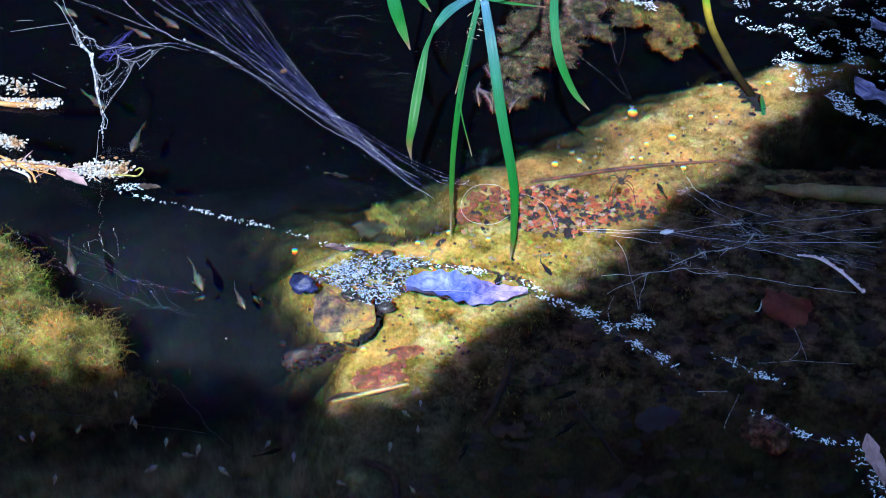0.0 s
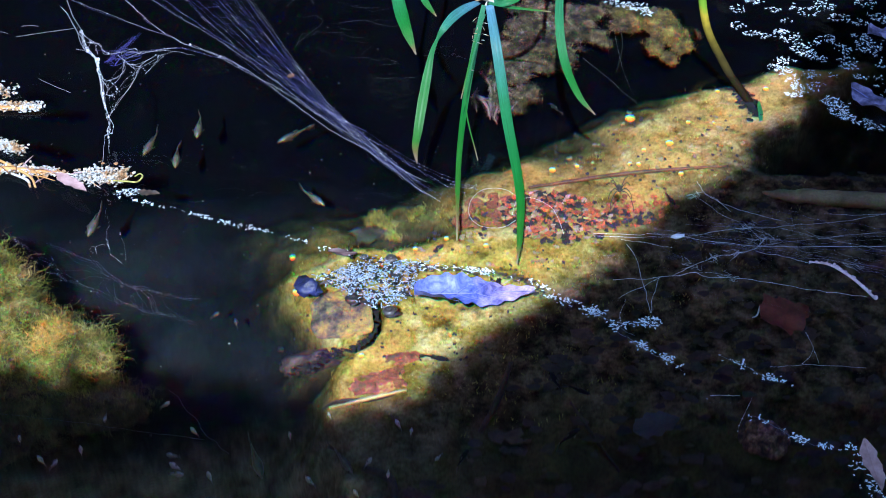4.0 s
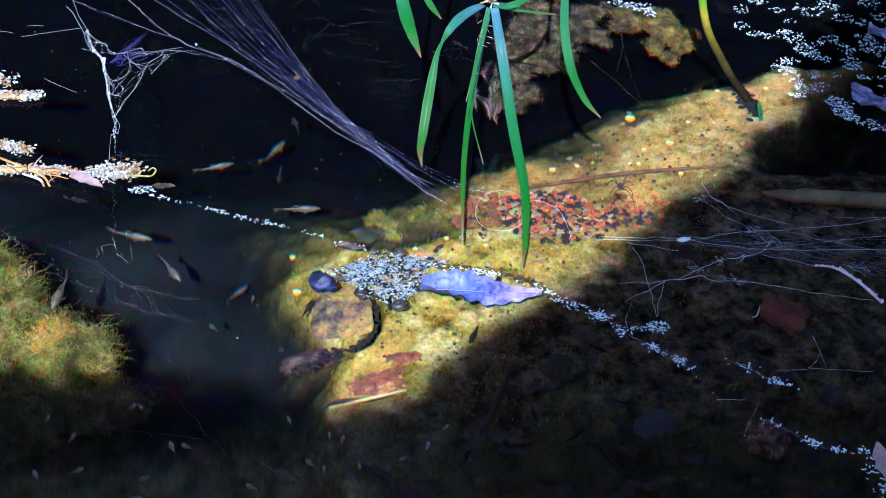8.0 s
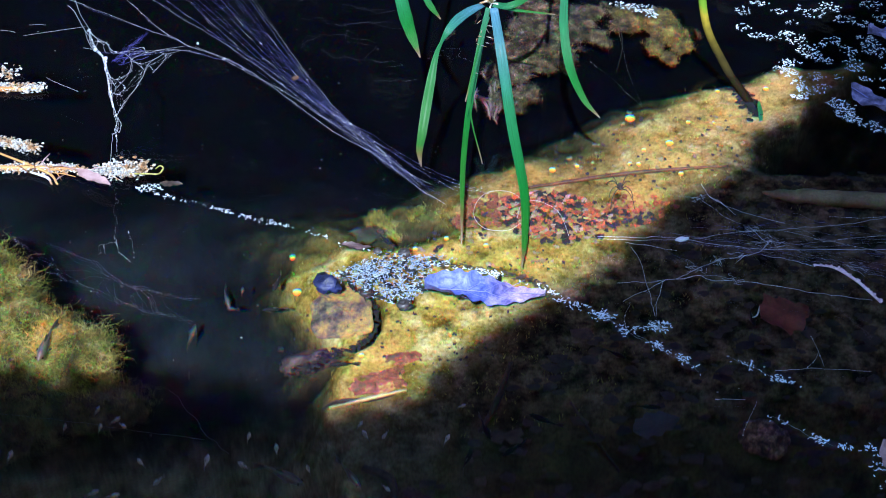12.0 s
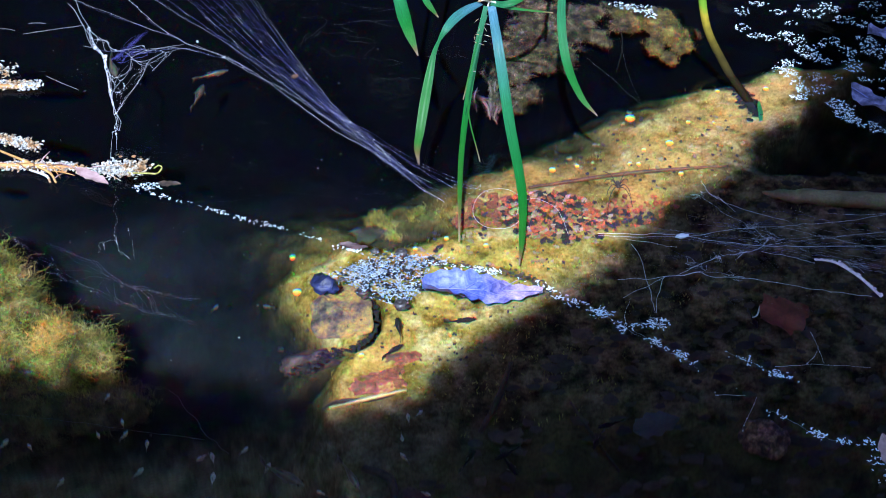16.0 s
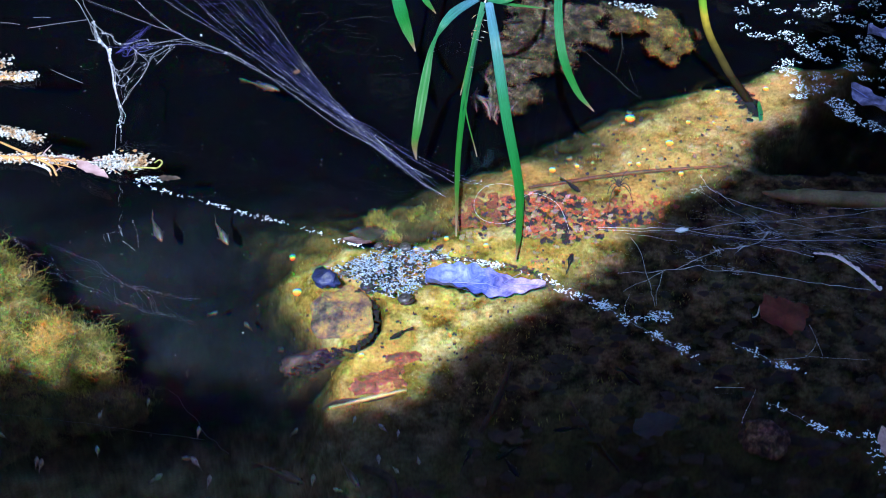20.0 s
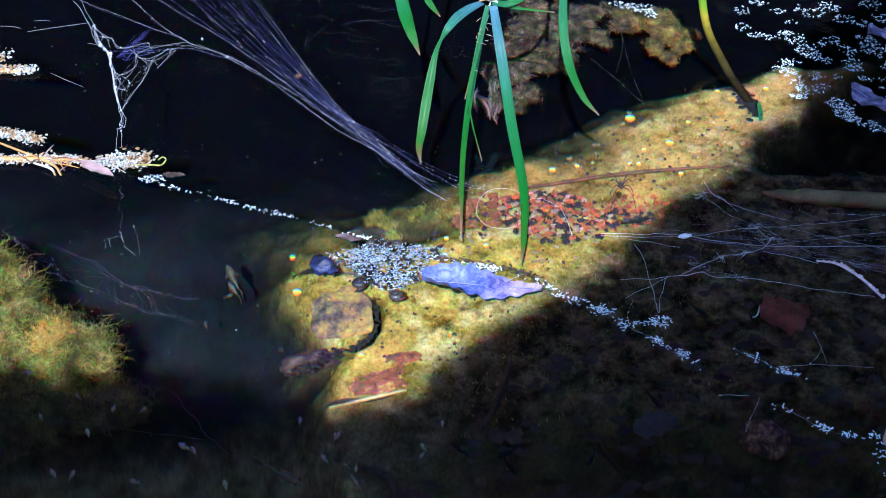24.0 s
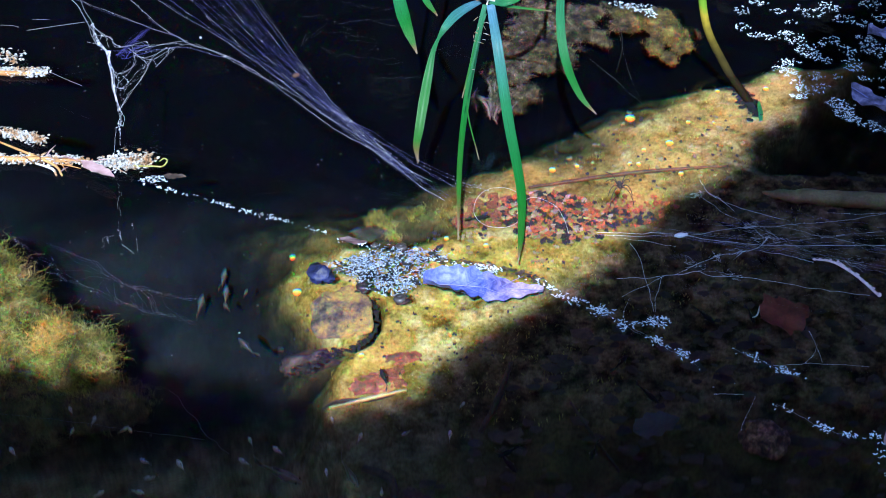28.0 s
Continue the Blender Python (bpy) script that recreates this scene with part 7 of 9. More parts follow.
# ---- fish ----
def make_fish(skin, label):
    """A slender minnow, 36 mm long, heading along x."""
    ob = thing("fish", (0, 0, 0), label, "fish", "small fish in the pond")
    n, sides = 14, 10
    sh = Shape()
    half_w = (0.0004, 0.0016, 0.0024, 0.0028, 0.0027, 0.0022, 0.0016, 0.0010, 0.0006, 0.0004)
    half_h = (0.0004, 0.0022, 0.0034, 0.0042, 0.0042, 0.0035, 0.0026, 0.0018, 0.0014, 0.0013)
    for i in range(n + 1):
        u = i / n
        for k in range(sides):
            a = math.tau * k / sides
            sh.v.append(Vector((0.014 - 0.029 * u, profile(half_w, u) * math.cos(a), profile(half_h, u) * math.sin(a))))
    for i in range(n):
        for k in range(sides):
            a, b = i * sides + k, i * sides + (k + 1) % sides
            sh.f.append((a, b, b + sides, a + sides))
    sh.f += [tuple(reversed(range(sides))), tuple(n * sides + k for k in range(sides))]
    body = part("body", sh, skin, ob)

    def fin(name, outline, thick, at=None):
        f = Shape()
        o = Vector(at or (0, 0, 0))
        for s in (1, -1):
            for q in outline:
                f.v.append(o + Vector(q) + Vector((0, s * thick, 0)))
        m = len(outline)
        f.f += [tuple(range(m)), tuple(m + k for k in reversed(range(m)))]
        f.f += [(k, m + k, m + (k + 1) % m, (k + 1) % m) for k in range(m)]
        return part(name, f, FIN, ob, at=at)
    fin("tail_fin", [(0.0008, 0, 0.0010), (-0.004, 0, 0.0042), (-0.0082, 0, 0.0044), (-0.0068, 0, 0), (-0.0082, 0, -0.0044), (-0.004, 0, -0.0040), (0.0008, 0, -0.0010)], 0.0002, (-0.0145, 0, 0))
    fin("dorsal_fin", [(-0.001, 0, 0.0036), (-0.003, 0, 0.0066), (-0.0072, 0, 0.0056), (-0.0062, 0, 0.0022)], 0.0002)
    fin("anal_fin", [(-0.003, 0, -0.0034), (-0.006, 0, -0.0056), (-0.0078, 0, -0.0046), (-0.0072, 0, -0.0020)], 0.0002)
    for s in (1, -1):
        part("pectoral_fin", Shape().strip([Vector((0.005, s * 0.0024, -0.0008)), Vector((0.0030, s * 0.0034, -0.0012)), Vector((0.0010, s * 0.0040, -0.0016))], [0.0006, 0.0013, 0.0006], thick=0.0001), FIN, ob)
        part("eye", Shape().blob((0.0112, s * 0.0019, 0.0006), (0.0009, 0.0005, 0.0009), 1, 0.0, 1, 5, 7), EYEBALL, body)
    return ob


# each fish: seconds and place, from the first second to the last
DARK_WAYS = [
    [(0, 0.088, -0.0247, -0.014), (0.5, 0.0893, -0.0355, -0.014), (1, 0.0716, -0.0729, -0.014), (1.8, 0.0801, -0.1321, -0.014), (5, 0.1186, -0.1692, -0.014), (12, 0.1618, -0.1814, -0.014), (20, 0.0939, -0.205, -0.014), (22.5, 0.1447, -0.1314, -0.014), (28, 0.1447, -0.1314, -0.014)],
    [(0, -0.0433, -0.0211, -0.013), (0.6, -0.0129, -0.0203, -0.013), (1, 0.0036, -0.0186, -0.013), (1.5, 0.0142, -0.0205, -0.013), (2, 0.0312, -0.0182, -0.013), (2.5, 0.0251, -0.0163, -0.013), (3, 0.0316, -0.0184, -0.013), (3.5, 0.0335, -0.0207, -0.013), (4.5, 0.0699, -0.0644, -0.013), (5.5, 0.11, -0.1057, -0.013), (14, 0.1439, -0.1385, -0.013), (16.5, 0.1136, -0.2285, -0.013), (28, 0.1136, -0.2285, -0.013)],
    [(0, -0.1005, 0.1093, -0.014), (0.5, -0.0751, 0.1012, -0.014), (1, -0.0585, 0.1036, -0.014), (1.5, -0.0501, 0.0842, -0.014), (2, -0.0506, 0.0731, -0.014), (2.5, -0.0571, 0.0595, -0.014), (3, -0.0768, 0.0287, -0.014), (3.5, -0.0862, 0.0232, -0.014), (5, -0.0707, -0.0274, -0.014), (9, -0.0508, -0.0348, -0.014), (20, -0.0507, -0.0385, -0.014), (22.5, -0.0609, -0.0274, -0.014), (28, -0.0609, -0.0274, -0.014)],
    [(0, 0.2013, 0.0882, -0.014), (1, 0.1945, 0.11, -0.014), (2, 0.1857, 0.1316, -0.014), (3, 0.1914, 0.1304, -0.014), (3.5, 0.1974, 0.1259, -0.014), (4.5, 0.2236, 0.0423, -0.014), (8, 0.252, -0.035, -0.014), (10.5, 0.2593, -0.0779, -0.014), (28, 0.2593, -0.0779, -0.014)],
    [(0, 0.1933, -0.02, -0.014), (1, 0.1796, 0.0239, -0.014), (2, 0.1648, 0.1006, -0.014), (2.5, 0.1597, 0.1277, -0.014), (3, 0.15, 0.1386, -0.014), (3.5, 0.1416, 0.1692, -0.014), (4.2, 0.102, 0.2533, -0.014), (5.5, 0.0398, 0.3288, -0.014), (12, 0.0099, 0.3749, -0.014), (14.5, 0.0726, 0.3988, -0.014), (28, 0.0726, 0.3988, -0.014)],
    [(0, -0.1309, -0.2342, -0.014), (2, -0.1136, -0.2228, -0.014), (3, -0.0642, -0.1692, -0.014), (3.5, -0.0345, -0.1268, -0.014), (4.2, 0.0073, -0.1314, -0.014), (5, 0.0522, -0.1568, -0.014), (10, 0.0721, -0.205, -0.014), (12.5, 0.0496, -0.2279, -0.014), (28, 0.0496, -0.2279, -0.014)],
    [(0, 0.0769, 0.5957, -0.045), (2.5, 0.0807, 0.6112, -0.045), (5, 0.036, 0.146, -0.014), (5.6, 0.0084, 0.084, -0.014), (6, -0.014, 0.0621, -0.014), (6.5, -0.0644, 0.09, -0.014), (7.2, -0.1236, 0.1511, -0.045), (12, -0.2537, 0.6111, -0.045), (14.5, -0.2328, 0.6112, -0.045), (28, -0.2328, 0.6112, -0.045)],
    [(0, 0.0943, -0.1754, -0.014), (3, 0.0963, -0.1692, -0.014), (5.5, 0.0721, -0.1183, -0.014), (6.4, 0.0452, -0.0915, -0.014), (7, 0.0346, -0.0826, -0.014), (7.5, 0.0312, -0.0854, -0.014), (8, 0.0253, -0.1003, -0.014), (8.5, 0.0204, -0.1144, -0.014), (9, 0.0184, -0.121, -0.014), (9.6, 0.0207, -0.1568, -0.014), (12, 0.033, -0.205, -0.014), (14.5, 0.0492, -0.2391, -0.014), (28, 0.0492, -0.2391, -0.014)],
    [(0, -0.4236, -0.1208, -0.045), (3, -0.4236, -0.113, -0.045), (5.5, -0.1619, -0.0916, -0.014), (6.5, -0.1374, -0.0757, -0.014), (7, -0.1272, -0.0792, -0.014), (7.5, -0.1195, -0.0743, -0.014), (8, -0.1143, -0.0673, -0.014), (8.5, -0.1138, -0.0609, -0.014), (9, -0.1111, -0.0523, -0.014), (9.6, -0.0948, -0.0348, -0.014), (10.6, -0.0584, -0.0289, -0.014), (13.1, -0.055, -0.0274, -0.014), (28, -0.055, -0.0274, -0.014)],
    [(0, -0.0427, -0.0426, -0.014), (5, -0.041, -0.0348, -0.014), (7.5, -0.0455, -0.0494, -0.014), (8.5, -0.0437, -0.0777, -0.014), (9, -0.0395, -0.0936, -0.014), (9.5, -0.0359, -0.105, -0.014), (10, -0.0364, -0.1236, -0.014), (10.5, -0.0343, -0.1346, -0.014), (11, -0.0473, -0.141, -0.014), (11.5, -0.0654, -0.1442, -0.014), (12, -0.0832, -0.1346, -0.014), (12.5, -0.0898, -0.1455, -0.014), (14.5, -0.0968, -0.1423, -0.014), (15, -0.0845, -0.1429, -0.014), (15.5, -0.0637, -0.1301, -0.014), (16, -0.0402, -0.1177, -0.014), (16.5, -0.016, -0.0936, -0.014), (17, 0.0287, -0.0895, -0.014), (17.5, 0.0099, -0.0895, -0.014), (18, -0.0183, -0.0956, -0.014), (18.5, -0.0228, -0.105, -0.014), (19, -0.0191, -0.1084, -0.014), (19.5, -0.0262, -0.0983, -0.014), (20, -0.037, -0.0997, -0.014), (20.5, -0.0383, -0.1037, -0.014), (21, -0.0446, -0.0777, -0.014), (22, -0.0506, -0.0422, -0.014), (24.5, -0.0459, -0.0348, -0.014), (28, -0.0459, -0.0348, -0.014)],
    [(0, -0.4902, 0.1125, -0.045), (6.8, -0.4907, 0.1228, -0.045), (9.3, -0.1303, 0.0424, -0.014), (10, -0.1149, 0.0067, -0.014), (10.5, -0.113, -0.0193, -0.014), (11, -0.1171, -0.0237, -0.014), (11.5, -0.1235, -0.0237, -0.014), (12, -0.1435, -0.0363, -0.014), (12.5, -0.1534, -0.0538, -0.014), (13.5, -0.4352, -0.0725, -0.045), (16, -0.4236, -0.113, -0.045), (28, -0.4236, -0.113, -0.045)],
    [(0, -0.1573, 0.2554, -0.155), (7.6, -0.1616, 0.2359, -0.155), (8.3, -0.1636, 0.0943, -0.014), (9, -0.1665, 0.0113, -0.014), (9.3, -0.1703, -0.023, -0.014), (10, -0.1528, -0.001, -0.014), (10.5, -0.1406, -0.0026, -0.014), (11, -0.1112, -0.0094, -0.014), (11.5, -0.0969, -0.017, -0.014), (12, -0.08, -0.037, -0.014), (12.5, -0.0726, -0.0587, -0.014), (13.5, -0.0603, -0.0422, -0.014), (16, -0.0658, -0.0274, -0.014), (28, -0.0658, -0.0274, -0.014)],
    [(0, -0.1996, 0.5949, -0.045), (7.5, -0.1979, 0.6113, -0.045), (10, -0.1191, 0.1012, -0.014), (11, -0.0974, 0.0755, -0.014), (11.5, -0.0741, 0.0465, -0.014), (12, -0.0522, 0.0232, -0.014), (12.5, -0.0419, -0.001, -0.014), (13.5, -0.0412, -0.0274, -0.014), (16, -0.0414, -0.02, -0.014), (28, -0.0414, -0.02, -0.014)],
    [(0, -0.4734, 0.0536, -0.045), (8, -0.4738, 0.0633, -0.045), (10.5, -0.1621, -0.0117, -0.014), (11, -0.1494, -0.0253, -0.014), (11.5, -0.1368, -0.0451, -0.014), (12, -0.1442, -0.0694, -0.014), (12.8, -0.4313, -0.0862, -0.045), (15.3, -0.4218, -0.1195, -0.045), (28, -0.4218, -0.1195, -0.045)],
    [(0, -0.0719, -0.0427, -0.014), (7.5, -0.0703, -0.0348, -0.014), (10, -0.0728, -0.1314, -0.014), (10.5, -0.0718, -0.1051, -0.014), (11, -0.0685, -0.0743, -0.014), (11.6, -0.0648, -0.0494, -0.014), (13, -0.063, -0.0348, -0.014), (15.5, -0.0612, -0.02, -0.014), (28, -0.0612, -0.02, -0.014)],
    [(0, 0.092, -0.211, -0.014), (11, 0.0939, -0.205, -0.014), (13.5, 0.0296, -0.163, -0.014), (14.5, -0.0124, -0.1236, -0.014), (15, -0.0059, -0.1333, -0.014), (15.5, -0.0315, -0.1144, -0.014), (16, -0.0372, -0.0902, -0.014), (16.5, -0.0451, -0.0637, -0.014), (17.5, -0.0507, -0.0385, -0.014), (20, -0.0461, -0.0274, -0.014), (28, -0.0461, -0.0274, -0.014)],
    [(0, 0.0448, -0.0424, -0.014), (11.5, 0.0469, -0.0348, -0.014), (14, 0.0417, -0.0458, -0.014), (15, 0.011, -0.0693, -0.014), (15.5, 0.0156, -0.084, -0.014), (16, 0.0175, -0.0826, -0.014), (16.5, 0.0323, -0.0791, -0.014), (17, 0.0667, -0.0833, -0.014), (17.6, 0.0965, -0.0983, -0.014), (19, 0.1355, -0.1314, -0.014), (21.5, 0.1632, -0.1692, -0.014), (28, 0.1632, -0.1692, -0.014)],
    [(0, 0.0382, 0.3859, -0.014), (14.5, 0.0413, 0.3988, -0.014), (17, 0.0547, 0.2227, -0.014), (18.4, 0.0805, 0.1645, -0.014), (19, 0.0966, 0.1368, -0.014), (19.5, 0.1087, 0.1215, -0.014), (20, 0.1223, 0.1012, -0.014), (20.5, 0.1385, 0.0797, -0.014), (21, 0.145, 0.0696, -0.014), (21.5, 0.153, 0.0662, -0.014), (23.5, 0.1639, 0.0505, -0.014), (24, 0.1789, 0.0505, -0.014), (24.5, 0.1973, 0.062, -0.014), (25, 0.2074, 0.0721, -0.014), (25.5, 0.2154, 0.0856, -0.014), (26, 0.2207, 0.0899, -0.014), (26.5, 0.2209, 0.0797, -0.014), (27.2, 0.2362, 0.0587, -0.014), (28, 0.2595, 0.0423, -0.014)],
    [(0, 0.0204, -0.0431, -0.013), (15.3, 0.0225, -0.0355, -0.013), (17.8, 0.0325, -0.0207, -0.013), (18.5, 0.0541, -0.0086, -0.013), (19, 0.0704, -0.0124, -0.013), (19.5, 0.1071, -0.0116, -0.013), (20, 0.1119, -0.0071, -0.013), (20.5, 0.1181, 0.0099, -0.013), (21, 0.1473, 0.0216, -0.013), (22, 0.1804, -0.0207, -0.013), (24.5, 0.2211, -0.0785, -0.013), (28, 0.2211, -0.0785, -0.013)],
    [(0, -0.443, -0.0528, -0.045), (20, -0.4432, -0.0443, -0.045), (22.5, -0.1529, -0.0392, -0.013), (23.5, -0.1246, -0.0282, -0.013), (24, -0.1187, -0.0214, -0.013), (24.5, -0.096, -0.0147, -0.013), (25, -0.0622, 0.006, -0.013), (25.5, -0.0313, 0.0193, -0.013), (26, -0.0138, 0.0336, -0.013), (26.5, 0.0056, 0.0417, -0.013), (27, 0.0144, 0.0474, -0.013), (28, 0.0341, 0.054, -0.013)],
    [(0, 0.0138, -0.2339, -0.014), (23.5, 0.0154, -0.2279, -0.014), (26, -0.0193, -0.1933, -0.014), (27, -0.0396, -0.1722, -0.014), (27.5, -0.044, -0.1587, -0.014), (28, -0.0475, -0.1486, -0.014)],
]
PALE_WAYS = [
    [(0, -0.1766, -0.0513, -0.034), (0.35, -0.1488, -0.107, -0.04), (0.75, -0.1013, -0.1778, -0.045), (1.3, -0.0811, -0.2116, -0.045), (5, -0.0756, -0.2216, -0.045), (7.5, -0.0707, -0.2327, -0.045), (28, -0.0707, -0.2327, -0.045)],
    [(0, -0.2169, -0.0237, -0.034), (0.4, -0.1921, -0.0971, -0.034), (0.8, -0.1596, -0.1778, -0.045), (1.3, -0.1468, -0.2118, -0.045), (6, -0.1408, -0.2216, -0.045), (8.5, -0.1225, -0.2328, -0.045), (28, -0.1225, -0.2328, -0.045)],
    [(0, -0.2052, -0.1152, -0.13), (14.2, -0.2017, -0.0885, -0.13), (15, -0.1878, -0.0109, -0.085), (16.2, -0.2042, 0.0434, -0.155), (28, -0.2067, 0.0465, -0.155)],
    [(0, -0.3063, 0.1785, -0.034), (1.5, -0.3081, 0.0993, -0.014), (2.5, -0.3093, 0.0668, -0.014), (3, -0.3088, 0.0586, -0.014), (3.5, -0.3148, 0.0578, -0.014), (5.5, -0.3232, 0.0026, -0.014), (6, -0.327, -0.0127, -0.014), (6.5, -0.3273, -0.0232, -0.014), (7, -0.3283, -0.0299, -0.014), (8, -0.3287, -0.0511, -0.014), (9, -0.3304, -0.0675, -0.014), (11, -0.328, -0.1019, -0.014), (12, -0.3269, -0.1133, -0.014), (13, -0.3395, -0.1126, -0.045), (15.5, -0.3458, -0.1256, -0.045), (28, -0.3458, -0.1256, -0.045)],
    [(0, -0.3276, -0.0153, -0.014), (0.5, -0.3173, -0.0486, -0.014), (1, -0.3154, -0.0544, -0.014), (2, -0.3188, -0.0856, -0.014), (4, -0.336, -0.0858, -0.045), (6.5, -0.3425, -0.0993, -0.045), (28, -0.3425, -0.0993, -0.045)],
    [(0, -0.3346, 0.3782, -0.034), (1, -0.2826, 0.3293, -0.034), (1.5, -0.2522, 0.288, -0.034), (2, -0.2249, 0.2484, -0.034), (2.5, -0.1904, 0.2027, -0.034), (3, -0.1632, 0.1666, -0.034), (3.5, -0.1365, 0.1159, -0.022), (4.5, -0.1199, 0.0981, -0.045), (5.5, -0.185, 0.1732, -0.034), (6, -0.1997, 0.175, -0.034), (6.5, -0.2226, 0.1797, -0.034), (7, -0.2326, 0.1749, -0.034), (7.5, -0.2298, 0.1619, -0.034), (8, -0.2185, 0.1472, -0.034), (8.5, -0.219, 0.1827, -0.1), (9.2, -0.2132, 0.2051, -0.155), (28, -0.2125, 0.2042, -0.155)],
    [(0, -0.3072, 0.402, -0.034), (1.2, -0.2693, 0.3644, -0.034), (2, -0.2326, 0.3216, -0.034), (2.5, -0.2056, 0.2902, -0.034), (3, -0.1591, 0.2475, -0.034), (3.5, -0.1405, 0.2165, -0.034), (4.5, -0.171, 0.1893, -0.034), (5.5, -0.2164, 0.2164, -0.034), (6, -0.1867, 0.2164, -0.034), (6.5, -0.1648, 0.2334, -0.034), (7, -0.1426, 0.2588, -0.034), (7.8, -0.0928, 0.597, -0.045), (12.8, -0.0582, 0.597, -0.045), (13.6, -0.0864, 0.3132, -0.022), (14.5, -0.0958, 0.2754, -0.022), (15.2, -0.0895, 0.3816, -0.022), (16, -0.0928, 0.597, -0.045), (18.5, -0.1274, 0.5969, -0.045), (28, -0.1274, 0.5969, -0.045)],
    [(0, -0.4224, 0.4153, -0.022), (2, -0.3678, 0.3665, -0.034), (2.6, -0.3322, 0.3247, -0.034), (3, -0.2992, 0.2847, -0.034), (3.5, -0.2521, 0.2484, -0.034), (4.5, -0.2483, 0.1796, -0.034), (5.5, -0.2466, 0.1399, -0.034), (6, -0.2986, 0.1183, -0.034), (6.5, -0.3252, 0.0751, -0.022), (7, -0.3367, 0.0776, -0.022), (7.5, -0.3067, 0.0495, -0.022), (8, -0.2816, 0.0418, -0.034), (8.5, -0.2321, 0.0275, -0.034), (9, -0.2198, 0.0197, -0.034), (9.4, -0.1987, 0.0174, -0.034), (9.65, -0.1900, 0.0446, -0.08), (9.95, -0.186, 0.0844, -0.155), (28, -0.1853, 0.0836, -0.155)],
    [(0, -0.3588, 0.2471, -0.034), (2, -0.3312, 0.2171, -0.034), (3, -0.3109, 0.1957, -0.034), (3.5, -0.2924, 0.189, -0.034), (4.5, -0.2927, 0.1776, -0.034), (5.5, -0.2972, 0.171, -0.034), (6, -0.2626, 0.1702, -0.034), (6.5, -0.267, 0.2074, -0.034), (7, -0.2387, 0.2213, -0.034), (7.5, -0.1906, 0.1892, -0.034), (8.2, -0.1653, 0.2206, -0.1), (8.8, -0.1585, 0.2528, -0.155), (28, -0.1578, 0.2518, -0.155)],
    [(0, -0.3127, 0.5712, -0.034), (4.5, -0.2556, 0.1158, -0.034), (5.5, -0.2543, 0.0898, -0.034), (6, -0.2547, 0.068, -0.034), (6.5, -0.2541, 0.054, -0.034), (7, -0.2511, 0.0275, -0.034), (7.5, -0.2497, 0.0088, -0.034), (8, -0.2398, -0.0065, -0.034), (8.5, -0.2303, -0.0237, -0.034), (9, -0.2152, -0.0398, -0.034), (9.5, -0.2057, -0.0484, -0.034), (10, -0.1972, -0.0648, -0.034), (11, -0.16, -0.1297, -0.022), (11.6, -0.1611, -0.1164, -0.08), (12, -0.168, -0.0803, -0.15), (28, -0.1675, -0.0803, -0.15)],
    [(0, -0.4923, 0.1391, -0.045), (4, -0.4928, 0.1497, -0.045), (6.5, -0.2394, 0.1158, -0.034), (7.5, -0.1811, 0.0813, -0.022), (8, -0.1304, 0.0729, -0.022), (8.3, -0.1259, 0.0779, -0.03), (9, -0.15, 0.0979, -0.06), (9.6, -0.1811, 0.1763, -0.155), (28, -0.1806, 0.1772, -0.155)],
    [(0, -0.4727, 0.5792, -0.045), (11.5, -0.4733, 0.5959, -0.045), (14, -0.3408, 0.3225, -0.034), (15, -0.3058, 0.3072, -0.034), (15.5, -0.2799, 0.2943, -0.034), (16, -0.2433, 0.3106, -0.034), (16.5, -0.2342, 0.315, -0.034), (17.2, -0.2031, 0.3339, -0.034), (19.7, -0.1541, 0.5871, -0.034), (28, -0.1541, 0.5871, -0.034)],
    [(0, -0.4019, 0.5695, -0.034), (13.5, -0.4016, 0.5866, -0.034), (16, -0.3529, 0.3224, -0.034), (17, -0.3087, 0.3029, -0.034), (17.5, -0.2923, 0.3018, -0.034), (18, -0.2705, 0.2997, -0.034), (18.5, -0.2392, 0.2977, -0.034), (19, -0.2142, 0.2923, -0.034), (19.5, -0.2014, 0.2902, -0.034), (20, -0.1875, 0.2871, -0.034), (20.6, -0.1497, 0.2744, -0.034), (23.1, -0.1136, 0.5969, -0.045), (28, -0.1136, 0.5969, -0.045)],
    [(0, -0.4923, 0.1391, -0.045), (11.5, -0.4928, 0.1497, -0.045), (14, -0.2454, 0.1987, -0.034), (15, -0.2532, 0.2352, -0.034), (15.5, -0.2564, 0.2494, -0.034), (16, -0.2542, 0.2721, -0.034), (17, -0.2502, 0.3227, -0.034), (19.5, -0.3329, 0.5868, -0.034), (28, -0.3329, 0.5868, -0.034)],
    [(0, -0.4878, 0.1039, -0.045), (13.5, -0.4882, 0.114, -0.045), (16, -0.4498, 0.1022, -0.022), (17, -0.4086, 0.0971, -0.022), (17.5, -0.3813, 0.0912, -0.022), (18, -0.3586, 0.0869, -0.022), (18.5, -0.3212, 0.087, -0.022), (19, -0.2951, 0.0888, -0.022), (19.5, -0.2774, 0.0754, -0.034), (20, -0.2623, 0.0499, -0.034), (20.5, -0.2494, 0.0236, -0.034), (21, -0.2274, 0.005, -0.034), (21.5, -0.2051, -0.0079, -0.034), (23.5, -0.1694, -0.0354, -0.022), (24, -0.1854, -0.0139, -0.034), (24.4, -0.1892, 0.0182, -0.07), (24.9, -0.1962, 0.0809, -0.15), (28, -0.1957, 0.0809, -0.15)],
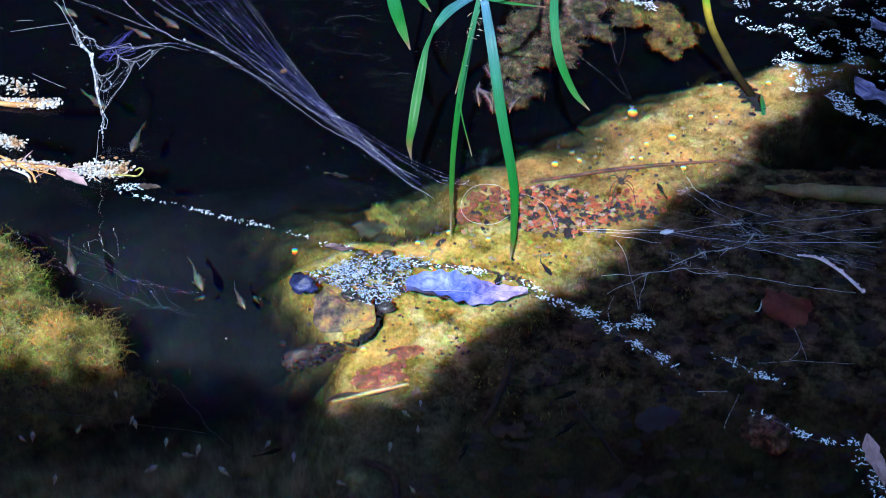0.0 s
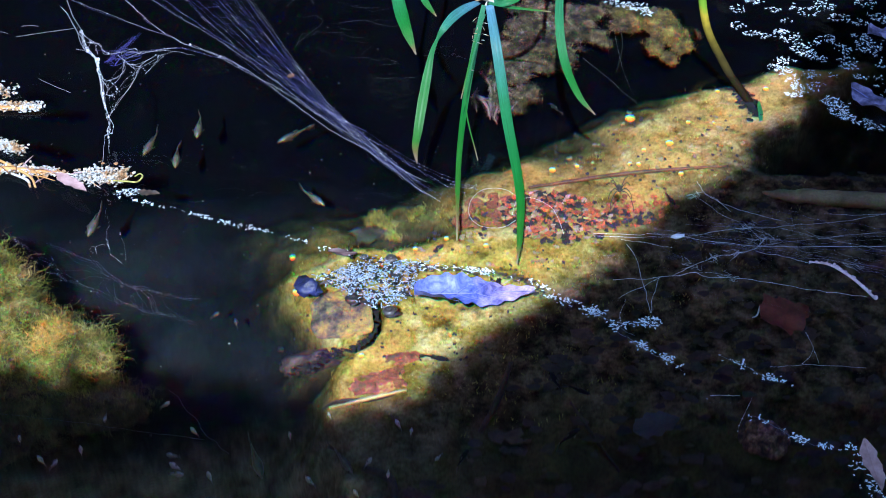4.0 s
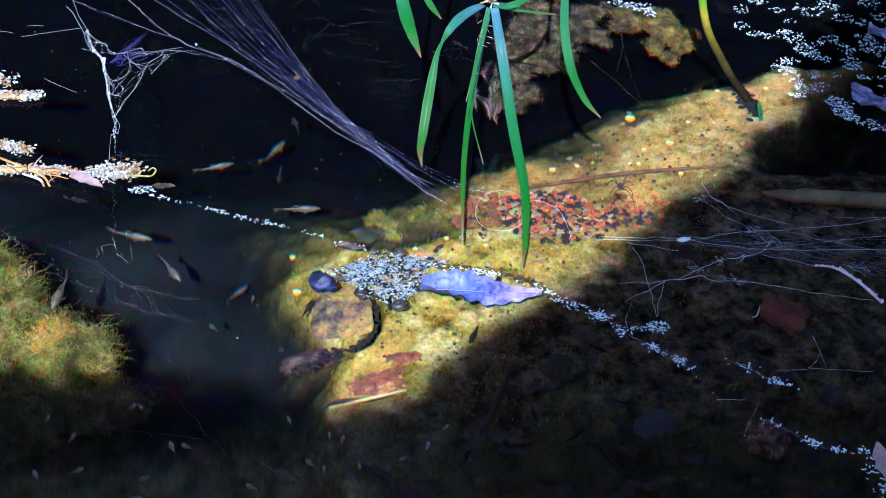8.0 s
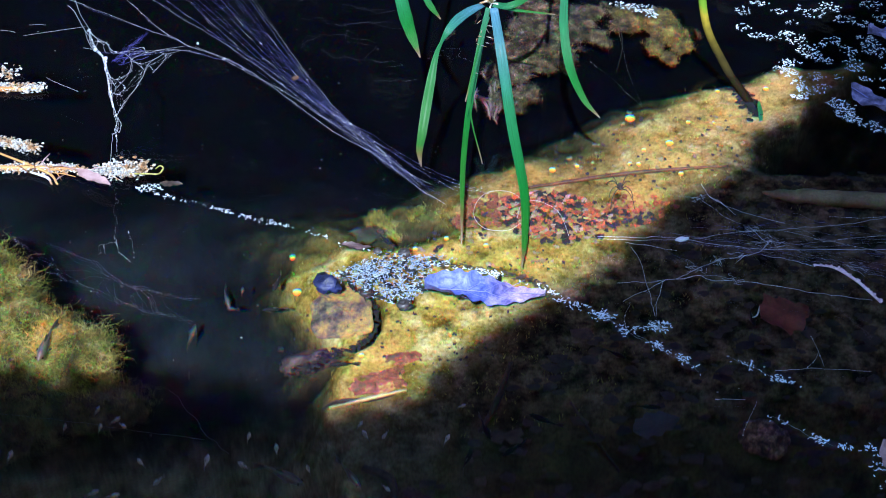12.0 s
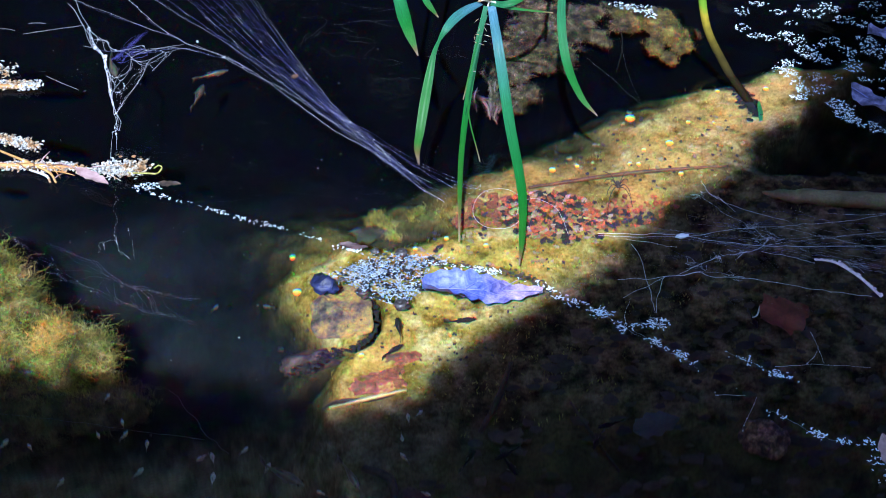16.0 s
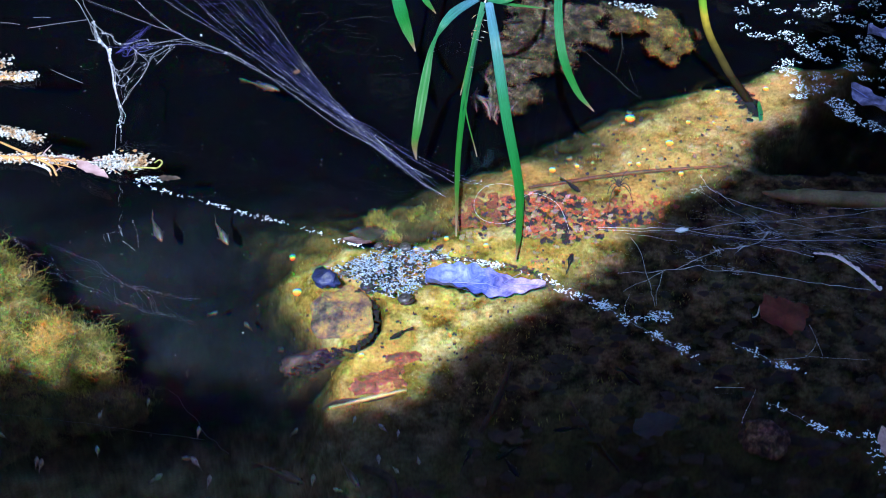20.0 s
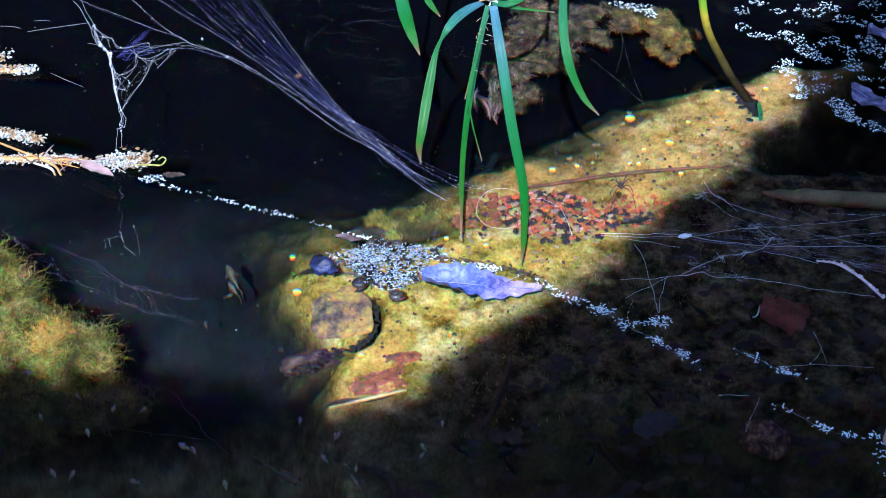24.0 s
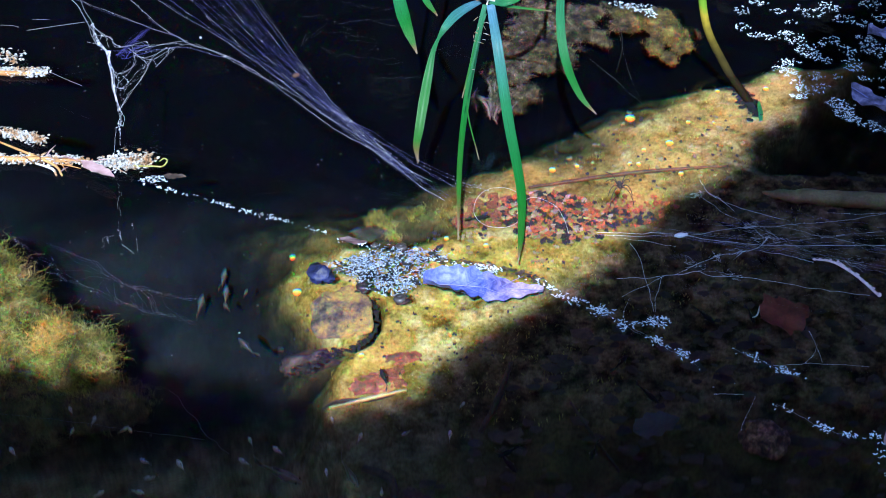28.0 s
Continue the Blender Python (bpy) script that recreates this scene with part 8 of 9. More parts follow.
    [(0, -0.4923, 0.1391, -0.045), (16.5, -0.4928, 0.1497, -0.045), (19, -0.216, 0.0606, -0.034), (20, -0.202, 0.0444, -0.034), (20.5, -0.1935, 0.0332, -0.034), (21.5, -0.174, 0.0161, -0.022), (23, -0.0913, -0.0145, -0.022), (25.5, -0.0562, -0.0233, -0.02), (28, -0.0562, -0.0233, -0.02)],
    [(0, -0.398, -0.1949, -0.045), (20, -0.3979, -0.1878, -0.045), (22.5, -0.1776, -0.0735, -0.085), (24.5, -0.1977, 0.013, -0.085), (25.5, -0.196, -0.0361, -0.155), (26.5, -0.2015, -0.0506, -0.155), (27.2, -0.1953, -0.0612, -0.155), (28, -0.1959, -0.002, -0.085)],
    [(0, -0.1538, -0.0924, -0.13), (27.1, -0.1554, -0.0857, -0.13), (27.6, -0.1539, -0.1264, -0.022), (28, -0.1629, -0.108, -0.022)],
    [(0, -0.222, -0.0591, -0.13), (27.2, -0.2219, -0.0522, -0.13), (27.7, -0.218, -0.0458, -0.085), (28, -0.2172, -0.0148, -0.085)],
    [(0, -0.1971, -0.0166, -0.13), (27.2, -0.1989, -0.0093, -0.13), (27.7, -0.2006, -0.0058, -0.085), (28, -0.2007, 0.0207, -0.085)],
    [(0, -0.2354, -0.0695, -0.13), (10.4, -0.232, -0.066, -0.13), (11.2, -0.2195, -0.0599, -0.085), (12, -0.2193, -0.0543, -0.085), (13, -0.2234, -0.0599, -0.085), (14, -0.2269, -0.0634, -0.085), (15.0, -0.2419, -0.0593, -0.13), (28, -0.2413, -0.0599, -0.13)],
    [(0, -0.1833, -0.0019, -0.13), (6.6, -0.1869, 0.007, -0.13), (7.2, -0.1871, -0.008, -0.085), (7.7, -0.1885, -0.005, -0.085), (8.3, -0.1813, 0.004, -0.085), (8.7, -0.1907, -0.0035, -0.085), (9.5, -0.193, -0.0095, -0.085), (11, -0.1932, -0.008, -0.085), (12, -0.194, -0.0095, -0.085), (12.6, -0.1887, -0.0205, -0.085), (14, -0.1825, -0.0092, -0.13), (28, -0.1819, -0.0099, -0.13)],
]

dark_fish = [make_fish(DARKFISH, "slender minnow painted as a dark silhouette over the shelf")]
pale_fish = [make_fish(PALEFISH, "slender minnow painted pale as if sunlit over dark water")]
for f, ways in ((dark_fish, DARK_WAYS), (pale_fish, PALE_WAYS)):
    while len(f) < len(ways):
        f.append(copy_thing(f[0], pose(0, 0, 0)))


# fish that hover in the near corner, toned for its shade: place, heading, size
HOVER = [((-0.3233, -0.2149, -0.05), 100, 0.65), ((-0.269, -0.1903, -0.05), 80, 0.58), ((-0.3208, -0.1875, -0.05), 110, 0.50), ((-0.2504, -0.1693, -0.05), 75, 0.50), ((-0.2103, -0.2246, -0.05), 200, 0.58), ((-0.1666, -0.2273, -0.05), 120, 0.65), ((-0.1151, -0.2199, -0.05), 105, 0.65), ((-0.1917, -0.2178, -0.05), 115, 0.72), ((-0.2867, -0.2333, -0.05), 60, 0.58), ((-0.2293, -0.2413, -0.05), 20, 0.65), ((-0.1777, -0.0542, -0.05), 140, 0.58), ((-0.1871, -0.0364, -0.05), 60, 0.50), ((-0.1355, -0.1899, -0.05), 80, 0.50), ((-0.2862, -0.1478, -0.05), 100, 0.50)]
hover_fish = []
dim_body = [c for c in pale_fish[0].children if c.name.startswith("body")][0].data.copy()
dim_body.materials[0] = DIMFISH
for f in pale_fish[16:22]:
    for c in f.children:
        if c.name.startswith("body"):
            c.data = dim_body
shade_body = dim_body.copy()
shade_body.materials[0] = SHADEFISH
HOVER += [((-0.0203, -0.1956, -0.035), 100, 0.6), ((-0.0279, -0.2113, -0.035), 250, 0.5), ((-0.0565, -0.2084, -0.04), 95, 0.6), ((-0.2628, -0.1754, -0.05), 290, 0.5), ((-0.2138, -0.2018, -0.05), 120, 0.55), ((-0.0733, -0.1808, -0.04), 80, 0.45), ((-0.0085, -0.182, -0.035), 60, 0.45), ((-0.088, -0.2355, -0.05), 130, 0.5), ((-0.0402, -0.241, -0.04), 300, 0.5)]
for k, (q, a, s) in enumerate(HOVER):
    f = copy_thing(pale_fish[0], pose(0, 0, 0))
    f.scale = (s * 0.55, s * 1.0, s * 0.9)
    tagged(f, "minnow hovering in the near corner, skin toned for its light")
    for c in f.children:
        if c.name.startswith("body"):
            c.data = dim_body if k in (10, 11) else shade_body
    hover_fish.append(f)
r = random.Random(4)
for i, f in enumerate(dark_fish + pale_fish[1:]):
    s = r.uniform(0.62, 0.80) if f in dark_fish else r.uniform(1.1, 1.35) if f not in pale_fish[16:22] else 0.8
    f.scale = (s, s * 1.15, s)


def swim(f, ways, phase, wag_rate=2.6):
    """Key a fish along its way, heading where it swims, its tail beating."""
    ts = [w[0] for w in ways]
    p = np.array([w[1:] for w in ways])

    def place(t):
        i = int(np.clip(np.searchsorted(ts, t) - 1, 0, len(ts) - 2))
        a, b = p[max(i - 1, 0)], p[i]
        c, d = p[i + 1], p[min(i + 2, len(ts) - 1)]
        u = (t - ts[i]) / (ts[i + 1] - ts[i])
        h = ts[i + 1] - ts[i]
        m0 = (c - a) / max(ts[i + 1] - ts[max(i - 1, 0)], 1e-3) * h
        m1 = (d - b) / max(ts[min(i + 2, len(ts) - 1)] - ts[i], 1e-3) * h
        return (2 * u ** 3 - 3 * u * u + 1) * b + (u ** 3 - 2 * u * u + u) * m0 + (3 * u * u - 2 * u ** 3) * c + (u ** 3 - u * u) * m1
    rows, wag = [], []
    tail = [c for c in f.children if c.name.startswith("tail_fin")][0]
    home = Vector((-0.0145, 0, 0))
    step = 0.25
    v = place(min(0.6, 28)) - place(0)
    yaw = math.degrees(math.atan2(v[1], v[0]))
    for k in range(int(28 / step) + 1):
        t = k * step
        q = place(t)
        v = place(min(t + 0.25, 28)) - place(max(t - 0.25, 0))
        if math.hypot(v[0], v[1]) > 0.004:
            want = math.degrees(math.atan2(v[1], v[0]))
            turn = (want - yaw + 180) % 360 - 180
            yaw += max(-70, min(70, turn))
        if q[2] < -0.118:      # sunk below the bed, out of the camera's view
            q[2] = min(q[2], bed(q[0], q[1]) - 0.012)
        beat = math.sin(t * wag_rate * math.tau + phase)
        rows.append((t, pose(q[0], q[1], q[2], 0, 0, yaw + 3 * beat)))
        wag.append((t, pose(*home, 0, 0, 22 * math.sin(t * wag_rate * math.tau + phase - 1.0))))
    walk(f, rows)
    walk(tail, wag)


def drift(ob, rows):
    """Key a floating or hanging thing by how far it has moved from its place."""
    p = Vector(ob.location)
    walk(ob, [(t, pose(p.x + x, p.y + y, p.z, 0, 0, a)) for t, x, y, a in rows])


def motions():
    drift(float_leaf, [(0, -0.0141, -0.0071, 2.3), (0.5, -0.0146, -0.0065, 4.0), (1, -0.0158, -0.0072, 3.6), (1.5, -0.0156, -0.0073, 4.7), (2, -0.015, -0.0066, 4.8), (2.5, -0.0128, -0.005, 6.1), (3, -0.0102, -0.0034, 6.7), (3.5, -0.0077, -0.0023, 6.7), (5.5, -0.0025, -0.0016, 1.9), (6.5, -0.0008, -0.0016, 0.6), (7.5, -0.0004, -0.0001, 0.1), (8.5, 0.0007, 0, -0.0), (9.5, 0.0022, 0, -0.0), (10.5, 0.0033, 0.0005, -0.8), (11.5, 0.0032, 0, -1.5), (12.5, 0.0022, 0, -0.1), (14.5, 0.0007, 0.0006, 0.6), (15.5, 0.0008, 0.0017, 0.6), (16.5, 0.0011, 0.0023, 1.2), (17, 0.0012, 0.0033, 1.2), (17.5, 0.0009, 0.0049, 1.9), (18, 0.0016, 0.0061, 2.0), (18.5, 0.0024, 0.0067, 2.5), (19, 0.0031, 0.0077, 1.3), (19.5, 0.0032, 0.0089, 1.2), (20, 0.0035, 0.01, 1.1), (20.5, 0.0024, 0.0111, -0.2), (21, 0.0017, 0.0117, -0.9), (21.5, 0.001, 0.0122, -1.6), (23.5, 0.0001, 0.0089, -2.9), (24.5, 0.0004, 0.0078, -2.8), (25.5, 0.0012, 0.0078, -1.5), (26.5, 0.0019, 0.0072, -2.2), (27.5, 0.0015, 0.0061, -2.3), (28, 0.0015, 0.0056, -1.6)])
    drift(pod, [(0, -0.0174, -0.0103, 0.0), (0.5, -0.0174, -0.01, 0.0), (1, -0.0192, -0.0101, 0.0), (1.5, -0.0195, -0.0112, 0.0), (2, -0.0187, -0.0106, 0.0), (2.5, -0.017, -0.01, 0.0), (3, -0.0155, -0.0089, 0.0), (3.5, -0.0136, -0.0078, 0.0), (5.5, -0.0064, -0.0022, 0.0), (6.5, -0.0029, -0.0012, 0.0), (7.5, -0.0007, -0.001, 0.0), (8.5, 0.0008, 0.0001, 0.0), (9.5, 0.003, 0.0001, 0.0), (10.5, 0.0044, 0.0001, 0.0), (11.5, 0.0045, -0.0011, 0.0), (12.5, 0.0039, -0.0032, 0.0), (14.5, 0.0025, -0.0043, 0.0), (15.5, 0.0024, -0.0033, 0.0), (16.5, 0.0017, -0.0032, 0.0), (17, 0.0016, -0.0022, 0.0), (17.5, 0.0009, -0.0011, 0.0), (18, 0.0008, 0.0001, 0.0), (18.5, 0.0007, 0.0012, 0.0), (19, 0.0013, 0.0023, 0.0), (19.5, 0.0019, 0.0044, 0.0), (20, 0.0026, 0.0047, 0.0), (20.5, 0.0025, 0.0067, 0.0), (21, 0.0025, 0.008, 0.0), (21.5, 0.0023, 0.0101, 0.0), (23.5, 0.0008, 0.0204, 0.0), (24.5, -0.0022, 0.0215, 0.0), (25.5, -0.0036, 0.0193, 0.0), (26.5, -0.0034, 0.0169, 0.0), (27.5, -0.0023, 0.0124, 0.0), (28, -0.0022, 0.0103, 0.0)])
    middle = [(0, -0.0125, -0.0099, 0.0), (0.5, -0.013, -0.0106, 0.0), (1, -0.0142, -0.0109, 0.0), (1.5, -0.0147, -0.0118, 0.0), (2, -0.0158, -0.0113, 0.0), (2.5, -0.0148, -0.0108, 0.0), (3, -0.0127, -0.0106, 0.0), (3.5, -0.01, -0.0097, 0.0), (5.5, -0.0013, -0.0032, 0.0), (6.5, -0.0006, -0.0022, 0.0), (7.5, 0, -0.0001, 0.0), (8.5, 0, 0, 0.0), (9.5, 0.0015, 0.001, 0.0), (10.5, 0.0036, 0.0011, 0.0), (11.5, 0.0043, 0.0011, 0.0), (12.5, 0.0037, 0.0001, 0.0), (14.5, 0.0015, 0, 0.0), (15.5, 0.0015, 0.0001, 0.0), (16.5, 0.0021, 0.0011, 0.0), (17, 0.0022, 0.0011, 0.0), (17.5, 0.0021, 0.0021, 0.0), (18, 0.0022, 0.0022, 0.0), (18.5, 0.0028, 0.0033, 0.0), (19, 0.0035, 0.0053, 0.0), (19.5, 0.0042, 0.0065, 0.0), (20, 0.0049, 0.0077, 0.0), (20.5, 0.0048, 0.0107, 0.0), (21, 0.0041, 0.0119, 0.0), (21.5, 0.0034, 0.0129, 0.0), (23.5, -0.0025, 0.0119, 0.0), (24.5, -0.0025, 0.0118, 0.0), (25.5, -0.0003, 0.0108, 0.0), (26.5, 0.0012, 0.0087, 0.0), (27.5, 0.0013, 0.0077, 0.0), (28, 0.0013, 0.0076, 0.0)]
    drift(raft_leaf, middle)
    for s in snails:
        drift(s, middle)
    drift(raft, [(0, -0.0159, -0.0096, 0.8), (0.5, -0.0161, -0.0099, 0.1), (1, -0.0176, -0.0101, 0.1), (1.5, -0.018, -0.0112, 0.1), (2, -0.0172, -0.0105, 0.1), (2.5, -0.0154, -0.01, 0.0), (3, -0.0132, -0.0088, 0.0), (3.5, -0.0109, -0.0078, 0.0), (5.5, -0.0046, -0.0027, -0.6), (6.5, -0.0018, -0.0016, -0.6), (7.5, -0.0007, -0.0005, 0.6), (8.5, 0.0008, 0, -0.0), (9.5, 0.0026, 0, -0.0), (10.5, 0.0041, 0.0006, 0.7), (11.5, 0.0041, 0, 1.5), (12.5, 0.0031, -0.0016, 2.1), (14.5, 0.0016, -0.0021, 2.8), (15.5, 0.0016, -0.0011, 2.9), (16.5, 0.0016, -0.001, 2.9), (17, 0.0015, 0, 2.9), (17.5, 0.0008, 0.0011, 2.9), (18, 0.0011, 0.0023, 2.8), (18.5, 0.0015, 0.0029, 2.2), (19, 0.0021, 0.0045, 2.8), (19.5, 0.0024, 0.0062, 2.2), (20, 0.0031, 0.0069, 2.8), (20.5, 0.0027, 0.009, 2.9), (21, 0.0023, 0.0102, 2.8), (21.5, 0.0019, 0.0118, 2.2), (23.5, 0.0007, 0.0158, -5.9), (24.5, -0.0007, 0.0158, -7.0), (25.5, -0.0011, 0.0142, -6.2), (26.5, -0.0006, 0.013, -4.7), (27.5, -0.0001, 0.0102, -2.7), (28, 0, 0.0086, -2.1)])
    drift(trail_left, [(0, -0.0151, -0.0105, 0.0), (0.5, -0.0177, -0.0102, 0.0), (1, -0.0183, -0.0114, 0.0), (1.5, -0.0187, -0.0116, 0.0), (2, -0.0184, -0.0119, 0.0), (2.5, -0.0181, -0.0114, 0.0), (3, -0.0172, -0.0123, 0.0), (3.5, -0.016, -0.0101, 0.0), (5.5, -0.0071, -0.0054, -0.7), (6.5, -0.0036, -0.003, -0.4), (7.5, -0.0011, -0.0012, 0.2), (8.5, 0.0008, 0.0007, -0.8), (9.5, 0.0034, 0.0013, -0.3), (10.5, 0.0048, 0.0019, -1.1), (11.5, 0.0049, 0.0019, -1.1), (12.5, 0.0037, 0.0019, -1.2), (14.5, 0.0018, 0.0013, -2.2), (15.5, 0.0014, 0.002, -2.7), (16.5, 0.0009, 0.0025, -2.2), (17, 0.0009, 0.0025, -2.2), (17.5, 0.0005, 0.0026, -2.1), (18, 0.0004, 0.0038, -2.1), (18.5, 0.0003, 0.005, -2.1), (19, 0.0009, 0.0063, -2.1), (19.5, 0.0007, 0.0087, -2.1), (20, 0.001, 0.0101, -2.3), (20.5, 0.0007, 0.0126, -2.4), (21, 0.0006, 0.015, -2.4), (21.5, 0.0019, 0.0151, -2.1), (23.5, 0.0067, 0.0157, -1.2), (24.5, 0.0075, 0.0157, -1.2), (25.5, 0.0073, 0.0133, -1.4), (26.5, 0.007, 0.0132, -1.6), (27.5, 0.0062, 0.0126, -2.4), (28, 0.0051, 0.0126, -2.6)])
    drift(trail_leaf, [(0, -0.0143, -0.006, 1.9), (0.5, -0.0158, -0.0068, 1.7), (1, -0.0158, -0.007, 2.0), (1.5, -0.0157, -0.0067, 2.9), (2, -0.0144, -0.0054, 3.4), (2.5, -0.0121, -0.0035, 4.4), (3, -0.0092, -0.0019, 4.7), (3.5, -0.0074, -0.0008, 4.5), (5.5, -0.0027, -0.0006, 1.6), (6.5, -0.0011, -0.0006, 0.9), (7.5, -0.0007, 0, 0.0), (8.5, 0.0007, 0, 0.0), (9.5, 0.0026, 0.0005, 0.4), (10.5, 0.0033, 0.0006, -0.4), (11.5, 0.0029, 0.0006, -0.5), (12.5, 0.0019, 0.0005, 0.2), (14.5, 0.0009, 0.0016, 1.0), (15.5, 0.0005, 0.0021, 0.6), (16.5, 0.0014, 0.0031, 1.2), (17, 0.0017, 0.0043, 1.3), (17.5, 0.0019, 0.0058, 1.7), (18, 0.0027, 0.0074, 2.0), (18.5, 0.0034, 0.008, 2.3), (19, 0.0038, 0.009, 1.6), (19.5, 0.0035, 0.0097, 1.2), (20, 0.0038, 0.0107, 1.1), (20.5, 0.0032, 0.0124, 0.8), (21, 0.0029, 0.0134, 0.8), (21.5, 0.0024, 0.013, -0.1), (23.5, 0.0017, 0.0092, -1.0), (24.5, 0.0017, 0.0081, -0.9), (25.5, 0.0022, 0.0081, -0.4), (26.5, 0.0026, 0.0085, -0.2), (27.5, 0.0021, 0.0071, -0.5), (28, 0.0018, 0.0065, -0.3)])
    drift(leaf_scraps, [(0, -0.0143, -0.006, 1.9), (0.5, -0.0158, -0.0068, 1.7), (1, -0.0158, -0.007, 2.0), (1.5, -0.0157, -0.0067, 2.9), (2, -0.0144, -0.0054, 3.4), (2.5, -0.0121, -0.0035, 4.4), (3, -0.0092, -0.0019, 4.7), (3.5, -0.0074, -0.0008, 4.5), (5.5, -0.0027, -0.0006, 1.6), (6.5, -0.0011, -0.0006, 0.9), (7.5, -0.0007, 0, 0.0), (8.5, 0.0007, 0, 0.0), (9.5, 0.0026, 0.0005, 0.4), (10.5, 0.0033, 0.0006, -0.4), (11.5, 0.0029, 0.0006, -0.5), (12.5, 0.0019, 0.0005, 0.2), (14.5, 0.0009, 0.0016, 1.0), (15.5, 0.0005, 0.0021, 0.6), (16.5, 0.0014, 0.0031, 1.2), (17, 0.0017, 0.0043, 1.3), (17.5, 0.0019, 0.0058, 1.7), (18, 0.0027, 0.0074, 2.0), (18.5, 0.0034, 0.008, 2.3), (19, 0.0038, 0.009, 1.6), (19.5, 0.0035, 0.0097, 1.2), (20, 0.0038, 0.0107, 1.1), (20.5, 0.0032, 0.0124, 0.8), (21, 0.0029, 0.0134, 0.8), (21.5, 0.0024, 0.013, -0.1), (23.5, 0.0017, 0.0092, -1.0), (24.5, 0.0017, 0.0081, -0.9), (25.5, 0.0022, 0.0081, -0.4), (26.5, 0.0026, 0.0085, -0.2), (27.5, 0.0021, 0.0071, -0.5), (28, 0.0018, 0.0065, -0.3)])
    drift(trail_mid, [(0, -0.0141, -0.0041, 1.2), (0.5, -0.0155, -0.0035, -1.1), (1, -0.0155, -0.0041, 0.2), (1.5, -0.0148, -0.0028, 0.7), (2, -0.0137, -0.0015, 1.7), (2.5, -0.0111, 0.0014, 2.3), (3, -0.0084, 0.0036, 2.4), (3.5, -0.0069, 0.0047, 2.0), (5.5, -0.0024, 0.0009, 1.0), (6.5, -0.0011, -0.0001, 1.1), (7.5, -0.0004, 0, -0.2), (8.5, 0.0007, 0, 0.1), (9.5, 0.0025, 0.0005, 0.8), (10.5, 0.0029, 0, 0.1), (11.5, 0.0025, -0.0005, 0.5), (12.5, 0.0018, 0.0004, 0.4), (14.5, 0.0009, 0.0021, 1.2), (15.5, 0.0006, 0.0026, 0.4), (16.5, 0.0011, 0.0042, 1.2), (17, 0.0015, 0.0053, 1.5), (17.5, 0.002, 0.0074, 1.7), (18, 0.0029, 0.009, 2.2), (18.5, 0.0037, 0.01, 2.2), (19, 0.004, 0.0101, 2.0), (19.5, 0.0037, 0.0107, 1.1), (20, 0.0037, 0.0117, 1.1), (20.5, 0.0028, 0.0122, 2.0), (21, 0.0024, 0.0127, 2.8), (21.5, 0.002, 0.0118, 1.9), (23.5, 0.0012, 0.0068, 1.5), (24.5, 0.0015, 0.0058, 1.3), (25.5, 0.0019, 0.0068, 1.0), (26.5, 0.0023, 0.0068, 2.0), (27.5, 0.0015, 0.0053, 1.5), (28, 0.0011, 0.0053, 1.2)])
    drift(trail_spur, [(0, -0.0143, -0.0029, 0.0), (0.5, -0.0166, -0.0038, 0.0), (1, -0.0155, -0.0039, 0.0), (1.5, -0.0149, -0.0022, 0.0), (2, -0.0131, -0.0004, 0.0), (2.5, -0.0104, 0.003, 0.0), (3, -0.0074, 0.0051, 0.0), (3.5, -0.0066, 0.0061, 0.0), (5.5, -0.0026, 0.002, 0.0), (6.5, -0.0013, 0.001, 0.0), (7.5, -0.0007, 0, 0.0), (8.5, 0.0007, 0.0001, 0.0), (9.5, 0.0029, 0.001, 0.0), (10.5, 0.0028, 0.0001, 0.0), (11.5, 0.0022, 0.0001, 0.0), (12.5, 0.0015, 0.0009, 0.0), (14.5, 0.001, 0.0031, 0.0), (15.5, 0.0004, 0.0031, 0.0), (16.5, 0.0013, 0.0051, 0.0), (17, 0.002, 0.0063, 0.0), (17.5, 0.003, 0.0082, 0.0), (18, 0.0039, 0.0103, 0.0), (18.5, 0.0047, 0.0113, 0.0), (19, 0.0047, 0.0114, 0.0), (19.5, 0.0041, 0.0114, 0.0), (20, 0.0041, 0.0124, 0.0), (20.5, 0.0036, 0.0135, 0.0), (21, 0.0036, 0.0143, 0.0), (21.5, 0.0034, 0.0125, 0.0), (23.5, 0.0028, 0.0072, 0.0), (24.5, 0.0027, 0.0062, 0.0), (25.5, 0.0029, 0.0072, 0.0), (26.5, 0.003, 0.0081, 0.0), (27.5, 0.002, 0.0062, 0.0), (28, 0.0014, 0.0062, 0.0)])
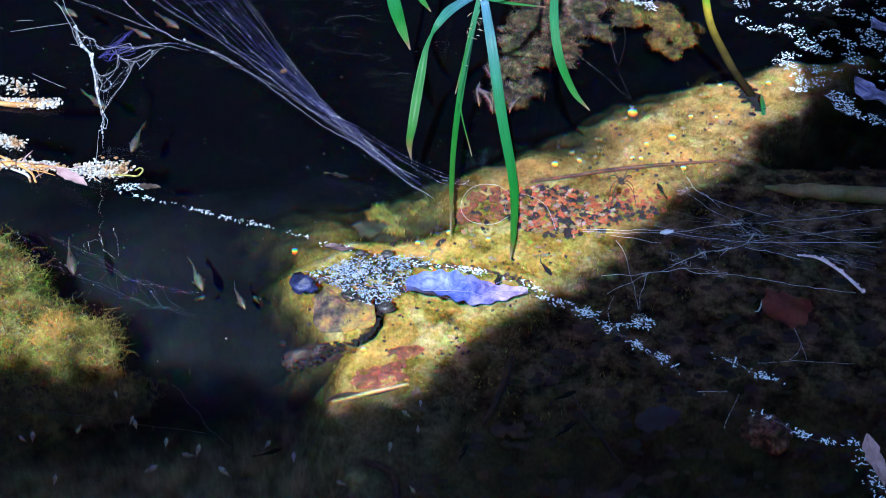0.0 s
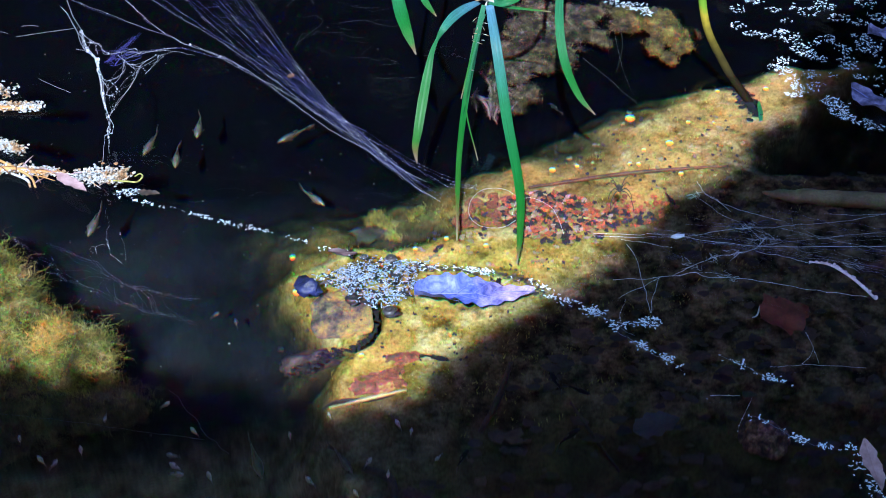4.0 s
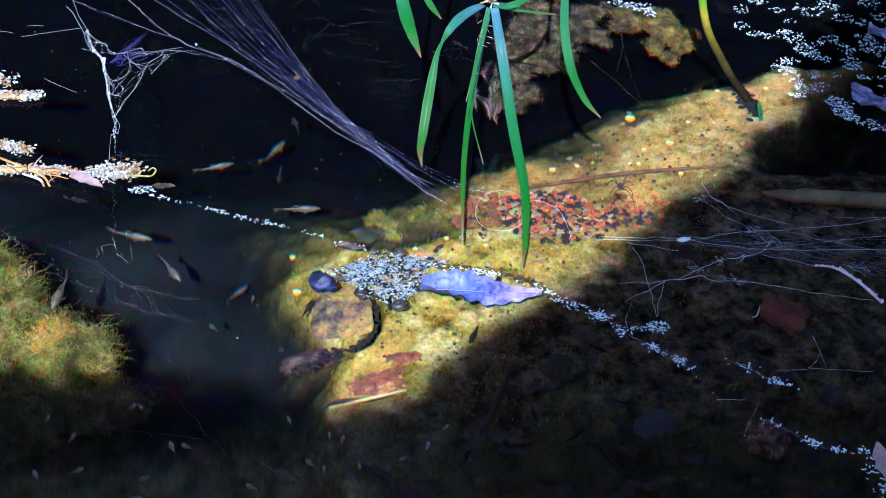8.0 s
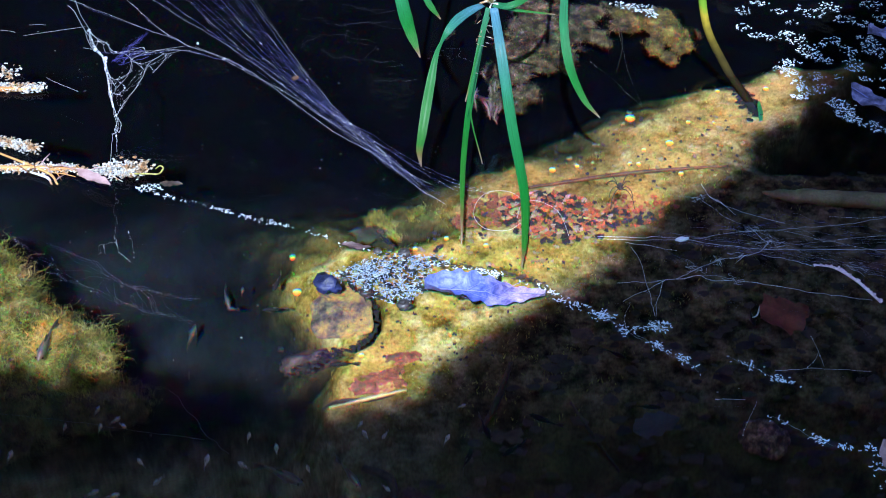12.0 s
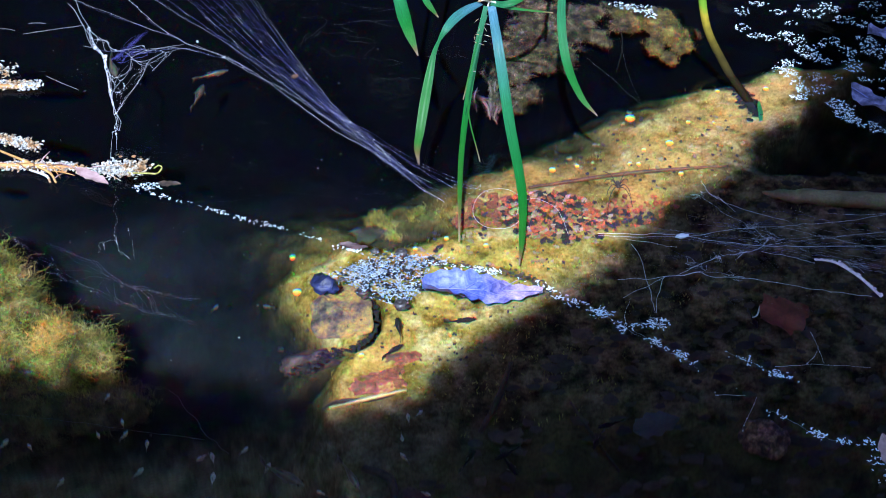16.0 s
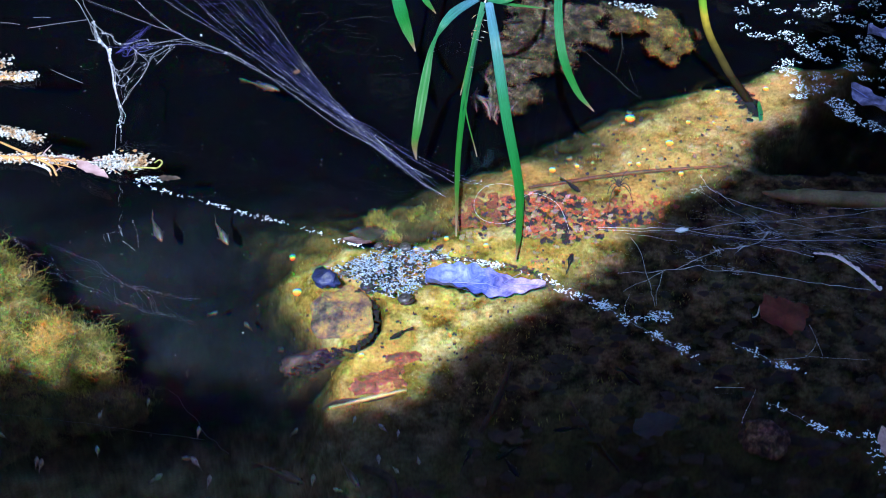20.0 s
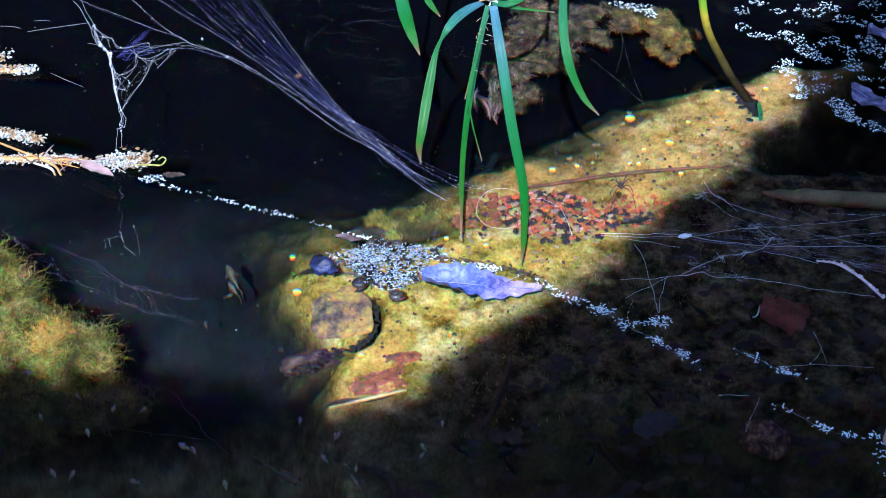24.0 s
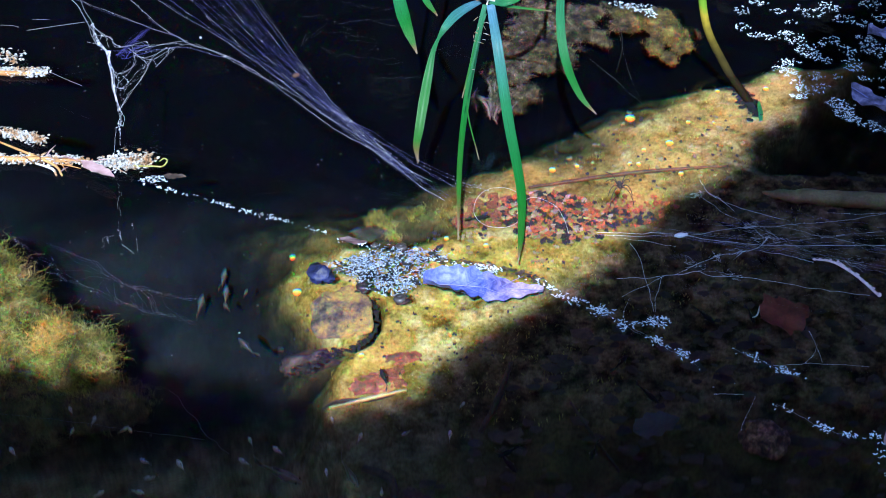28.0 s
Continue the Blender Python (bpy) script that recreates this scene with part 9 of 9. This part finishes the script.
    drift(trail_r2, [(0, -0.0154, -0.0035, 0.0), (0.5, -0.0169, -0.0027, 0.0), (1, -0.0171, -0.0037, 0.0), (1.5, -0.0168, -0.0038, 0.0), (2, -0.0156, -0.0014, 0.0), (2.5, -0.0137, 0.0008, 0.0), (3, -0.0115, 0.002, 0.0), (3.5, -0.0101, 0.0029, 0.0), (5.5, -0.0055, 0, 0.0), (6.5, -0.0028, 0, 0.0), (7.5, -0.0007, 0, 0.0), (8.5, 0.0007, 0.0001, 0.0), (9.5, 0.0029, 0.001, 0.0), (10.5, 0.0036, 0.001, 0.0), (11.5, 0.0037, 0.0019, 0.0), (12.5, 0.0031, 0.002, 0.0), (14.5, 0.0026, 0.0039, 0.0), (15.5, 0.0027, 0.0049, 0.0), (16.5, 0.0023, 0.0068, 0.0), (17, 0.0023, 0.0069, 0.0), (17.5, 0.0026, 0.0088, 0.0), (18, 0.0042, 0.0106, 0.0), (18.5, 0.0049, 0.0108, 0.0), (19, 0.005, 0.0118, 0.0), (19.5, 0.0045, 0.0127, 0.0), (20, 0.0046, 0.0137, 0.0), (20.5, 0.0041, 0.0147, 0.0), (21, 0.0041, 0.0147, 0.0), (21.5, 0.0046, 0.0138, 0.0), (23.5, 0.0046, 0.0087, 0.0), (24.5, 0.0037, 0.0069, 0.0), (25.5, 0.0039, 0.0078, 0.0), (26.5, 0.0046, 0.0087, 0.0), (27.5, 0.0039, 0.0078, 0.0), (28, 0.0038, 0.0078, 0.0)])
    drift(trail_r3, [(0, -0.0128, -0.0004, 0.0), (0.5, -0.0155, -0.0004, 0.0), (1, -0.0136, 0.0002, 0.0), (1.5, -0.0112, 0.0009, 0.0), (2, -0.0102, 0.0017, 0.0), (2.5, -0.0097, 0.0054, 0.0), (3, -0.0071, 0.0057, 0.0), (3.5, -0.0053, 0.0048, 0.0), (5.5, -0.0025, 0.001, 0.0), (6.5, -0.0013, 0.0001, 0.0), (7.5, -0.0008, -0.0009, 0.0), (8.5, 0.0007, 0.0001, 0.0), (9.5, 0.002, 0.0001, 0.0), (10.5, 0.0023, 0.001, 0.0), (11.5, 0.0024, 0.0018, 0.0), (12.5, 0.0019, 0.0028, 0.0), (14.5, 0.0018, 0.0057, 0.0), (15.5, 0.002, 0.0066, 0.0), (16.5, 0.001, 0.0086, 0.0), (17, 0.0014, 0.0096, 0.0), (17.5, 0.0046, 0.0131, 0.0), (18, 0.0069, 0.0142, 0.0), (18.5, 0.0084, 0.0152, 0.0), (19, 0.0093, 0.0161, 0.0), (19.5, 0.0093, 0.0162, 0.0), (20, 0.0089, 0.0172, 0.0), (20.5, 0.0086, 0.0189, 0.0), (21, 0.0086, 0.019, 0.0), (21.5, 0.0097, 0.0182, 0.0), (23.5, 0.0085, 0.0122, 0.0), (24.5, 0.0082, 0.0104, 0.0), (25.5, 0.0084, 0.0114, 0.0), (26.5, 0.009, 0.0114, 0.0), (27.5, 0.0084, 0.0113, 0.0), (28, 0.0078, 0.0114, 0.0)])
    near = [(0, -0.0086, 0.0023, 0.0), (0.5, -0.0109, 0.0022, 0.0), (1, -0.0116, 0.002, 0.0), (1.5, -0.0116, 0.001, 0.0), (2, -0.0121, 0.0008, 0.0), (2.5, -0.0121, 0.0026, 0.0), (3, -0.0114, 0.0028, 0.0), (3.5, -0.01, 0.0036, 0.0), (5.5, -0.0065, 0, 0.0), (6.5, -0.0039, 0, 0.0), (7.5, -0.0014, -0.0008, 0.0), (8.5, 0.0013, 0, 0.0), (9.5, 0.0033, 0, 0.0), (10.5, 0.0048, 0.001, 0.0), (11.5, 0.0056, 0.0019, 0.0), (12.5, 0.0058, 0.0027, 0.0), (14.5, 0.0057, 0.0055, 0.0), (15.5, 0.006, 0.0073, 0.0), (16.5, 0.0055, 0.0082, 0.0), (17, 0.0049, 0.0083, 0.0), (17.5, 0.0052, 0.01, 0.0), (18, 0.0062, 0.0118, 0.0), (18.5, 0.007, 0.0127, 0.0), (19, 0.0072, 0.0136, 0.0), (19.5, 0.0074, 0.0145, 0.0), (20, 0.0076, 0.0155, 0.0), (20.5, 0.0079, 0.0172, 0.0), (21, 0.0086, 0.0173, 0.0), (21.5, 0.0093, 0.0182, 0.0), (23.5, 0.0116, 0.0153, 0.0), (24.5, 0.0114, 0.0144, 0.0), (25.5, 0.0114, 0.0145, 0.0), (26.5, 0.0122, 0.0155, 0.0), (27.5, 0.0121, 0.0146, 0.0), (28, 0.012, 0.0145, 0.0)]
    drift(trail_r4, near)
    drift(trail_r5, near)
    drift(near_leaf, near)
    drift(debris, [(0, -0.0124, -0.0053, -3.5), (0.5, -0.0134, -0.0048, -4.6), (1, -0.0146, -0.0055, -4.2), (1.5, -0.0151, -0.0057, -4.2), (2, -0.0152, -0.0061, -4.0), (2.5, -0.014, -0.0066, -4.0), (3, -0.0139, -0.0058, -4.6), (3.5, -0.0123, -0.0046, -4.8), (5.5, -0.0061, -0.0019, -1.9), (6.5, -0.0035, -0.0007, -0.7), (7.5, -0.0012, 0, -0.1), (8.5, 0.0012, 0.0006, 0.4), (9.5, 0.0038, 0.0019, 0.6), (10.5, 0.006, 0.0026, 0.0), (11.5, 0.0063, 0.0032, 0.4), (12.5, 0.0063, 0.0033, 0.4), (14.5, 0.0054, 0.004, -0.5), (15.5, 0.0052, 0.0047, -1.0), (16.5, 0.0046, 0.0059, -0.9), (17, 0.0043, 0.006, -1.1), (17.5, 0.0041, 0.0067, -1.7), (18, 0.0035, 0.008, -1.8), (18.5, 0.004, 0.0094, -1.9), (19, 0.0041, 0.0114, -2.3), (19.5, 0.0038, 0.0134, -2.1), (20, 0.0042, 0.0155, -2.3), (20.5, 0.0039, 0.0175, -1.8), (21, 0.0028, 0.0194, -1.2), (21.5, 0.0023, 0.0201, -0.5), (23.5, 0.0055, 0.018, 0.2), (24.5, 0.0073, 0.0167, 0.2), (25.5, 0.0078, 0.0161, -0.5), (26.5, 0.0087, 0.0155, 0.1), (27.5, 0.0087, 0.0155, -1.0), (28, 0.0083, 0.0161, -0.6)])
    drift(debris_weed, [(0, -0.0124, -0.0053, -3.5), (0.5, -0.0134, -0.0048, -4.6), (1, -0.0146, -0.0055, -4.2), (1.5, -0.0151, -0.0057, -4.2), (2, -0.0152, -0.0061, -4.0), (2.5, -0.014, -0.0066, -4.0), (3, -0.0139, -0.0058, -4.6), (3.5, -0.0123, -0.0046, -4.8), (5.5, -0.0061, -0.0019, -1.9), (6.5, -0.0035, -0.0007, -0.7), (7.5, -0.0012, 0, -0.1), (8.5, 0.0012, 0.0006, 0.4), (9.5, 0.0038, 0.0019, 0.6), (10.5, 0.006, 0.0026, 0.0), (11.5, 0.0063, 0.0032, 0.4), (12.5, 0.0063, 0.0033, 0.4), (14.5, 0.0054, 0.004, -0.5), (15.5, 0.0052, 0.0047, -1.0), (16.5, 0.0046, 0.0059, -0.9), (17, 0.0043, 0.006, -1.1), (17.5, 0.0041, 0.0067, -1.7), (18, 0.0035, 0.008, -1.8), (18.5, 0.004, 0.0094, -1.9), (19, 0.0041, 0.0114, -2.3), (19.5, 0.0038, 0.0134, -2.1), (20, 0.0042, 0.0155, -2.3), (20.5, 0.0039, 0.0175, -1.8), (21, 0.0028, 0.0194, -1.2), (21.5, 0.0023, 0.0201, -0.5), (23.5, 0.0055, 0.018, 0.2), (24.5, 0.0073, 0.0167, 0.2), (25.5, 0.0078, 0.0161, -0.5), (26.5, 0.0087, 0.0155, 0.1), (27.5, 0.0087, 0.0155, -1.0), (28, 0.0083, 0.0161, -0.6)])
    drift(debris2, [(0, 0.0206, -0.0259, 0.0), (0.5, 0.0183, -0.0252, 0.0), (1, 0.0159, -0.0253, 0.0), (1.5, 0.0137, -0.0254, 0.0), (2, 0.0111, -0.0244, 0.0), (2.5, 0.0088, -0.0235, 0.0), (3, 0.0064, -0.0233, 0.0), (3.5, 0.0051, -0.0219, 0.0), (5.5, 0.002, -0.0125, 0.0), (6.5, 0.0018, -0.008, 0.0), (7.5, 0.0007, -0.0032, 0.0), (8.5, -0.0007, 0.0031, 0.0), (9.5, -0.0005, 0.0064, 0.0), (10.5, -0.0008, 0.0111, 0.0), (11.5, -0.0015, 0.0142, 0.0), (12.5, -0.0015, 0.0143, 0.0), (14.5, -0.004, 0.0175, 0.0), (15.5, -0.0052, 0.0191, 0.0), (16.5, -0.007, 0.0191, 0.0), (17, -0.0071, 0.0192, 0.0), (17.5, -0.0075, 0.0207, 0.0), (18, -0.0086, 0.0223, 0.0), (18.5, -0.0091, 0.0241, 0.0), (19, -0.0107, 0.0273, 0.0), (19.5, -0.0127, 0.032, 0.0), (20, -0.0143, 0.0353, 0.0), (20.5, -0.0148, 0.0371, 0.0), (21, -0.0164, 0.0402, 0.0), (21.5, -0.0168, 0.0418, 0.0), (23.5, -0.0179, 0.047, 0.0), (24.5, -0.0174, 0.0485, 0.0), (25.5, -0.0157, 0.0485, 0.0), (26.5, -0.0147, 0.0484, 0.0), (27.5, -0.0089, 0.0467, 0.0), (28, -0.004, 0.0437, 0.0)])
    drift(fan, [(0, -0.0149, 0.0009, 0.0), (0.5, -0.016, 0.0013, 0.0), (1, -0.0135, -0.0003, 0.0), (1.5, -0.0122, -0.0016, 0.0), (2, -0.0127, 0.002, 0.0), (2.5, -0.0088, 0.0043, 0.0), (3, -0.0063, 0.0046, 0.0), (3.5, -0.0062, 0.0046, 0.0), (5.5, -0.0032, 0, 0.0), (6.5, -0.0017, 0, 0.0), (7.5, -0.0008, 0, 0.0), (8.5, 0.0009, 0, 0.0), (9.5, 0.0009, 0, 0.0), (10.5, 0, 0, 0.0), (11.5, -0.0008, 0, 0.0), (12.5, -0.0016, 0, 0.0), (14.5, -0.0018, 0.0016, 0.0), (15.5, -0.0019, 0.003, 0.0), (16.5, -0.0019, 0.0031, 0.0), (17, -0.0019, 0.0045, 0.0), (17.5, -0.0005, 0.006, 0.0), (18, 0.0009, 0.0073, 0.0), (18.5, 0.0006, 0.0051, 0.0), (19, 0.0023, 0.0102, 0.0), (19.5, 0.0016, 0.0093, 0.0), (20, -0.0008, 0.0105, 0.0), (20.5, -0.0017, 0.0105, 0.0), (21, -0.0021, 0.0076, 0.0), (21.5, -0.0006, 0.0061, 0.0), (23.5, 0.0014, 0.003, 0.0), (24.5, 0.0013, 0.0045, 0.0), (25.5, 0.0012, 0.006, 0.0), (26.5, 0.0014, 0.0031, 0.0), (27.5, -0.0004, 0.0045, 0.0), (28, -0.0011, 0.0046, 0.0)])
    hang = [(0, -0.0135, -0.0024, 1.2), (0.5, -0.0143, -0.0005, 1.1), (1, -0.0141, -0.0025, 0.8), (1.5, -0.0126, -0.0034, 0.4), (2, -0.0137, -0.0024, 0.4), (2.5, -0.0107, -0.0009, -0.5), (3, -0.0087, 0.0007, -0.9), (3.5, -0.0072, 0.0007, -1.0), (5.5, -0.0033, -0.0015, -0.3), (6.5, -0.0022, -0.0015, 0.0), (7.5, -0.0012, -0.0002, 0.3), (8.5, 0.001, 0.0013, 0.2), (9.5, 0.0026, 0.0014, 0.2), (10.5, 0.0017, 0.0021, 1.0), (11.5, 0.0012, 0.0021, 1.4), (12.5, 0.0009, 0.0035, 1.4), (14.5, -0.0001, 0.005, 1.5), (15.5, 0.0002, 0.0057, 1.2), (16.5, 0.0003, 0.0066, 1.4), (17, -0.0002, 0.0081, 1.1), (17.5, 0.0015, 0.0095, 0.6), (18, 0.0028, 0.011, 0.6), (18.5, 0.0026, 0.0113, 0.2), (19, 0.0044, 0.0154, -0.2), (19.5, 0.0039, 0.0164, 0.1), (20, 0.0024, 0.0178, 0.5), (20.5, 0.0006, 0.0191, 0.6), (21, 0.0006, 0.017, 1.0), (21.5, 0.002, 0.0155, 0.7), (23.5, 0.0041, 0.0109, 1.0), (24.5, 0.0045, 0.011, 1.3), (25.5, 0.005, 0.0125, 1.3), (26.5, 0.0049, 0.011, 1.0), (27.5, 0.003, 0.0124, 1.8), (28, 0.0024, 0.0132, 2.1)]
    drift(curtain, [(t, x, y, 0) for t, x, y, a in hang])
    drift(dangle, [(t, x, y, 0) for t, x, y, a in hang])
    drift(side_web, [(0, -0.0162, 0.0026, 0.0), (0.5, -0.0167, 0.0006, 0.0), (1, -0.0143, 0.0015, 0.0), (1.5, -0.0098, 0.0058, 0.0), (2, -0.0077, 0.0078, 0.0), (2.5, -0.0051, 0.0083, 0.0), (3, -0.0044, 0.0072, 0.0), (3.5, -0.0045, 0.0061, 0.0), (5.5, -0.003, 0, 0.0), (6.5, -0.0016, 0, 0.0), (7.5, -0.0007, 0, 0.0), (8.5, 0.0007, 0, 0.0), (9.5, 0.0008, 0, 0.0), (10.5, 0, 0, 0.0), (11.5, -0.0007, 0, 0.0), (12.5, -0.0014, 0.0012, 0.0), (14.5, -0.0012, 0.0025, 0.0), (15.5, -0.001, 0.0036, 0.0), (16.5, 0.0003, 0.0072, 0.0), (17, 0.0015, 0.0107, 0.0), (17.5, 0.0032, 0.0129, 0.0), (18, 0.002, 0.0097, 0.0), (18.5, 0.0006, 0.0087, 0.0), (19, 0.0015, 0.0118, 0.0), (19.5, 0.0009, 0.0121, 0.0), (20, 0.0003, 0.0131, 0.0), (20.5, 0.0002, 0.0131, 0.0), (21, -0.0001, 0.0107, 0.0), (21.5, 0.0002, 0.0074, 0.0), (23.5, 0.0013, 0.0036, 0.0), (24.5, 0.0023, 0.006, 0.0), (25.5, 0.0023, 0.0061, 0.0), (26.5, -0.0002, 0.0037, 0.0), (27.5, -0.0009, 0.0048, 0.0), (28, -0.0014, 0.0059, 0.0)])
    drift(twig, [(0, -0.0154, 0.0061, 0.0), (0.5, -0.0149, 0.0031, 0.0), (1, -0.0121, 0.0051, 0.0), (1.5, -0.0063, 0.012, 0.0), (2, -0.0045, 0.012, 0.0), (2.5, -0.0035, 0.0113, 0.0), (3, -0.003, 0.01, 0.0), (3.5, -0.0036, 0.0069, 0.0), (5.5, -0.0033, 0.0012, 0.0), (6.5, -0.0021, 0.0001, 0.0), (7.5, -0.0007, 0, 0.0), (8.5, 0.0007, 0, 0.0), (9.5, 0.0007, -0.0001, 0.0), (10.5, 0, -0.0001, 0.0), (11.5, -0.0007, 0.0001, 0.0), (12.5, -0.0005, 0.0012, 0.0), (14.5, -0.0008, 0.0034, 0.0), (15.5, 0.0002, 0.0045, 0.0), (16.5, 0.0024, 0.0111, 0.0), (17, 0.003, 0.0136, 0.0), (17.5, 0.005, 0.0165, 0.0), (18, 0.0039, 0.0116, 0.0), (18.5, 0.0017, 0.0104, 0.0), (19, 0.0028, 0.0134, 0.0), (19.5, 0.0025, 0.0147, 0.0), (20, 0.0027, 0.0158, 0.0), (20.5, 0.0027, 0.0157, 0.0), (21, 0.002, 0.0125, 0.0), (21.5, 0.0022, 0.0103, 0.0), (23.5, 0.0025, 0.0046, 0.0), (24.5, 0.0029, 0.0068, 0.0), (25.5, 0.0029, 0.0068, 0.0), (26.5, 0.0005, 0.0056, 0.0), (27.5, 0.0005, 0.0057, 0.0), (28, 0.0002, 0.0078, 0.0)])
    drift(spider, [(0, -0.0015, 0, 0.0), (6.5, -0.0011, -0.0035, 0.0), (7.5, -0.0007, -0.0001, 0.0), (8.5, 0.0008, 0, 0.0), (9.5, 0.0016, 0, 0.0), (10.5, 0.0008, 0, 0.0), (11.5, 0, 0, 0.0), (12.5, -0.0007, 0, 0.0), (14.5, -0.0022, 0.0013, 0.0), (15.5, -0.0021, 0.0025, 0.0), (16.5, -0.002, 0.0038, 0.0), (17, -0.0018, 0.0051, 0.0), (17.5, -0.001, 0.0062, 0.0), (18, -0.0004, 0.0039, 0.0), (18.5, 0.0003, 0.0039, 0.0), (19, 0.0005, 0.0051, 0.0), (19.5, 0.0004, 0.0051, 0.0), (20, -0.0011, 0.0051, 0.0), (20.5, -0.0025, 0.0051, 0.0), (21, -0.0026, 0.0038, 0.0), (21.5, -0.0006, 0.0026, 0.0), (23.5, 0.0009, 0.0013, 0.0), (24.5, 0.0004, 0.0037, 0.0), (25.5, 0.0005, 0.005, 0.0), (26.5, -0.0006, 0.0015, 0.0), (28, -0.0005, 0.0025, 0.0)])
    drift(sedge, [(0, -0.0129, 0.0026, 0.0), (0.5, -0.0117, 0.0017, 0.0), (1, -0.0101, 0.0013, 0.0), (1.5, -0.0096, 0.0001, 0.0), (2, -0.0094, 0.0038, 0.0), (2.5, -0.0075, 0.0073, 0.0), (3, -0.0059, 0.0063, 0.0), (3.5, -0.0058, 0.0062, 0.0), (5.5, -0.0015, 0, 0.0), (6.5, -0.0008, 0, 0.0), (7.5, -0.0008, 0, 0.0), (8.5, 0.0001, 0, 0.0), (9.5, 0.0008, 0, 0.0), (10.5, 0, 0, 0.0), (11.5, -0.0008, -0.0001, 0.0), (12.5, -0.0015, -0.0001, 0.0), (14.5, -0.0024, 0.0001, 0.0), (15.5, -0.0032, 0.003, 0.0), (16.5, -0.0033, 0.0032, 0.0), (17, -0.0041, 0.0047, 0.0), (17.5, -0.0041, 0.0074, 0.0), (18, -0.0034, 0.0063, 0.0), (18.5, -0.0034, 0.0078, 0.0), (19, -0.0042, 0.012, 0.0), (19.5, -0.005, 0.0108, 0.0), (20, -0.0058, 0.0106, 0.0), (20.5, -0.0058, 0.0092, 0.0), (21, -0.0049, 0.0077, 0.0), (21.5, -0.0034, 0.0063, 0.0), (23.5, -0.0016, 0.0031, 0.0), (24.5, -0.0016, 0.006, 0.0), (25.5, -0.0017, 0.0076, 0.0), (26.5, -0.0017, 0.0033, 0.0), (27.5, -0.0033, 0.0046, 0.0), (28, -0.0041, 0.0061, 0.0)])
    drift(corner, [(0, -0.0023, -0.0009, 0.0), (0.5, -0.0023, 0.0005, 0.0), (1, -0.003, 0.0003, 0.0), (1.5, -0.0034, 0, 0.0), (2, -0.0033, -0.0005, 0.0), (2.5, -0.0036, 0.0001, 0.0), (3, -0.0033, 0.0015, 0.0), (3.5, -0.0043, 0.0002, 0.0), (5.5, -0.0025, 0.0001, 0.0), (6.5, -0.0017, 0.0001, 0.0), (7.5, -0.0008, 0.0001, 0.0), (8.5, -0.0002, -0.0015, 0.0), (9.5, 0.0006, -0.0016, 0.0), (10.5, 0.0012, -0.0031, 0.0), (11.5, 0.0011, -0.0031, 0.0), (12.5, 0.0009, -0.0046, 0.0), (14.5, 0, -0.0047, 0.0), (15.5, 0, -0.0047, 0.0), (16.5, -0.0001, -0.0047, 0.0), (17, -0.0008, -0.0047, 0.0), (17.5, -0.0001, -0.0047, 0.0), (18, 0, -0.0046, 0.0), (18.5, 0.0003, -0.0032, 0.0), (19, 0.0003, -0.0031, 0.0), (19.5, 0.0003, -0.0031, 0.0), (20, 0.0003, -0.0031, 0.0), (20.5, 0.0011, -0.0031, 0.0), (21, 0.0004, -0.0031, 0.0), (21.5, 0.0011, -0.0031, 0.0), (23.5, 0.0003, -0.0031, 0.0), (24.5, 0.0003, -0.0031, 0.0), (25.5, 0.0003, -0.0031, 0.0), (26.5, 0.0003, -0.0031, 0.0), (27.5, 0.0003, -0.0031, 0.0), (28, 0.0003, -0.0031, 0.0)])
    for i, f in enumerate(flecks):
        drift(f, [(t, x * 0.8, y * 0.8, 0) for t, x, y, a in middle])
    for i, (f, w) in enumerate(zip(dark_fish, DARK_WAYS)):
        swim(f, w, i * 1.3)
    for i, (f, w) in enumerate(zip(pale_fish, PALE_WAYS)):
        swim(f, w, i * 1.7)
    for i, (f, (q, a, s)) in enumerate(zip(hover_fish, HOVER)):
        rows = []
        for k in range(15):
            t = 2.0 * k
            x = q[0] + 0.020 * math.sin(0.35 * t + 2.1 * i) + 0.008 * math.sin(1.1 * t + i)
            y = q[1] + 0.016 * math.cos(0.41 * t + 1.3 * i)
            rows.append((t, pose(x, y, q[2], 0, 0, a + 35 * math.sin(0.3 * t + i))))
        walk(f, rows)


motions()
